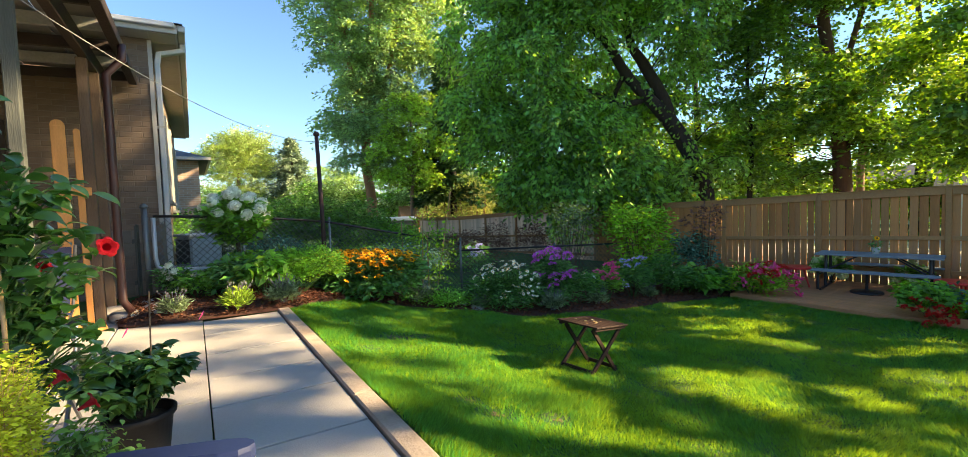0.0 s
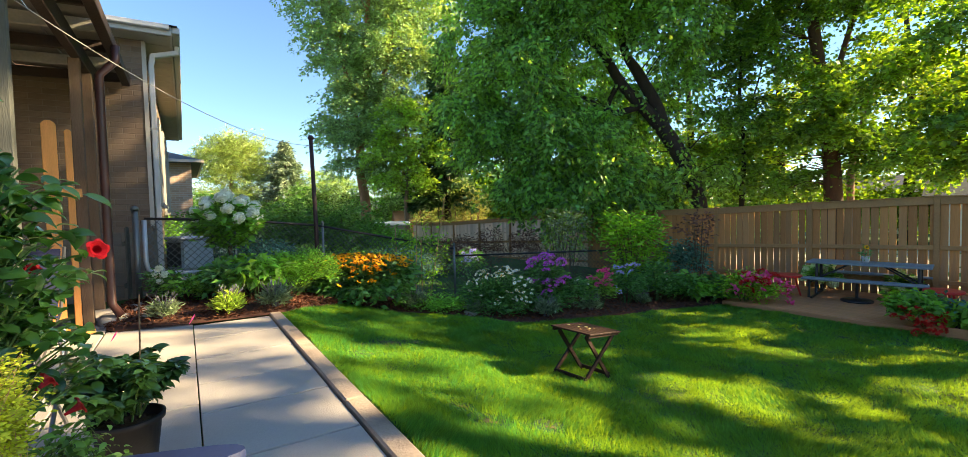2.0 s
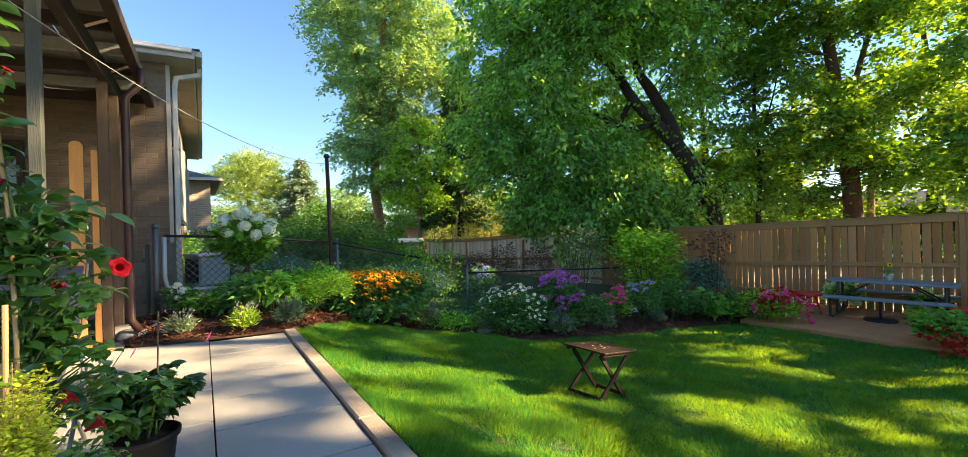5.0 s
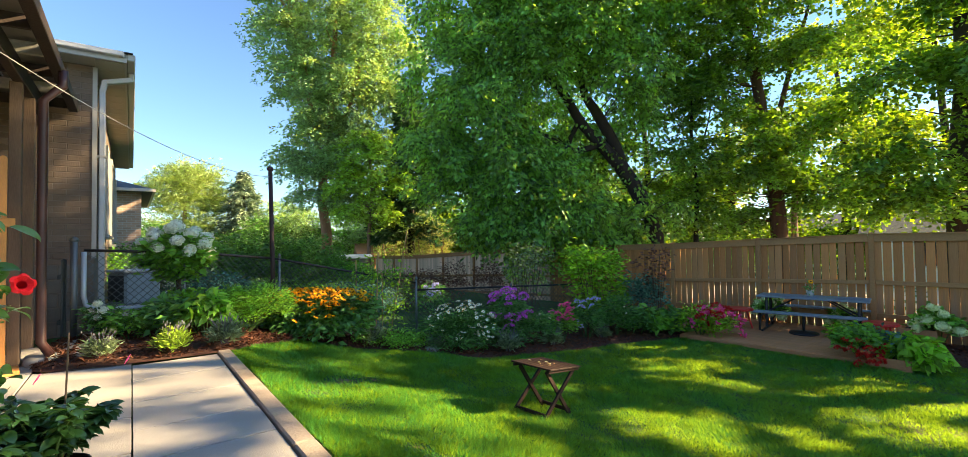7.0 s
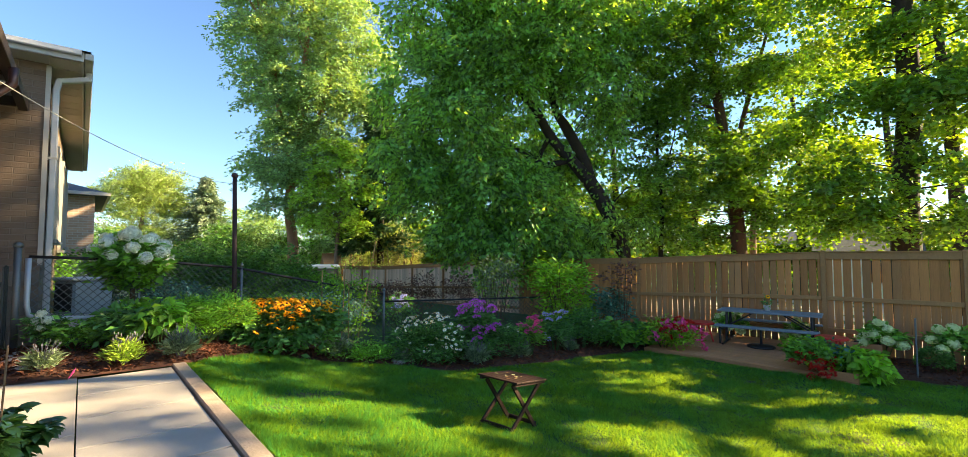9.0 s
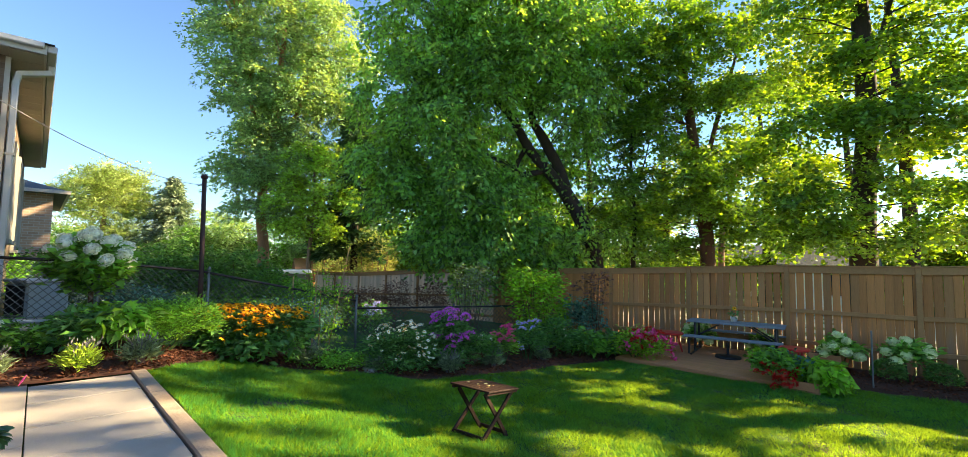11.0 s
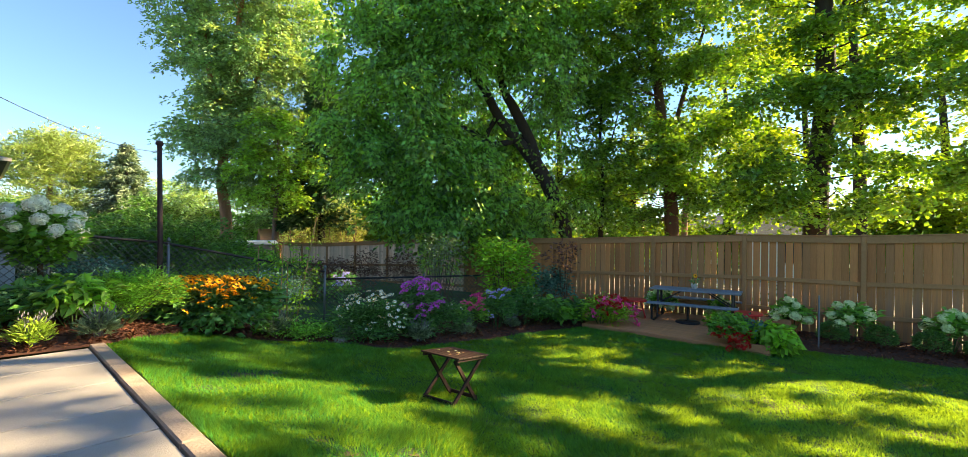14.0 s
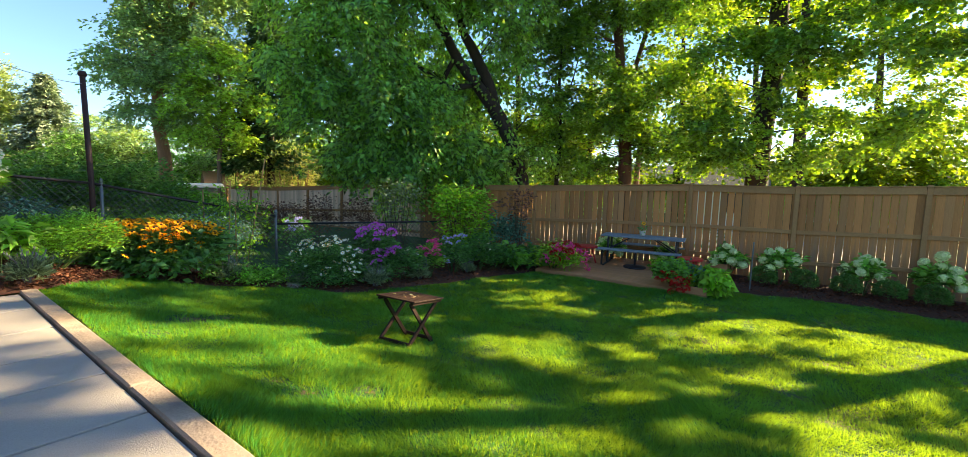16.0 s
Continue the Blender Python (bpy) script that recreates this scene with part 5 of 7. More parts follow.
g.add([(-0.6, -1.5, 3.72), (9.6, -1.5, 3.72), (9.6, 6.5, 3.72), (-0.6, 6.5, 3.72), (3.4, 2.4, 5.1), (5.6, 2.4, 5.1), (-0.6, -1.5, 3.6), (9.6, -1.5, 3.6), (9.6, 6.5, 3.6), (-0.6, 6.5, 3.6)],
      [(0, 1, 5, 4), (1, 2, 5), (2, 3, 4, 5), (3, 0, 4), (6, 7, 1, 0), (7, 8, 2, 1), (8, 9, 3, 2), (9, 6, 0, 3), (9, 8, 7, 6)])
part("roof", g, M_ROOF, nb)
for (p, q) in (((-0.6, -1.54, 3.66), (9.6, -1.54, 3.66)), ((-0.64, -1.5, 3.66), (-0.64, 6.5, 3.66))):
    m, ln = along(p, q)
    part("gutter", Geo().box(ln, 0.1, 0.13, m), M_SOFFIT, nb)
sh = thing("garden_shed", (*pol(-11.0, 20), -0.85), "small white-edged grey shed in the neighbouring garden", "shed", rz=10)
part("body", Geo().box(1.5, 1.4, 1.5, pose(0, 0, 0.75), 0.01), M_TAN, sh)
part("roof", Geo().box(1.9, 1.7, 0.14, pose(0, 0, 1.57), 0.03), M_SIDING, sh)
ho = thing("far_roof_house", (*pol(-6.6, 33), -0.95), "low tan building with sunlit orange-brown roof", "house", rz=14)
part("wall", Geo().box(3.6, 3, 1.5, pose(0, 0, 0.75), 0.0), M_TAN, ho)
part("roof", Geo().add([(-2.1, -1.8, 1.45), (2.1, -1.8, 1.45), (2.1, 1.8, 1.45), (-2.1, 1.8, 1.45), (-2.1, 0, 2.2), (2.1, 0, 2.2)], [(0, 1, 5, 4), (2, 3, 4, 5), (3, 0, 4), (1, 2, 5), (3, 2, 1, 0)]), M_TILE, ho)
for b, d, w, h, rzz in ((43.5, 42, 8, 2.6, -40), (48.3, 30, 3.4, 2.3, -50), (60.5, 40, 9, 2.5, -60)):
    hh = thing("far_house", (*pol(b, d), -0.95), "pale house glimpsed between the trees behind the fence", "house", rz=rzz)
    part("wall", Geo().box(w, 5, h, pose(0, 0, h / 2), 0.0), M_SIDING, hh)
    part("roof", Geo().add([(-w / 2 - 0.3, -2.8, h), (w / 2 + 0.3, -2.8, h), (w / 2 + 0.3, 2.8, h), (-w / 2 - 0.3, 2.8, h), (-w / 2 - 0.3, 0, h + 1.2), (w / 2 + 0.3, 0, h + 1.2)], [(0, 1, 5, 4), (2, 3, 4, 5), (3, 0, 4), (1, 2, 5), (3, 2, 1, 0)]), M_ROOF, hh)
    wi = part("window", Geo().box(0.9, 0.04, 1.0, pose(0.4, -2.52, h * 0.6)), M_GLASS, hh)
    part("window_frame", Geo().box(1.06, 0.03, 1.16, pose(0.4, -2.51, h * 0.6)), M_WHITE, wi)

# ---- chain-link fence, gate, pole and line ----
def chain_link(name, p, q, h0, h1, label, rail=M_RAILBLK, wire=M_WIRE, cell=0.1, posts=True):
    """A panel from p to q (x, y, top); h0, h1: heights of its mesh at both ends."""
    ob = thing(name, (0, 0, 0), label, "fence", "chain-link fence")
    P, Q = Vector(p), Vector(q)
    part("top_rail", Geo().tube([P, P.lerp(Q, 0.5), Q], 0.019, 8), rail, ob, smooth=True)
    L = (Q - P).length
    g = Geo()
    d = (Q - P) / L

    def pt(s, k):
        h = h0 + (h1 - h0) * s / L
        return P + d * s - Vector((0, 0, h * (1 - k)))

    hh = (h0 + h1) / 2
    n = int((L + hh) / cell)
    for i in range(n):
        for sgn in (1, -1):
            s0 = i * cell - (hh if sgn > 0 else 0)
            a, b = (s0, 0.0), (s0 + sgn * hh, 1.0)
            lo, hi = 0.0, 1.0
            for bound, side in ((0.0, 1), (L, -1)):
                f0, f1 = (a[0] - bound) * side, (b[0] - bound) * side
                if f0 < 0 and f1 < 0:
                    lo = 2
                elif f0 < 0:
                    lo = max(lo, f0 / (f0 - f1))
                elif f1 < 0:
                    hi = min(hi, f0 / (f0 - f1))
            if lo < hi - 0.02:
                g.tube([pt(a[0] + (b[0] - a[0]) * lo, lo), pt(a[0] + (b[0] - a[0]) * hi, hi)], 0.0048, 3, False)
    part("wire_mesh", g, wire, ob)
    return ob


GP, PO, CP, CE = (-4.88, 6.72), (-2.80, 8.12), (-0.5, 9.6), (5.7, 11.7)
def mix2(p, q, k):
    return p[0] + (q[0] - p[0]) * k, p[1] + (q[1] - p[1]) * k


gx, gy = mix2(GP, PO, 0.02)
ga = chain_link("chain_link_gate", (*mix2(GP, PO, 0.04), 1.22), (*mix2(GP, PO, 0.52), 1.16), 0.80, 0.80, "galvanised chain-link gate with rounded lower corner", M_RAILBLK, M_GALV)
p, q = Vector((*mix2(GP, PO, 0.04), 1.2)), Vector((*mix2(GP, PO, 0.52), 1.14))
dn = Vector((0, 0, 1))
part("gate_frame", Geo().tube([p, p - dn * 0.6, p - dn * 0.72 + (q - p) * 0.02, p - dn * 0.78 + (q - p) * 0.09, q - dn * 0.78], 0.031, 8), M_GALVL, ga, smooth=True)
chain_link("chain_link_fence", (*mix2(GP, PO, 0.52), 1.16), (*PO, 1.03), 0.95, 1.0, "chain-link fence panel with black rail behind the planting bed")
chain_link("chain_link_fence", (*PO, 1.03), (*CP, 0.44), 1.05, 1.05, "chain-link fence panel with black rail sloping down to the yard")
chain_link("chain_link_fence", (*CP, 0.29), (*CE, 0.16), 1.02, 1.02, "dark chain-link fence behind the flower border")
for (x, y), top, r, mt, lb in ((GP, 1.36, 0.04, M_GALV, "galvanised gate post with cap"), (mix2(GP, PO, 0.50), 1.2, 0.022, M_GALV, "thin galvanised fence post"), ((PO[0] + 0.09, PO[1] + 0.06), 1.06, 0.02, M_GALV, "galvanised fence post beside the tall pole"), (CP, 0.52, 0.024, M_GALV, "galvanised fence corner post"),
                               (mix2(CP, CE, 0.33), 0.28, 0.022, M_GALV, "thin galvanised fence post"), (mix2(CP, CE, 0.62), 0.24, 0.022, M_GALV, "thin galvanised fence post"), (mix2(CP, CE, 0.9), 0.2, 0.025, M_GALV, "galvanised fence post by the shrubs")):
    ob = thing("fence_post", g3(x, y), lb, "post", "chain-link fence")
    h = top - gz(x, y)
    part("tube", Geo().tube([(0, 0, -0.05), (0, 0, h)], r, 10), mt, ob, smooth=True)
    part("cap", Geo().lathe([(r * 1.25, h - 0.02), (r * 1.3, h + 0.01), (r * 0.8, h + 0.035), (0.004, h + 0.05)], 10), mt, ob, smooth=True)
# grey wooden gate leaf standing open by the house
og = thing("picket_gate", (-4.99, 6.66, 0.02), "narrow grey weathered picket gate folded against the house", "gate", rz=118)
for k in range(3):
    part("picket", Geo().box(0.06, 0.02, 1.05 + 0.03 * (k % 2), pose(0.05 + 0.1 * k, 0, 0.55), 0.004), M_GREYPOST, og)
for z in (0.25, 0.85):
    part("rail", Geo().box(0.3, 0.03, 0.06, pose(0.15, 0.026, z), 0.004), M_GREYPOST, og)

pl = thing("clothesline_pole", g3(*PO), "tall dark rusty pole with ball cap in the fence line", "pole")
pz = -gz(*PO)
part("shaft", Geo().tube([(0, 0, -0.1), (0.0, 0, 1.2), (-0.035, 0, pz + 2.5)], [0.038, 0.036, 0.033], 10), M_RUST, pl, smooth=True)
part("ball_cap", Geo().lathe([(0.02, 0), (0.05, 0.02), (0.055, 0.05), (0.03, 0.085), (0.003, 0.09)], 12, pose(-0.035, 0, pz + 2.49)), M_RUST, pl, smooth=True)
ln = thing("clothesline", (0, 0, 0), "thin pale clothesline sagging from the patio cover to the pole", "line")
A0, B0 = Vector((-3.0, 2.75, 2.78)), Vector((-2.84, 8.1, 2.40))
pts = [A0.lerp(B0, k / 24) - Vector((0, 0, 0.26 * 4 * (k / 24) * (1 - k / 24) * 1.0)) for k in range(25)]
part("wire", Geo().tube(pts, 0.0038, 5), M_LINE, ln)

ac = thing("air_conditioner", (-5.55, 9.05, 0.0), "grey outdoor air conditioner unit beside the house wall", "air conditioner", rz=-32)
part("pad", Geo().box(0.8, 0.8, 0.24, pose(0, 0, 0.12), 0.01), M_CONC2, ac)
part("cabinet", Geo().box(0.58, 0.58, 0.56, pose(0, 0, 0.52), 0.03), M_AC, ac)
part("top_cover", Geo().box(0.64, 0.64, 0.05, pose(0, 0, 0.825), 0.02), M_WHITE, ac)
for k in range(17):
    part("louvre", Geo().box(0.014, 0.02, 0.46, pose(-0.24 + 0.03 * k, -0.292, 0.52), 0), M_DARK, ac)
    part("louvre", Geo().box(0.02, 0.014, 0.46, pose(-0.292, -0.24 + 0.03 * k, 0.52), 0), M_DARK, ac)


# ---- flowers ----
BLOOMS = {}


def bloom(kind):
    if kind in BLOOMS:
        return BLOOMS[kind]
    rng = np.random.default_rng(len(kind))
    if kind in ("susan", "daisy"):
        n, r, pm, cm = (12, 0.052, P_YELLOW, P_BROWN) if kind == "susan" else (14, 0.036, P_WHITE, P_YELLOW)
        g = Geo()
        for k in range(n):
            a = 2 * math.pi * k / n
            c, s = math.cos(a), math.sin(a)
            w = r * 0.2
            dip = -0.012 if kind == "susan" else 0.0
            g.add([(c * r * 0.2, s * r * 0.2, 0.002), (c * r * 0.6 - s * w, s * r * 0.6 + c * w, 0.004), (c * r, s * r, dip), (c * r * 0.6 + s * w, s * r * 0.6 - c * w, 0.004)], [(0, 1, 2), (0, 2, 3)])
        nf = len(g.f)
        g.lathe([(r * 0.27, 0), (r * 0.26, r * 0.16), (r * 0.14, r * 0.3), (0.001, r * 0.33)], 7)
        me = g.mesh("flower")
        me.materials.append(pm), me.materials.append(cm)
        me.polygons.foreach_set("material_index", [0] * nf + [1] * (len(g.f) - nf))
    else:
        n, r, size, m, fl = {"mophead": (330, 0.11, 0.03, P_WHITE, 0.8), "limehead": (330, 0.10, 0.028, P_CREAM, 0.8), "phlox": (60, 0.085, 0.045, P_PURPLE, 0.6), "pink": (50, 0.075, 0.042, P_PINK, 0.6), "red": (50, 0.06, 0.04, P_GERAN, 0.7),
                            "lav": (40, 0.06, 0.035, P_LAV, 0.6), "petunia": (16, 0.035, 0.05, P_PINK, 0.5), "purplespike": (14, 0.03, 0.03, P_LAV, 1.0)}[kind]
        u = unit(rng.normal(size=(n, 3)))
        if kind not in ("mophead", "limehead"):
            u[:, 2] = np.abs(u[:, 2])
        p = u * r * [1, 1, fl]
        v, t = leaf_arrays(p, size, rng, 0.9, 0.5, -0.05, u * 1.5, 0.1)
        if kind in ("mophead", "limehead"):
            core = Geo().lathe([(0.02, -0.85 * r * fl), (0.7 * r, -0.6 * r * fl), (0.95 * r, 0), (0.7 * r, 0.65 * r * fl), (0.02, 0.9 * r * fl)], 10)
            cv, cf = np.concatenate(core.v), core.f
            ct = [(f[0], f[i], f[i + 1]) for f in cf for i in range(1, len(f) - 1)]
            t = np.concatenate([t, np.array(ct) + len(v)])
            v = np.concatenate([v, cv])
        me = raw_mesh("flower", v, t)
        me.materials.append(m)
    BLOOMS[kind] = me
    return me


def flowers(ob, kind, places, tilt=25, scale=1.0, seed=3, name="flower", label="", stem=0.0, stem_top=None):
    rng = np.random.default_rng(seed)
    g = Geo()
    for x, y, z in places:
        s = scale * rng.uniform(0.8, 1.2)
        fo = part(name, bloom(kind), None, ob, label)
        fo.matrix_basis = pose(x, y, z, tilt * rng.normal(), tilt * rng.normal(), rng.uniform(0, 360)) @ Matrix.Scale(s, 4)
        if stem:
            g.tube([(x * 0.8, y * 0.8, z - stem), (x, y, z)], 0.003, 3, False)
    if stem and places:
        part("flower_stalk", g, M_STEM, ob)["kind"] = "stuff"


def scatter(n, cx, cy, z0, z1, rx, ry, seed):
    rng = np.random.default_rng(seed)
    a, r = rng.uniform(0, 2 * math.pi, n), np.sqrt(rng.uniform(0, 1, n))
    return [(cx + rx * r[i] * math.cos(a[i]), cy + ry * r[i] * math.sin(a[i]), z1 - (z1 - z0) * r[i] ** 2 * rng.uniform(0.5, 1.2)) for i in range(n)]


# standard hydrangea with white heads
hy = shrub("hydrangea_tree", -3.98, 7.5, [(0, 0, 1.08, 0.38, 0.36, 0.3, 1900), (0, 0, 0.84, 0.22, 0.2, 0.14, 420)], L_SHRUB, "standard hydrangea tree with white flower heads on a bare stem", 0.13, 110, 10, 0.08, width=0.6, stems=0, category="small tree")
part("trunk", Geo().tube([(0, 0, -0.05), (0.02, 0, 0.5), (0, 0.01, 0.95), (0.01, 0, 1.2)], [0.04, 0.034, 0.03, 0.014], 8), M_WOODSTEM, hy, smooth=True)
for k in range(7):
    a = 0.9 * k
    part("limb", Geo().tube([(0, 0.01, 0.86 + 0.02 * k), (0.16 * math.cos(a), 0.16 * math.sin(a), 1.06), (0.36 * math.cos(a), 0.36 * math.sin(a), 1.26)], [0.014, 0.01, 0.005], 6), M_WOODSTEM, hy)
flowers(hy, "mophead", [(0.45 * math.cos(2.4 * k) * math.sin(1.7 * math.sqrt(k / 21)), 0.42 * math.sin(2.4 * k) * math.sin(1.7 * math.sqrt(k / 21)), 1.16 + 0.38 * math.cos(1.7 * math.sqrt(k / 21))) for k in range(22)], 22, 0.7, 4, "flower_head", "white hydrangea flower head")

# left part of the border: leafy perennials in front of the gate
shrub("perennial", -4.05, 6.55, [(0, 0, 0.2, 0.3, 0.26, 0.2, 450), (0.25, 0, 0.16, 0.22, 0.22, 0.16, 240)], L_SHRUB, "loose green perennial at the end of the bed", 0.08, 111, 12, 0.06)
shrub("perennial", -3.55, 6.65, [(0, 0, 0.28, 0.36, 0.28, 0.22, 600)], L_DEEP, "dark-leaved perennial clump in the bed", 0.12, 112, 8, 0.08, width=0.5, droop=0.3)
shrub("large_leaf_plant", -3.12, 6.55, [(0, 0, 0.34, 0.3, 0.26, 0.22, 340)], L_BRIGHT, "plant with large green drooping leaves", 0.16, 113, 6, 0.07, width=0.42, droop=0.55, stems=14)
shrub("feathery_bush", -2.95, 7.1, [(0, 0, 0.36, 0.42, 0.4, 0.32, 3600), (0.35, 0.2, 0.38, 0.4, 0.4, 0.32, 2400)], L_BRIGHT, "feathery fine-leaved green bush", 0.055, 114, 14, 0.05, width=0.25, droop=-0.35, up=0.4, stems=20)
shrub("perennial", -3.55, 7.15, [(0, 0, 0.3, 0.5, 0.3, 0.24, 1200)], L_BRIGHT, "green leafy perennials below the hydrangea", 0.1, 115, 10, 0.08)
for k, (x, y, s, lf) in enumerate(((-3.08, 5.72, 0.78, L_LIME_LIT), (-2.64, 6.02, 0.8, L_SILVER), (-3.72, 5.5, 0.66, L_SILVER), (-1.15, 8.0, 0.9, L_SILVER), (1.15, 7.98, 0.9, L_SILVER), (2.1, 8.75, 0.85, L_SILVER), (3.3, 9.4, 0.7, L_SILVER), (-0.1, 7.95, 0.6, L_SILVER))):
    lv = shrub("lavender", x, y, [(0, 0, 0.14 * s, 0.17 * s, 0.17 * s, 0.14 * s, 620)], lf, ("grey-green" if lf is L_SILVER else "yellow-green") + " lavender clump with thin flower spikes", 0.11 * s, 120 + k, 10, 0.03, width=0.13, droop=-0.8, up=0.2, stems=0, category="plant", group="lavender clumps")
    rng = np.random.default_rng(130 + k)
    g = Geo()
    tips = []
    for j in range(26):
        a, r = rng.uniform(0, 6.28), rng.uniform(0.06, 0.26) * s
        t = Vector((r * math.cos(a), r * math.sin(a), rng.uniform(0.3, 0.46) * s))
        g.tube([(t.x * 0.2, t.y * 0.2, 0.02), t * 0.6 + Vector((0, 0, 0.06)), t], 0.0028, 3, False)
        g.tube([t, t + Vector((0, 0, 0.035 * s))], [0.006, 0.003], 4)
    part("flower_spray", g, mat("spike", (0.20, 0.19, 0.20), 0.9, 0.3, 8, 40, 0) if k == 0 else bpy.data.materials["spike"], lv)["kind"] = "stuff"

shrub("variegated_shrub", -5.7, 9.85, [(0, 0, 0.8, 0.55, 0.4, 0.24, 1100), (0.1, 0, 0.45, 0.5, 0.4, 0.4, 600)], L_VARIEG, "white-edged variegated shrub behind the air conditioner", 0.06, 291, 8, 0.06, stems=8)
wx = shrub("white_phlox", -4.42, 6.55, [(0, 0, 0.26, 0.2, 0.18, 0.24, 420)], L_DEEP, "small perennial with white flowers at the gate post", 0.07, 292, 8, 0.05, category="flowers")
flowers(wx, "mophead", [(0.02, -0.1, 0.5), (0.1, -0.12, 0.42), (-0.06, -0.1, 0.4), (0.05, -0.14, 0.33)], 20, 0.4, 293, "flower_head", "white flower head")

# black-eyed susans
su = shrub("black_eyed_susans", -2.0, 8.05, [(-0.45, 0, 0.42, 0.6, 0.35, 0.34, 1600), (0.4, 0.05, 0.38, 0.5, 0.35, 0.3, 1300), (0, -0.2, 0.2, 0.75, 0.3, 0.18, 900)], L_DEEP, "clump of golden black-eyed susans in full bloom", 0.12, 140, 8, 0.08, width=0.5, droop=0.2, category="flowers")
flowers(su, "susan", scatter(230, -0.14, 0, 0.64, 0.86, 0.98, 0.44, 141) + scatter(46, -0.05, -0.25, 0.4, 0.68, 0.8, 0.25, 142), 22, 1.05, 143, "flower", "", 0.15)

# tall climbing plant on stakes beside the fence corner
cl = thing("climbing_plant", g3(-1.12, 8.9, 0.02), "tall loose climbing plant on thin stakes", "plant")
rng = np.random.default_rng(150)
cp, g = [], Geo()
for k, (dx, h, tx) in enumerate(((-0.46, 1.35, -0.5), (-0.3, 1.55, -0.2), (-0.12, 1.5, -0.16), (0.0, 1.75, 0.06), (0.14, 1.25, 0.1), (0.3, 1.5, 0.24), (0.42, 1.15, 0.5), (-0.2, 1.1, -0.36), (0.22, 1.7, 0.4))):
    wob = [Vector((dx + (tx - dx) * j / 8 + 0.03 * math.sin(1.9 * j + k), 0.1 * math.sin(2.2 * k) + 0.03 * math.cos(2.3 * j + k), h * j / 8)) for j in range(9)]
    g.tube(wob, 0.004, 4, False)
    for j in range(24):
        t = rng.uniform(1.5, 8)
        q = wob[min(int(t), 7)].lerp(wob[min(int(t), 7) + 1], t % 1) + Vector(rng.normal(size=3) * 0.05)
        cp += [list(q + Vector(rng.normal(size=3) * 0.03)) for _ in range(3)]
part("branching", g, M_STEM, cl)
part("foliage", raw_mesh("foliage", *leaf_arrays(np.array(cp), 0.07, rng, 0.55, 0.5, 0.25)), L_LIME, cl)
for k, (dx, h, tx) in enumerate(((-0.1, 1.6, -0.04), (0.16, 2.0, 0.5), (-0.44, 1.45, -0.46), (0.02, 1.2, 0.02))):
    part("stake", Geo().tube([(dx, 0.02 * k, -0.03), (tx, 0.02 * k, h)], 0.012, 6), M_STAKE, cl)
shrub("ground_cover", -0.95, 8.15, [(0, 0, 0.08, 0.6, 0.3, 0.12, 1700), (0.45, -0.1, 0.06, 0.35, 0.25, 0.1, 900)], L_BRIGHT, "low bright green ground cover at the lawn's edge", 0.05, 151, 10, 0.06, stems=0)

# the flower border: daisies, phlox, bushes
da = shrub("shasta_daisies", 0.3, 8.2, [(-0.2, 0, 0.32, 0.42, 0.32, 0.3, 1500), (0.25, 0.05, 0.34, 0.42, 0.34, 0.3, 1500), (0.0, -0.25, 0.15, 0.5, 0.2, 0.14, 700)], L_DEEP, "clump of white shasta daisies with dark leaves", 0.09, 152, 9, 0.07, width=0.3, droop=-0.1, category="flowers")
flowers(da, "daisy", scatter(105, 0.05, -0.05, 0.42, 0.86, 0.62, 0.42, 153) + scatter(22, 0.25, -0.32, 0.12, 0.5, 0.35, 0.15, 154), 30, 0.95, 155, "flower", "", 0.2)
ph = shrub("phlox", 1.22, 8.6, [(0, 0, 0.5, 0.36, 0.32, 0.45, 1900), (0, -0.15, 0.2, 0.4, 0.25, 0.2, 700)], L_DEEP, "tall phlox with magenta-purple flower heads", 0.1, 156, 9, 0.06, width=0.3, droop=0.1, category="flowers", stems=16)
flowers(ph, "phlox", [(-0.3, -0.15, 0.84), (-0.18, -0.1, 0.98), (-0.02, -0.05, 1.03), (0.12, 0.0, 1.0), (0.05, -0.2, 0.9), (-0.02, -0.28, 0.8), (-0.32, -0.25, 0.62), (-0.22, -0.3, 0.6), (0.1, -0.3, 0.56), (0.22, -0.3, 0.6), (0.32, -0.2, 0.62), (0.4, -0.15, 0.64), (-0.02, -0.34, 0.4), (0.3, 0.0, 0.9), (0.0, -0.32, 0.6), (-0.22, 0.0, 0.92)], 18, 0.82, 157, "flower_head", "magenta phlox flower head")
wh = shrub("white_perennial", 1.75, 8.75, [(0, 0, 0.3, 0.36, 0.3, 0.3, 1300)], L_DEEP, "dark-leaved perennial with small white flowers", 0.08, 158, 9, 0.06, width=0.35)
flowers(wh, "daisy", scatter(12, 0, 0, 0.4, 0.62, 0.35, 0.3, 159), 30, 0.9, 160, "flower", "", 0.15)
pk = shrub("pink_phlox", 2.35, 9.0, [(0, 0, 0.34, 0.26, 0.24, 0.32, 900)], L_SHRUB, "phlox with hot pink flower heads", 0.09, 161, 9, 0.05, width=0.3, category="flowers", stems=12)
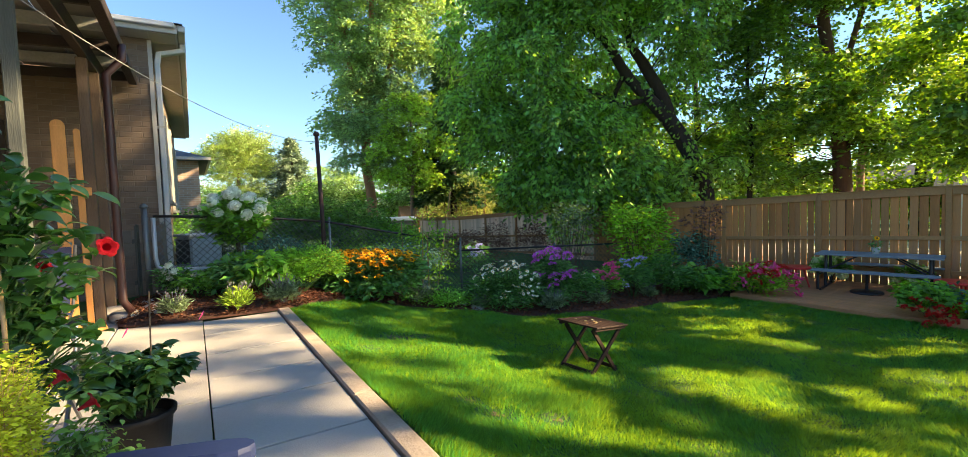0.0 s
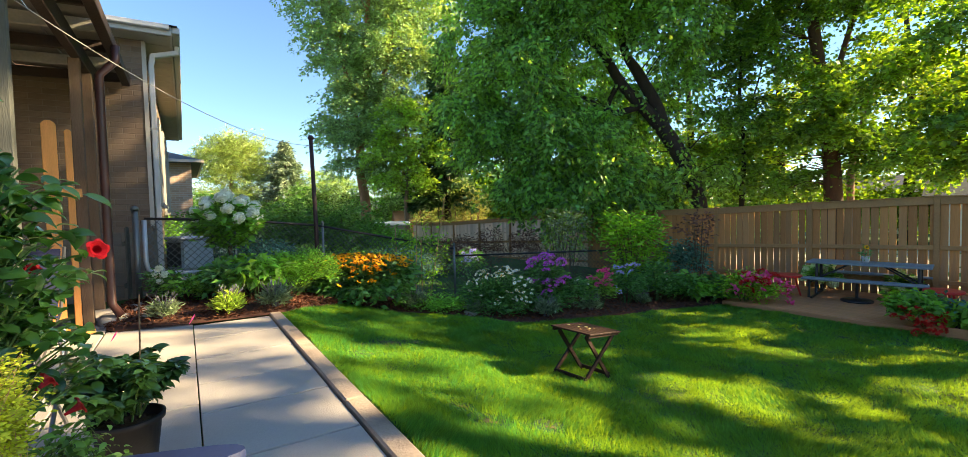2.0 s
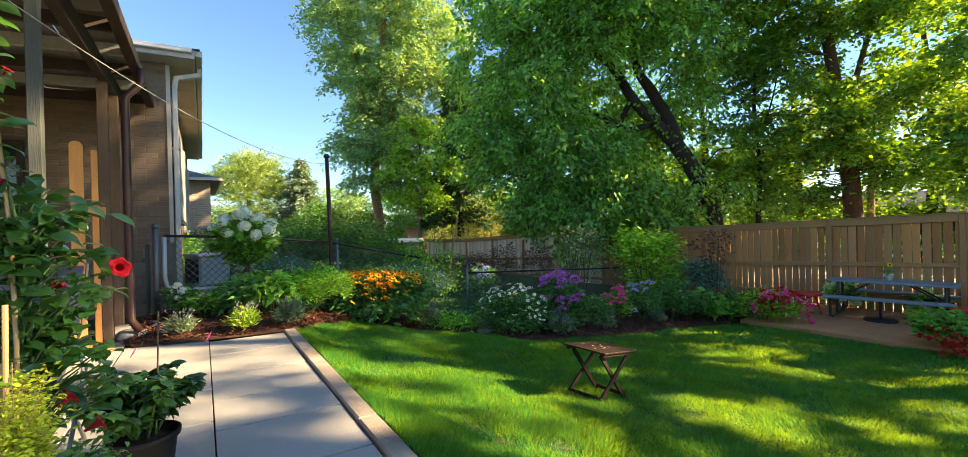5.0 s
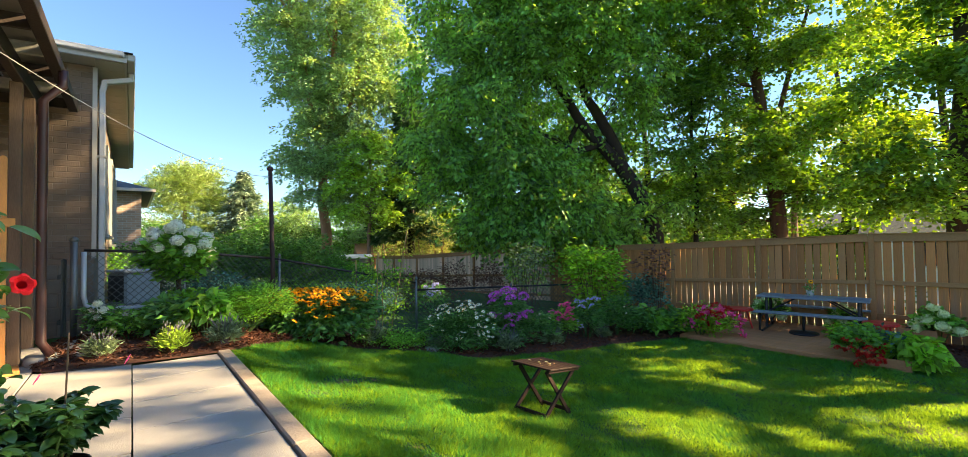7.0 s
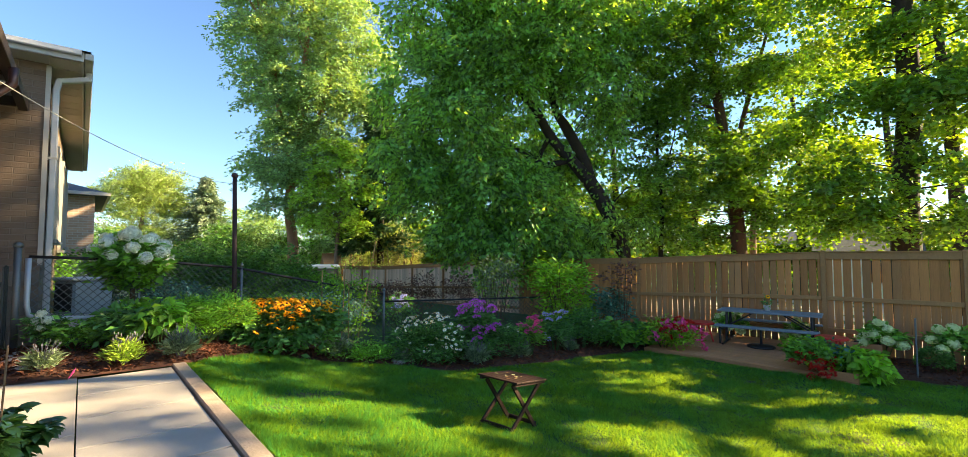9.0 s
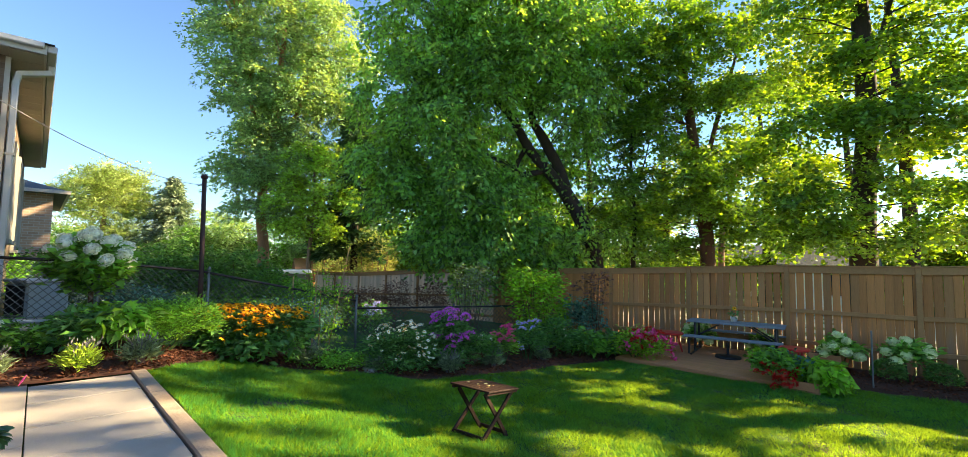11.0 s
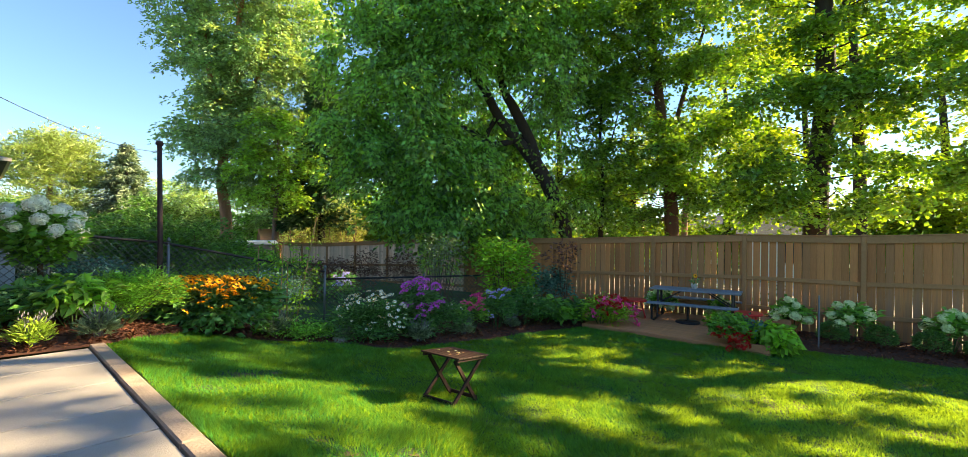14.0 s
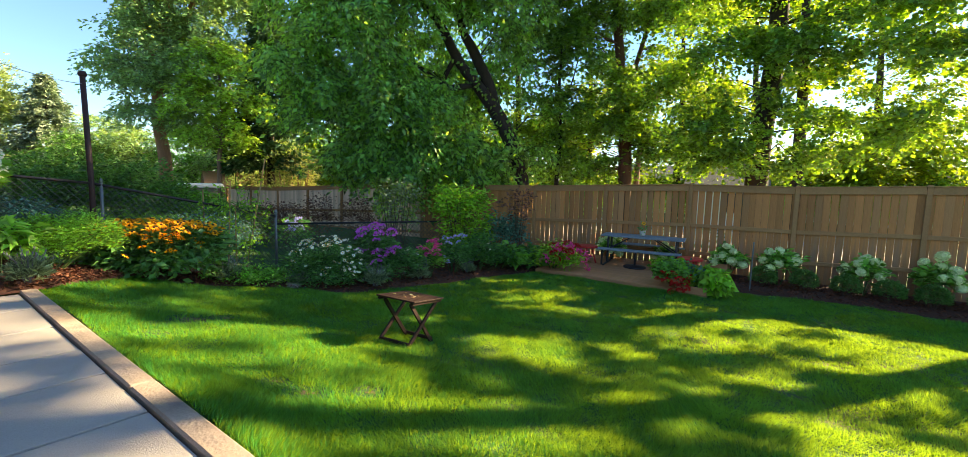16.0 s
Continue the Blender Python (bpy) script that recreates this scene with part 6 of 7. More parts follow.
flowers(pk, "pink", [(-0.2, -0.1, 0.62), (-0.1, -0.12, 0.6), (0.02, -0.1, 0.74), (0.1, -0.05, 0.76), (0.08, -0.16, 0.58), (0.12, -0.18, 0.5), (-0.04, -0.18, 0.5), (0.14, -0.14, 0.66)], 18, 1.0, 162, "flower_head", "hot pink phlox flower head")
lv = shrub("lavender_phlox", 3.0, 9.45, [(0, 0, 0.4, 0.35, 0.28, 0.36, 1300)], L_DEEP, "perennial with pale lavender flower heads", 0.08, 163, 9, 0.06, width=0.3, category="flowers", stems=14)
flowers(lv, "lav", [(-0.25, -0.15, 0.8), (-0.12, -0.15, 0.78), (0.0, -0.15, 0.82), (0.12, -0.12, 0.84), (0.2, -0.1, 0.8), (-0.18, -0.2, 0.68), (0.04, -0.2, 0.7), (-0.3, -0.22, 0.4), (-0.24, -0.25, 0.32)], 18, 0.95, 164, "flower_head", "pale lavender flower head")
shrub("large_bush", 3.5, 10.5, [(0, 0, 1.35, 0.6, 0.58, 0.5, 950), (0.1, -0.1, 0.8, 0.55, 0.5, 0.5, 650), (-0.05, -0.2, 0.4, 0.5, 0.4, 0.4, 450), (-0.25, 0, 1.65, 0.35, 0.35, 0.3, 260), (0.35, 0, 1.6, 0.3, 0.3, 0.3, 220)], L_LIME, "tall rounded bright green bush in the border", 0.12, 165, 8, 0.11, width=0.5, stems=16, stem_mat=M_WOODSTEM, stem_r=0.012)
rs = shrub("perennial", 3.75, 9.75, [(0, 0, 0.4, 0.4, 0.35, 0.4, 1600), (0.5, 0.1, 0.25, 0.35, 0.3, 0.25, 900)], L_DEEP, "leafy green perennial at the foot of the bush", 0.09, 166, 10, 0.07)
flowers(rs, "daisy", scatter(8, 0, -0.1, 0.4, 0.75, 0.4, 0.3, 167), 30, 0.9, 168, "flower")
shrub("blue_green_shrub", 4.75, 10.9, [(0, 0, 0.7, 0.6, 0.5, 0.5, 1800)], L_BLUEGRN, "blue-green leaved shrub behind the border", 0.09, 169, 10, 0.09)
shrub("hosta", 4.55, 9.95, [(0, 0, 0.28, 0.36, 0.34, 0.24, 420)], L_SHRUB, "green hosta clump in the border", 0.2, 170, 6, 0.06, width=0.5, droop=0.25)
shrub("hosta", 5.15, 10.15, [(0, 0, 0.24, 0.36, 0.34, 0.22, 380)], L_DEEP, "dark green hosta clump beside the deck", 0.19, 171, 6, 0.06, width=0.5, droop=0.25)
rt = shrub("young_red_tree", 5.05, 10.55, [(0.0, 0, 1.2, 0.28, 0.28, 0.7, 200), (0.1, 0, 1.6, 0.25, 0.2, 0.3, 90), (-0.3, 0, 1.5, 0.2, 0.2, 0.3, 70)], L_BURG, "thin young tree with copper-red leaves", 0.09, 172, 4, 0.06, stems=14, stem_mat=M_WOODSTEM, stem_r=0.007, category="small tree")
part("trunk", Geo().tube([(0, 0, -0.05), (0.03, 0, 0.9), (0.08, 0, 1.85)], [0.018, 0.014, 0.006], 6), M_WOODSTEM, rt)

# ---- deck furniture ----
pt = thing("picnic_table", (8.06, 9.54, DZ), "picnic table with grey-blue board top and black metal frame", "picnic table", rz=-47)
for k in range(4):
    part("top_board", Geo().box(2.0, 0.165, 0.04, pose(0, -0.262 + 0.175 * k, 0.72), 0.008), M_TOPGREY, pt)
for sy in (-1, 1):
    for k in range(2):
        part("bench_board", Geo().box(1.95, 0.14, 0.038, pose(0, sy * (0.62 + 0.15 * k), 0.43), 0.008), M_TOPGREY, pt)
for sx in (-1, 1):
    x = 0.82 * sx
    for sy in (-1, 1):
        part("leg", Geo().tube([(x, sy * 0.2, 0.69), (x, sy * 0.27, 0.02)], 0.028, 8), M_BLACK, pt)
        part("bench_leg", Geo().tube([(x + 0.05 * sx, sy * 0.68, 0.41), (x + 0.05 * sx, sy * 0.68, 0.02)], 0.025, 8), M_BLACK, pt)
        part("brace", Geo().tube([(x, sy * 0.2, 0.36), (x * 0.35, sy * 0.12, 0.69)], 0.016, 6), M_BLACK, pt)
    part("cross_bar", Geo().tube([(x, -0.74, 0.36), (x, 0.74, 0.36)], 0.02, 6), M_BLACK, pt)
    part("foot_bar", Geo().tube([(x, -0.72, 0.025), (x, 0.72, 0.025)], 0.024, 6), M_BLACK, pt)
ub = thing("umbrella_base", (7.62, 9.25, DZ), "round black umbrella base on the deck", "umbrella base")
part("plate", Geo().lathe([(0.27, 0.0), (0.27, 0.03), (0.24, 0.045), (0.06, 0.06), (0.04, 0.07)], 28), M_BLACK, ub, smooth=True)
part("tube", Geo().tube([(0, 0, 0.05), (0, 0, 0.40)], 0.026, 10), M_BLACK, ub)
fp = thing("flower_pot", (8.1, 9.62, DZ + 0.742), "small white flower pot with a sunflower on the picnic table", "flower pot")
part("pot", Geo().lathe([(0.055, 0), (0.075, 0.12), (0.08, 0.125), (0.07, 0.12), (0.02, 0.11)], 18), M_WPOT, fp, smooth=True)
part("plant", raw_mesh("plant", *leaf_arrays(np.random.default_rng(4).normal(size=(60, 3)) * [0.035, 0.035, 0.05] + [0, 0, 0.2], 0.07, np.random.default_rng(4))), L_DEEP, fp)
fo = part("flower", bloom("susan"), None, fp)
fo.matrix_basis = pose(0.0, -0.03, 0.32, 60, 0, -20) @ Matrix.Scale(1.1, 4)


def red_stool(u, n, rz):
    x, y = fence_xy(u, n)
    ob = thing("red_stool", (x, y, DZ), "small red round-topped wooden stool on the deck", "stool", "red stools", rz)
    part("top", Geo().lathe([(0.26, 0.40), (0.275, 0.415), (0.275, 0.435), (0.26, 0.45), (0.02, 0.45)], 24), M_RED, ob)
    for k in range(4):
        a = math.pi / 4 + k * math.pi / 2
        part("leg", Geo().tube([(0.13 * math.cos(a), 0.13 * math.sin(a), 0.40), (0.24 * math.cos(a), 0.24 * math.sin(a), 0.0)], 0.02, 6), M_RED, ob)
    for k in range(2):
        a = math.pi / 4 + k * math.pi / 2
        part("stretcher", Geo().tube([(0.19 * math.cos(a), 0.19 * math.sin(a), 0.18), (-0.19 * math.cos(a), -0.19 * math.sin(a), 0.18)], 0.012, 6), M_RED, ob)
    return ob


red_stool(0.10, 1.5, 10)
red_stool(2.62, 1.75, 30)


def deck_planter(u0, u1, n0, n1, h, label):
    ob = thing("planter_box", (*fence_xy((u0 + u1) / 2, (n0 + n1) / 2), DZ - 0.2), label, "planter", rz=FENCE_RZ)
    w, d = u1 - u0, abs(n1 - n0)
    for k in range(2):
        z = (h + 0.2) * (0.25 + 0.5 * k)
        for (sx, sy, px, py) in ((w, 0.035, 0, d / 2), (w, 0.035, 0, -d / 2), (0.035, d - 0.04, w / 2 - 0.018, 0), (0.035, d - 0.04, -w / 2 + 0.018, 0)):
            part("board", Geo().box(sx, sy, (h + 0.2) / 2 - 0.006, pose(px, py, z), 0.005), M_DECK, ob)
    part("soil", Geo().box(w - 0.08, d - 0.05, 0.06, pose(0, 0, h + 0.1), 0.0), M_SOIL, ob)
    return ob


deck_planter(2.66, 3.2, 2.3, 3.2, 0.10, "low cedar planter box at the deck's corner")
deck_planter(2.75, 3.3, 0.35, 1.0, 0.28, "cedar planter box near the fence")
px, py = fence_xy(2.78, 3.0)
gr = shrub("red_geraniums", px - 0.25, py + 0.1, [(0, 0, 0.22, 0.34, 0.3, 0.2, 800)], L_SHRUB, "planter of red geraniums spilling over the deck's edge", 0.09, 180, 8, 0.06, width=0.9, z=DZ + 0.08, stems=6, category="flowers")
flowers(gr, "red", [(-0.3, -0.2, 0.12), (-0.22, -0.3, 0.05), (-0.12, -0.3, 0.16), (-0.3, -0.08, 0.24), (-0.05, -0.32, 0.02), (0.05, -0.3, 0.12), (-0.2, -0.2, 0.26), (0.1, -0.28, 0.0), (-0.35, 0.0, 0.1), (-0.28, -0.28, -0.06), (-0.12, -0.34, -0.06), (0.18, -0.25, 0.16)], 25, 1.0, 181, "flower_head", "red geranium flower head")
shrub("sweet_potato_vine", px + 0.32, py - 0.22, [(0, 0, 0.14, 0.27, 0.25, 0.17, 380), (0.05, -0.2, 0.0, 0.22, 0.18, 0.2, 220)], L_LIME, "lime-green sweet potato vine trailing from the planter", 0.15, 182, 6, 0.06, width=0.75, droop=0.7, z=DZ + 0.1, stems=6)
shrub("lime_plant", px - 0.1, py + 0.45, [(0, 0, 0.26, 0.28, 0.25, 0.18, 460)], L_LIME, "lime-green leafy plant in the planter", 0.1, 183, 6, 0.06, width=0.6, droop=0.3, z=DZ + 0.08, stems=6)
shrub("dark_foliage_plant", px + 0.1, py + 0.15, [(0, 0, 0.2, 0.32, 0.3, 0.2, 500)], L_BLUEGRN, "dark green foliage plant in the planter", 0.09, 184, 6, 0.06, z=DZ + 0.08, stems=4)
# pink petunia basket at the other end of the deck
qx, qy = fence_xy(-0.18, 2.85)
pe = shrub("petunias", qx, qy, [(0, 0, 0.32, 0.5, 0.4, 0.3, 1300), (0.3, -0.15, 0.2, 0.35, 0.3, 0.25, 600)], L_LIME, "mound of mixed pink and red petunias at the deck's corner", 0.08, 185, 8, 0.07, z=DZ - 0.04, category="flowers")
flowers(pe, "petunia", scatter(30, 0.2, -0.14, 0.12, 0.62, 0.62, 0.38, 186), 40, 1.35, 187, "flower")
flowers(pe, "red", scatter(18, 0.25, -0.1, 0.3, 0.68, 0.55, 0.35, 188), 30, 0.95, 189, "flower")

# hydrangeas and clipped balls by the fence
for k, (x, y, s) in enumerate(((9.23, 7.95, 0.84), (9.82, 7.13, 0.9), (10.67, 5.95, 0.9), (11.3, 5.07, 0.9), (12.1, 3.95, 0.9), (*fence_xy(0.35, 0.35), 0.75), (*fence_xy(1.75, 0.3), 0.6))):
    h = shrub("hydrangea", x, y, [(0, 0, 0.54 * s, 0.31 * s, 0.31 * s, 0.24 * s, 380)], L_SHRUB, "hydrangea bush with large pale green-white heads", 0.13, 190 + k, 8, 0.08, width=0.65, group="hydrangeas along the fence", dz=0.06)
    r = np.random.default_rng(200 + k)
    pts = []
    while len(pts) < 11:
        a, q = r.uniform(0, 6.28), math.sqrt(r.uniform(0.02, 1.15))
        c = (0.45 * s * math.cos(a) * q, 0.45 * s * math.sin(a) * q, (0.46 + 0.38 * (1.1 - q * q) + 0.06 * r.normal()) * s)
        if all(math.dist(c, p) > 0.18 for p in pts):
            pts.append(c)
    flowers(h, "limehead", pts, 20, 0.84, 210 + k, "flower_head", "pale green-white hydrangea head")
for k, (x, y) in enumerate(((9.28, 7.1), (9.72, 6.5), (10.13, 5.93), (10.51, 5.39), (10.88, 4.89), (11.3, 4.3), (11.75, 3.65))):
    shrub("boxwood_ball", x, y, [(0, 0, 0.23, 0.24, 0.24, 0.23, 3600)], L_HEDGE, "clipped dark green boxwood ball by the fence", 0.035, 220 + k, 10, 0.018, shell=0.85, stems=5, stem_mat=M_WOODSTEM, group="boxwood balls")

# ---- folding side table on the lawn ----
ft = thing("folding_table", (1.035, 4.73, gz(1.035, 4.73)), "dark brown slatted wooden folding table on the lawn", "side table", rz=40)
FH = 0.495
TILT = Matrix.Rotation(radians(7.0), 4, Vector((-NX.y, NX.x, 0)))    # it stands on the slope of the lawn
ft.matrix_basis = pose(1.035, 4.73, gz(1.035, 4.73)) @ TILT @ pose(0, 0, 0, 0, 0, 40)
for k in range(7):
    part("slat", Geo().box(0.072, 0.50, 0.016, pose(-0.225 + 0.075 * k, 0, FH), 0.003), M_STAIN, ft)
for sy in (-1, 1):
    part("top_rail", Geo().box(0.51, 0.03, 0.03, pose(0, sy * 0.215, FH - 0.023), 0.004), M_STAIN, ft)
    for sx in (-1, 1):
        m, lnn = along((sx * 0.215, sy * (0.19 if sx > 0 else 0.168), FH - 0.03), (-sx * 0.235, sy * (0.19 if sx > 0 else 0.168), 0.0), up=(0, 1, 0))
        part("leg", Geo().box(lnn, 0.042, 0.022, m, 0.003), M_STAIN, ft)
for sx in (-1, 1):
    part("stretcher", Geo().box(0.025, 0.36, 0.035, pose(sx * 0.21, 0, 0.05), 0.003), M_STAIN, ft)
rng = np.random.default_rng(8)
for k in range(11):
    lf = thing("fallen_leaf", (0, 0, 0), "small pale fallen leaf on the folding table", "leaf", "fallen leaves")
    lf.matrix_basis = ft.matrix_basis @ pose(rng.uniform(-0.16, 0.18), rng.uniform(-0.14, 0.16), FH + 0.0095, 0, 0, rng.uniform(0, 360))
    part("blade", Geo().add([(0, 0, 0), (0.02, 0.012, 0.006), (0.045, 0, 0.001), (0.02, -0.012, 0.004)], [(0, 1, 2), (0, 2, 3)]), M_STAKE if k % 3 else P_CREAM, lf)

# grey stake in the fence bed, and pale blue flowers beyond the wire fence
st = thing("garden_stake", g3(8.75, 6.95), "thin grey metal stake in the mulched bed", "stake")
part("rod", Geo().tube([(0, 0, -0.05), (0, 0, 1.05)], 0.014, 8), M_GALV, st)
bf = shrub("blue_flowers", -0.25, 11.6, [(0, 0, 0.5, 0.4, 0.35, 0.45, 700)], L_DEEP, "dark shrub with pale blue flowers beyond the wire fence", 0.09, 260, 8, 0.07)
flowers(bf, "lav", [(-0.1, -0.2, 0.85), (0.02, -0.25, 0.78), (0.1, -0.2, 0.9), (-0.05, -0.22, 0.68), (0.14, -0.22, 0.74)], 20, 1.3, 261, "flower_head", "pale blue flower head")
for k, (x, y) in enumerate(((-3.9, 9.6), (-3.2, 10.2), (-2.4, 10.6), (-4.8, 10.3))):
    wf = shrub("white_groundcover", x, y, [(0, 0, 0.14, 0.5, 0.4, 0.14, 700)], L_HEDGE, "low groundcover with small white flowers beyond the wire fence", 0.07, 262 + k, 8, 0.07, stems=0, group="white-flowered groundcover")
    flowers(wf, "daisy", scatter(14, 0, 0, 0.2, 0.32, 0.45, 0.35, 270 + k), 30, 1.0, 280 + k)

# ---- foreground by the patio ----
def big_leaves(points, dirs, size, rng, width=0.42, curl=0.25):
    """Longer leaves with a midrib fold and a drooping tip, of 24 triangles each."""
    vs, ts = [], []
    for i, (p, d) in enumerate(zip(points, dirs)):
        d = Vector(d).normalized()
        s = d.cross(Vector((0, 0, 1)) + Vector(rng.normal(size=3) * 0.35)).normalized()
        n = s.cross(d)
        ln = size * rng.uniform(0.7, 1.2)
        w = ln * width
        p = Vector(p)
        row = []
        for t, k, c in ((0, 0.05, 0), (0.14, 0.55, 0.015), (0.34, 0.94, 0.02), (0.56, 1.0, -0.01), (0.76, 0.8, -0.07), (0.91, 0.4, -0.16), (1, 0.0, -curl)):
            c0 = p + d * ln * t + n * ln * c
            row += [c0 - s * w * k / 2 + n * ln * 0.06 * (k > 0.1), c0, c0 + s * w * k / 2 + n * ln * 0.06 * (k > 0.1)]
        b = len(vs)
        vs += [tuple(q) for q in row]
        for r in range(6):
            for c in range(2):
                a = b + r * 3 + c
                ts += [(a, a + 1, a + 4), (a, a + 4, a + 3)]
    return raw_mesh("leaves", vs, ts, True)


# black nursery pot with a glossy plant
pot = thing("plant_pot", (-1.74, 2.27, 0.0), "black plastic nursery pot with a bushy dark green mandevilla", "potted plant")
part("pot", Geo().lathe([(0.105, 0.0), (0.11, 0.01), (0.14, 0.245), (0.155, 0.25), (0.157, 0.275), (0.145, 0.28), (0.138, 0.25), (0.134, 0.22)], 32), M_PLASTIC, pot, smooth=True)
part("soil", Geo().lathe([(0.136, 0.225), (0.134, 0.232), (0.06, 0.245), (0.005, 0.25)], 20), M_SOIL, pot)
rng = np.random.default_rng(300)
g, pts, dirs = Geo(), [], []
tipsp = []
for k in range(26):
    a, r = rng.uniform(0, 6.28), 0.30 * math.sqrt(rng.uniform(0.02, 1))
    tip = Vector((r * math.cos(a), r * math.sin(a), 0.66 - 0.5 * r + rng.uniform(-0.14, 0.03)))
    root = Vector((0.05 * math.cos(a), 0.05 * math.sin(a), 0.26))
    g.tube([root, root.lerp(tip, 0.5) + Vector((0, 0, 0.05)), tip], 0.004, 5, False)
    tipsp.append(tip)
    for j in range(44):
        t = rng.uniform(0.2, 1.0)
        p = root.lerp(tip, t) + Vector((0, 0, 0.05 * 4 * t * (1 - t)))
        an = rng.uniform(0, 6.28)
        pts.append(p), dirs.append((math.cos(an), math.sin(an), rng.uniform(-0.35, 0.5)))
part("branching", g, M_STEM, pot)
part("foliage", big_leaves(pts, dirs, 0.082, rng, 0.46), L_GLOSSY, pot)
for p in ((0.26, 0.1, 0.70), (-0.02, -0.05, 0.66)):
    part("flower_bud", Geo().tube([Vector(p), Vector(p) + Vector((0.012, 0.008, 0.025)), Vector(p) + Vector((0.02, 0.015, 0.045))], [0.0015, 0.0045, 0.001], 6), P_PINK, pot, "red-pink flower bud")
part("stake", Geo().tube([(0.02, 0.06, 0.25), (0.03, 0.08, 0.86)], 0.004, 6), M_WOODSTEM, pot)

# white pot with yellow-green trailing plant
wp = thing("white_planter", (-1.10, 0.83, 0.0), "tall white planter overflowing with yellow-green trailing foliage", "planter")
part("pot", Geo().lathe([(0.12, 0.0), (0.125, 0.02), (0.15, 0.80), (0.168, 0.81), (0.168, 0.85), (0.15, 0.85), (0.14, 0.80)], 32), M_WPOT, wp, smooth=True)
part("soil", Geo().lathe([(0.142, 0.805), (0.14, 0.81), (0.01, 0.82)], 20), M_SOIL, wp)
rng = np.random.default_rng(301)
pp, oo, pale, pale_out, g = [], [], [], [], Geo()
for k in range(260):
    a = rng.uniform(-math.pi, math.pi)
    r0 = rng.uniform(0.02, 0.15)
    drop = rng.uniform(0.05, 0.5) if rng.uniform() < 0.6 else 0.02
    drop *= 0.3 if -2.5 < a < -1.2 else 1.0
    path = [Vector((r0 * math.cos(a), r0 * math.sin(a), 0.82)), Vector(((r0 + 0.08) * math.cos(a), (r0 + 0.08) * math.sin(a), 0.91 + 0.035 * rng.normal()))]
    R1 = 0.15 + 0.035 * rng.uniform()
    path += [Vector((R1 * math.cos(a), R1 * math.sin(a), 0.84)), Vector(((R1 + 0.01) * math.cos(a + 0.08), (R1 + 0.01) * math.sin(a + 0.08), 0.80 - drop))]
    path = [q + Vector(rng.normal(size=3) * 0.016) for q in path]
    g.tube(path, 0.0009, 3, False)
    grey = -2.5 < a < -1.0
    for j in range(95):
        t = rng.uniform(0, 3)
        i = min(int(t), 2)
        q = path[i].lerp(path[i + 1], t - i)
        (pale if grey else pp).append([q.x, q.y, q.z]), (pale_out if grey else oo).append([math.cos(a), math.sin(a), 0.2])
pp = np.array(pp) + rng.normal(size=(len(pp), 3)) * 0.013
pale = np.array(pale) + rng.normal(size=(len(pale), 3)) * 0.013
part("branching", g, M_STAKE, wp)
part("trailing_foliage", raw_mesh("trailing_foliage", *leaf_arrays(pp, 0.012, rng, 0.55, 0.6, 0.1, np.array(oo))), L_TRAIL, wp, "yellow-green trailing leaves")
part("pale_foliage", raw_mesh("pale_foliage", *leaf_arrays(pale, 0.014, rng, 0.6, 0.6, 0.1, np.array(pale_out))), L_VARIEG, wp, "grey-white variegated trailing leaves")
pts, dirs = [], []
for k in range(16):
    a = rng.uniform(0, 6.28)
    pts.append((0.1 * math.cos(a), 0.1 * math.sin(a), 0.93 + rng.uniform(0, 0.12))), dirs.append((math.cos(a), math.sin(a), rng.uniform(-0.1, 0.7)))
part("vine_leaves", big_leaves(pts, dirs, 0.075, rng, 0.7), L_LIME, wp, "broad lime-green leaves")
for a, b in (((0.122, 0.02, 0.80), (0.118, 0.035, 1.13)), ((0.105, 0.09, 0.80), (0.107, 0.095, 1.12)), ((0.09, 0.1, 0.8), (0.095, 0.1, 1.0))):
    part("stake", Geo().tube([a, b], 0.005, 8), M_STAKE, wp)

# climbing mandevilla behind it, on a cane
mv = thing("mandevilla_vine", (-1.42, 1.36, 0.0), "climbing mandevilla with glossy leaves and red trumpet flowers", "potted plant")
part("pot", Geo().lathe([(0.12, 0.0), (0.17, 0.42), (0.185, 0.425), (0.185, 0.46), (0.165, 0.46), (0.155, 0.4)], 28), M_PLASTIC, mv, smooth=True)
part("soil", Geo().lathe([(0.16, 0.405), (0.15, 0.415), (0.01, 0.42)], 18), M_SOIL, mv)
cane = [Vector((0.09, -0.1, 0.42)), Vector((0.06, -0.06, 0.95)), Vector((0.03, -0.04, 1.3)), Vector((0.06, -0.13, 1.9)), Vector((0.08, -0.2, 2.15))]
part("cane", Geo().tube(cane, [0.006, 0.006, 0.006, 0.005, 0.004], 8), M_STAKE, mv, smooth=True)
rng = np.random.default_rng(302)
pts, dirs, g = [], [], Geo()
for k in range(105):
    c = Vector((0.02 + 0.065 * rng.normal(), 0.06 + 0.07 * rng.normal(), rng.uniform(0.72, 1.42)))
    root = Vector((0.03, -0.02, max(0.42, c.z - 0.16)))
    g.tube([root, root.lerp(c, 0.5) + Vector((0, 0, 0.03)), c], 0.003, 4, False)
    for j in range(6):
        an = rng.uniform(0, 6.28)
        pts.append(c + Vector(rng.normal(size=3) * 0.025)), dirs.append((math.cos(an), math.sin(an), rng.uniform(-0.6, 0.45)))
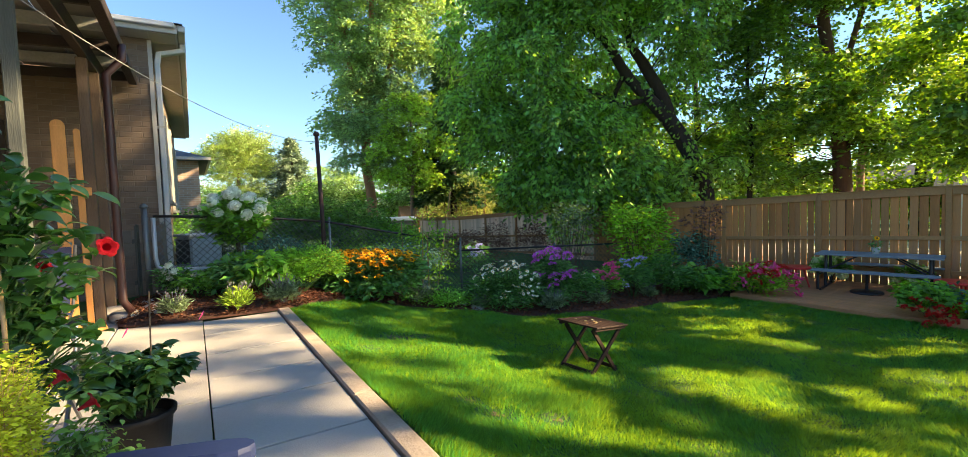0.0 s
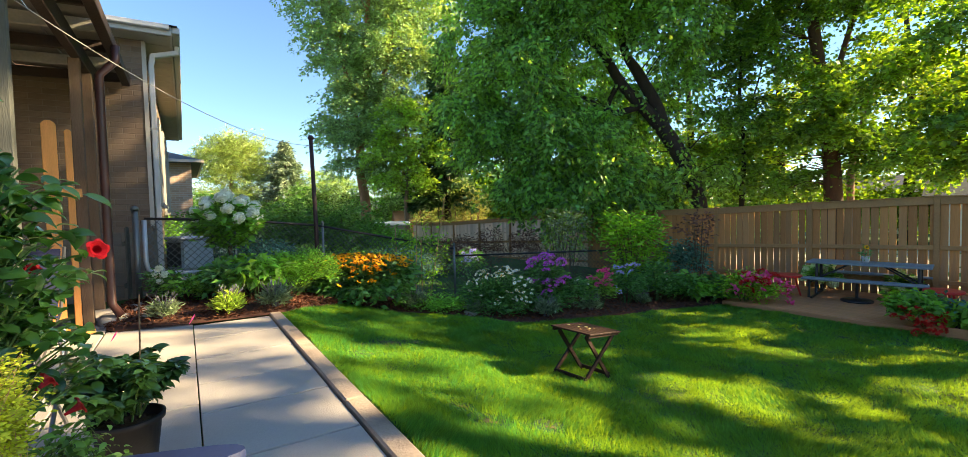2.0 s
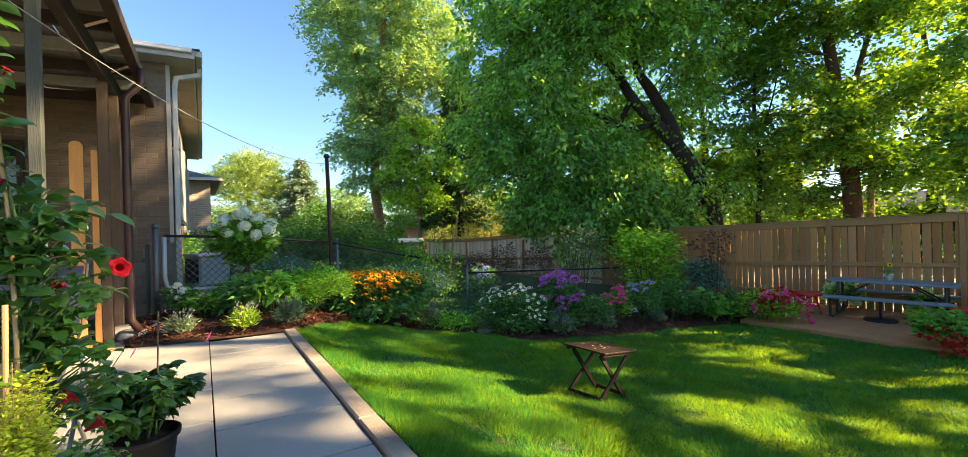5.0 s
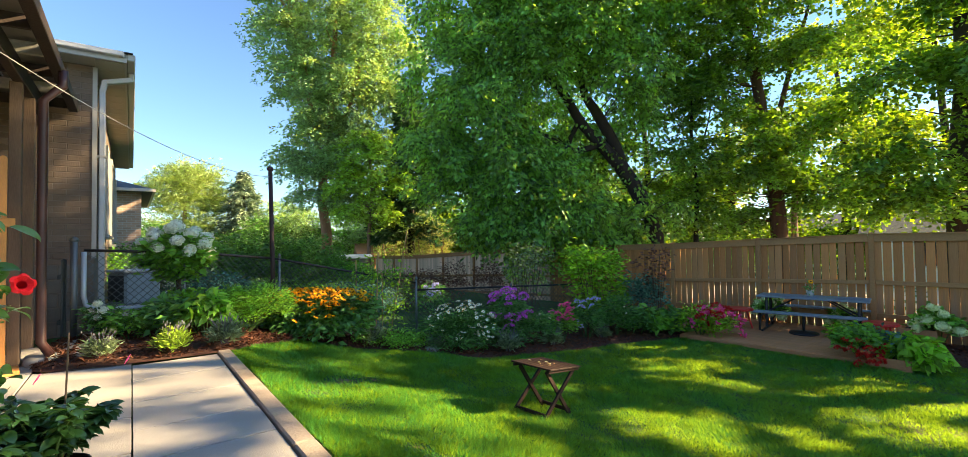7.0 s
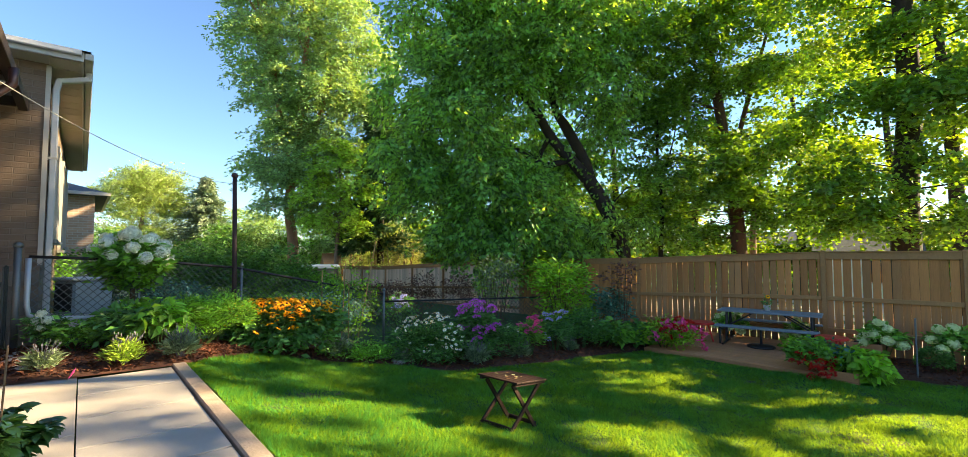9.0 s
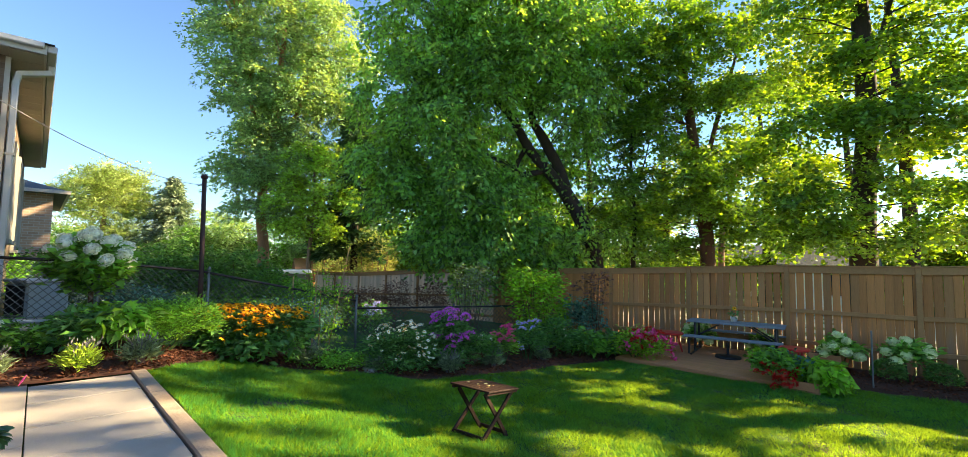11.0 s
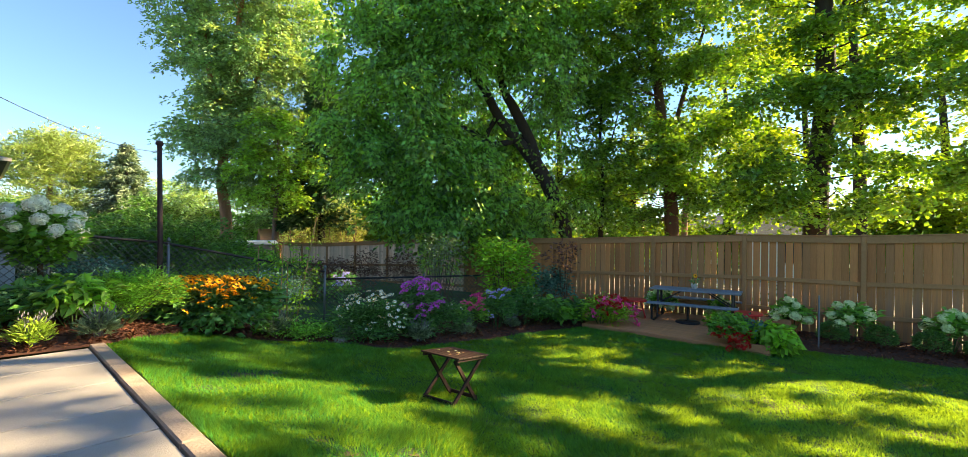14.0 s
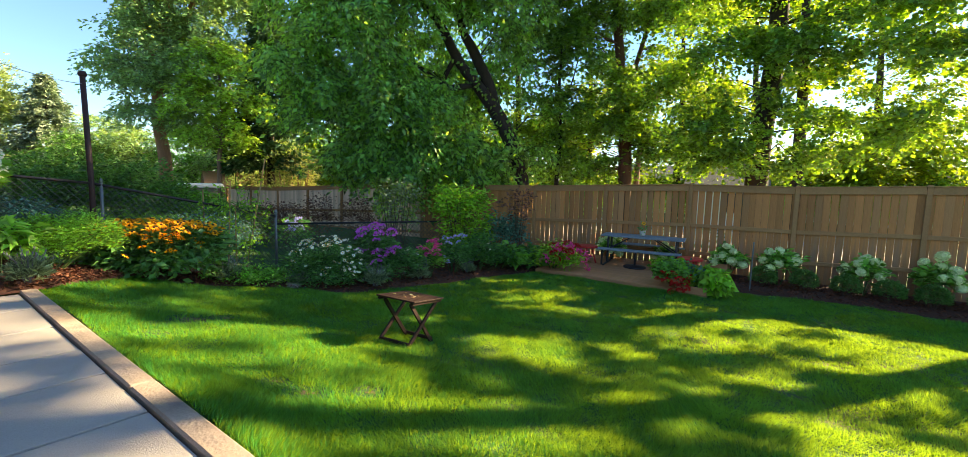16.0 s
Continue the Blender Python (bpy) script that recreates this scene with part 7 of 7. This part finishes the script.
for k in range(64):
    t = k / 64 * 3.6
    i = min(int(t), 3)
    if cane[i].z < 1.25 and t < 1.5:
        continue
    q = cane[i].lerp(cane[min(i + 1, 4)], t - i)
    for an in (k * 2.4, k * 2.4 + 2.1, k * 2.4 + 4.2):
        pts.append(q + Vector(rng.normal(size=3) * 0.012)), dirs.append((math.cos(an), math.sin(an), rng.uniform(-0.4, 0.3)))
vine = [cane[2] + Vector((0.02, 0, 0)), cane[2].lerp(cane[3], 0.5) + Vector((-0.02, 0.01, 0)), cane[3] + Vector((0.02, 0, 0)), cane[4]]
g.tube(vine, 0.004, 5, False)
part("branching", g, M_STEM, mv)
part("foliage", big_leaves(pts, dirs, 0.070, rng, 0.55), L_VINE, mv)
pts, dirs, g = [], [], Geo()
for k in range(46):
    a, r = rng.uniform(-2.2, 1.2), rng.uniform(0.14, 0.24)
    top = Vector((r * math.cos(a) * 0.6 + 0.1, r * math.sin(a) * 0.6 - 0.02, 0.5 + 0.12 * rng.uniform()))
    end = Vector((r * math.cos(a) + 0.1, r * math.sin(a) - 0.02, rng.uniform(0.1, 0.5)))
    g.tube([(0.06, -0.02, 0.42), top, end], 0.002, 4, False)
    for j in range(26):
        q = top.lerp(end, rng.uniform(-0.2, 1))
        an = rng.uniform(0, 6.28)
        pts.append(q + Vector(rng.normal(size=3) * 0.02)), dirs.append((math.cos(an), math.sin(an), rng.uniform(-0.6, 0.4)))
part("trailing_stem", g, M_STEM, mv)
part("trailing_foliage", big_leaves(pts, dirs, 0.034, rng, 0.5), L_HEDGE, mv, "small dark green trailing leaves")


def trumpet(p, d, s=1.0):
    """A five-lobed trumpet flower that opens along d."""
    m = Vector(d).to_track_quat("Z", "Y").to_matrix().to_4x4()
    m.translation = p
    g = Geo()
    n = 20
    rows = [(0.005, -0.055, 0), (0.009, -0.03, 0), (0.015, -0.008, 0), (0.027, 0.003, 0.1), (0.036, -0.003, 0.22)]
    v = [(r * (1 + w * (abs(math.cos(2.5 * k * 2 * math.pi / n)) - 0.6)) * math.cos(k * 2 * math.pi / n), r * (1 + w * (abs(math.cos(2.5 * k * 2 * math.pi / n)) - 0.6)) * math.sin(k * 2 * math.pi / n), z + 0.004 * math.sin(5 * k * 2 * math.pi / n) * w * 4) for r, z, w in rows for k in range(n)]
    f = [(i * n + k, i * n + (k + 1) % n, (i + 1) * n + (k + 1) % n, (i + 1) * n + k) for i in range(len(rows) - 1) for k in range(n)]
    g.add(np.array(v) * s @ np.array(m)[:3, :3].T + np.array(m)[:3, 3], f)
    return g


for p, d, s in (((0.07, 0.31, 1.14), (0.8, -0.35, 0.25), 1.0), ((0.26, -0.11, 0.82), (0.3, 0.75, 0.5), 0.7), ((0.28, -0.04, 0.72), (0.55, 0.7, 0.35), 0.75), ((-0.06, 0.2, 1.08), (0.2, -0.6, -0.2), 0.7), ((0.05, -0.08, 1.42), (0.3, -0.1, 0.9), 0.35), ((0.1, -0.1, 1.72), (0.5, 0.1, 0.8), 0.4)):
    part("flower", trumpet(p, d, s), P_RED, mv, "red trumpet flower")

# blue garden chair whose arm reaches into view
ch = thing("resin_chair", (-0.62, 0.84, 0.0), "dark blue low resin garden chair on the patio", "chair", rz=10)


def arm(y):
    g = Geo()
    out = [(-0.27, -0.032), (-0.1, -0.04), (0.0, -0.043), (0.045, -0.036), (0.068, -0.018), (0.075, 0.0), (0.068, 0.018), (0.045, 0.036), (0.0, 0.043), (-0.1, 0.04), (-0.27, 0.032)]
    n = len(out)
    rings = [(0.82, 0.625), (1.0, 0.632), (1.0, 0.65), (0.86, 0.662)]
    v = [(x - (0.012 if k != 1 else 0) * (1 - f), y + w * f, z) for k, (f, z) in enumerate(rings) for x, w in out]
    f = [(i * n + j, i * n + (j + 1) % n, (i + 1) * n + (j + 1) % n, (i + 1) * n + j) for i in range(3) for j in range(n)]
    f += [tuple(range(n - 1, -1, -1)), tuple(range(3 * n, 4 * n))]
    return g.add(v, f)


part("armrest", arm(0.31), M_BLUE, ch)
part("armrest", arm(-0.24), M_BLUE, ch)
part("seat", Geo().box(0.46, 0.48, 0.035, pose(-0.08, 0.03, 0.40), 0.014), M_BLUE, ch)
part("backrest", Geo().box(0.03, 0.48, 0.22, pose(-0.29, 0.03, 0.53), 0.012), M_BLUE, ch)
for x, y, h in ((0.02, 0.31, 0.65), (-0.25, 0.31, 0.65), (0.02, -0.24, 0.65), (-0.25, -0.24, 0.65)):
    part("leg", Geo().tube([(x, y, h), (x + 0.01, y, 0.0)], [0.024, 0.02], 8), M_BLUE, ch)

# folding lawn chairs and a cedar chair under the patio cover
def lawn_chair(x, y, rz, label):
    ob = thing("folding_chair", (x, y, 0.0), label, "chair", "folding chairs", rz)
    part("seat", Geo().box(0.5, 0.45, 0.02, pose(0, 0, 0.42, 6), 0.008), M_FABRIC, ob)
    part("backrest", Geo().box(0.5, 0.02, 0.55, pose(0, 0.26, 0.74, -14), 0.008), M_FABRIC, ob)
    for sx in (-1, 1):
        part("leg", Geo().tube([(sx * 0.27, -0.26, 0.0), (sx * 0.27, 0.2, 0.48), (sx * 0.27, 0.34, 1.02)], 0.012, 6), M_STEEL, ob)
        part("leg", Geo().tube([(sx * 0.29, 0.3, 0.0), (sx * 0.29, -0.22, 0.46)], 0.012, 6), M_STEEL, ob)
        part("armrest", Geo().box(0.05, 0.44, 0.025, pose(sx * 0.3, 0.0, 0.63), 0.008), M_BLACK, ob)
        part("arm_support", Geo().tube([(sx * 0.3, -0.18, 0.62), (sx * 0.29, -0.12, 0.40)], 0.010, 6), M_STEEL, ob)
    return ob


lawn_chair(-2.62, 2.45, -150, "blue folding lawn chair with tubular steel legs")
lawn_chair(-3.78, 3.75, -120, "blue folding lawn chair in the shade of the patio cover")
cb = thing("cedar_board", (-4.42, 5.02, 0.0), "rounded cedar boards on a stand catching the sun", "garden ornament", rz=41)
for k, (x, h) in enumerate(((-0.06, 2.22), (0.09, 2.17))):
    g = Geo().box(0.12 - 0.06 * k, 0.03, h, pose(x, 0.03 * k, h / 2, 0, 0, 0), 0.006)
    g.lathe([(0.06 - 0.03 * k, -0.0135), (0.06 - 0.03 * k, 0.0135)], 20, pose(x, 0.03 * k, h, 90, 0, 0))
    part("board", g, M_CEDAR, cb)
part("cross_piece", Geo().box(0.3, 0.05, 0.09, pose(0.03, -0.04, 1.52), 0.006), M_CEDAR, cb)
part("foot", Geo().box(0.4, 0.3, 0.05, pose(0.02, 0.0, 0.025), 0.006), M_CEDAR, cb)

# ---- pieces of walls and fence, last ----
def build_boards():
    """Boards of uneven width; by the deck they have shrunk and stand apart."""
    rng = np.random.default_rng(21)
    u, n = -20.1, 0
    meshes = {}
    while u < 15.4 and n < 298:
        w = float(rng.choice([0.125, 0.135, 0.14, 0.145]))
        gap = 0.004 if u < -3.0 else float(rng.choice([0.005, 0.01, 0.015, 0.02]))
        gap = float(rng.choice([0.014, 0.02, 0.026, 0.03])) if -0.3 < u < 3.4 else gap
        gap = float(rng.choice([0.003, 0.005, 0.009])) if u > 3.4 else gap
        # far boards get the copy that is lightened as if lit
        wood = M_FENCE_LIT if u < -7 else M_FENCE if rng.uniform() < 0.72 else M_FENCE3
        key = (w, wood.name)
        if key not in meshes:
            meshes[key] = Geo().box(w, 0.019, 1.0, None, 0.003).mesh("board")
            meshes[key].materials.append(wood)
        c = u + w / 2
        x, y = fence_xy(c, 0.012 + 0.004 * rng.uniform(-1, 1))
        top, low = fence_top(c) - 0.02, min(gz(x, y), -0.75) - 0.02
        ob = part("board", meshes[key], wood, fence)
        ob.matrix_basis = pose(x, y, (top + low) / 2, 0.25 * rng.normal(), 0.16 * rng.normal(), FENCE_RZ + 0.8 * rng.normal()) @ Matrix.Diagonal((1, 1, top - low, 1))
        u += w + gap
        n += 1


build_boards()


def build_bricks():
    """The patio wall's bricks near the corner one by one; the rest of the courses joined."""
    H, W, J = 0.083, 0.295, 0.008
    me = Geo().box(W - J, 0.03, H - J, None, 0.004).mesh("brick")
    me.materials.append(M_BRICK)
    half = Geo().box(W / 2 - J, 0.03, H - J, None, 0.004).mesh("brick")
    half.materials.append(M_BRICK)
    rz = math.degrees(math.atan2(WD.y, WD.x))
    rest, n = Geo(), 0
    rows = int((HZ - 1.02) / H)
    for r in range(rows):
        z = 1.02 + (r + 0.5) * H
        w = 0.02
        first = True
        while w < 7.5:
            short = first and r % 2
            ww = W / 2 if short else W
            x, y, _ = house_pt(w + ww / 2, 0.022, z)
            if w < 1.75 and n < 292:
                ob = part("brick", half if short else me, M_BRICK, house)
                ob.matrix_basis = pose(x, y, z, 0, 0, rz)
                n += 1
            else:
                rest.box(ww - J, 0.03, H - J, pose(x, y, z, 0, 0, rz), 0)
            w += ww
            first = False
        d = 0.02
        while d < LEN - 0.2:
            dd = d + W / 2 + (W / 2 if r % 2 else 0)
            x, y, _ = house_pt(0.022, dd, z)
            if not any(a - 0.2 < dd < b + 0.2 and 1.2 < z < 3.4 for a, b in ((1.0, 1.9), (2.9, 3.8), (5.4, 7.0), (8.6, 9.6))):
                rest.box(0.03, W - J, H - J, pose(x, y, z, 0, 0, rz), 0)
            d += W
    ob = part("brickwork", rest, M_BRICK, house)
    ob["kind"] = "stuff"
    bl = Geo().box(0.39, 0.03, 0.19, None, 0.004).mesh("block")
    bl.materials.append(M_BLOCK)
    for r in range(5):
        for k in range(14):
            x, y, _ = house_pt(0.2 + 0.4 * k + (0.2 if r % 2 else 0), 0.021, 0)
            ob = part("block", bl, M_BLOCK, house)
            ob.matrix_basis = pose(x, y, 0.10 + 0.2 * r + 0.01, 0, 0, rz)


build_bricks()


# dark glazing, an added part that makes the wall under the cover black
def patio_door():
    rz = math.degrees(math.atan2(WD.y, WD.x))
    x, y, _ = house_pt(2.75, -0.03, 0)
    dr = part("patio_door", Geo().box(2.1, 0.05, 0.08, pose(0, 0, 2.56), 0.006), M_PERG, house, "dark glazed door added to blacken the wall under the patio cover", pose(x, y, 0, 0, 0, rz))
    part("threshold", Geo().box(2.1, 0.05, 0.08, pose(0, 0, 0.14), 0.006), M_PERG, dr)
    for k, w in enumerate((-1.01, 0.0, 1.01)):
        part("stile", Geo().box(0.08, 0.05, 2.34, pose(w, 0, 1.35), 0.006), M_PERG, dr)
    for w in (-0.505, 0.505):
        part("pane", Geo().box(0.93, 0.014, 2.34, pose(w, 0, 1.35), 0.0), M_GLASS, dr)


patio_door()
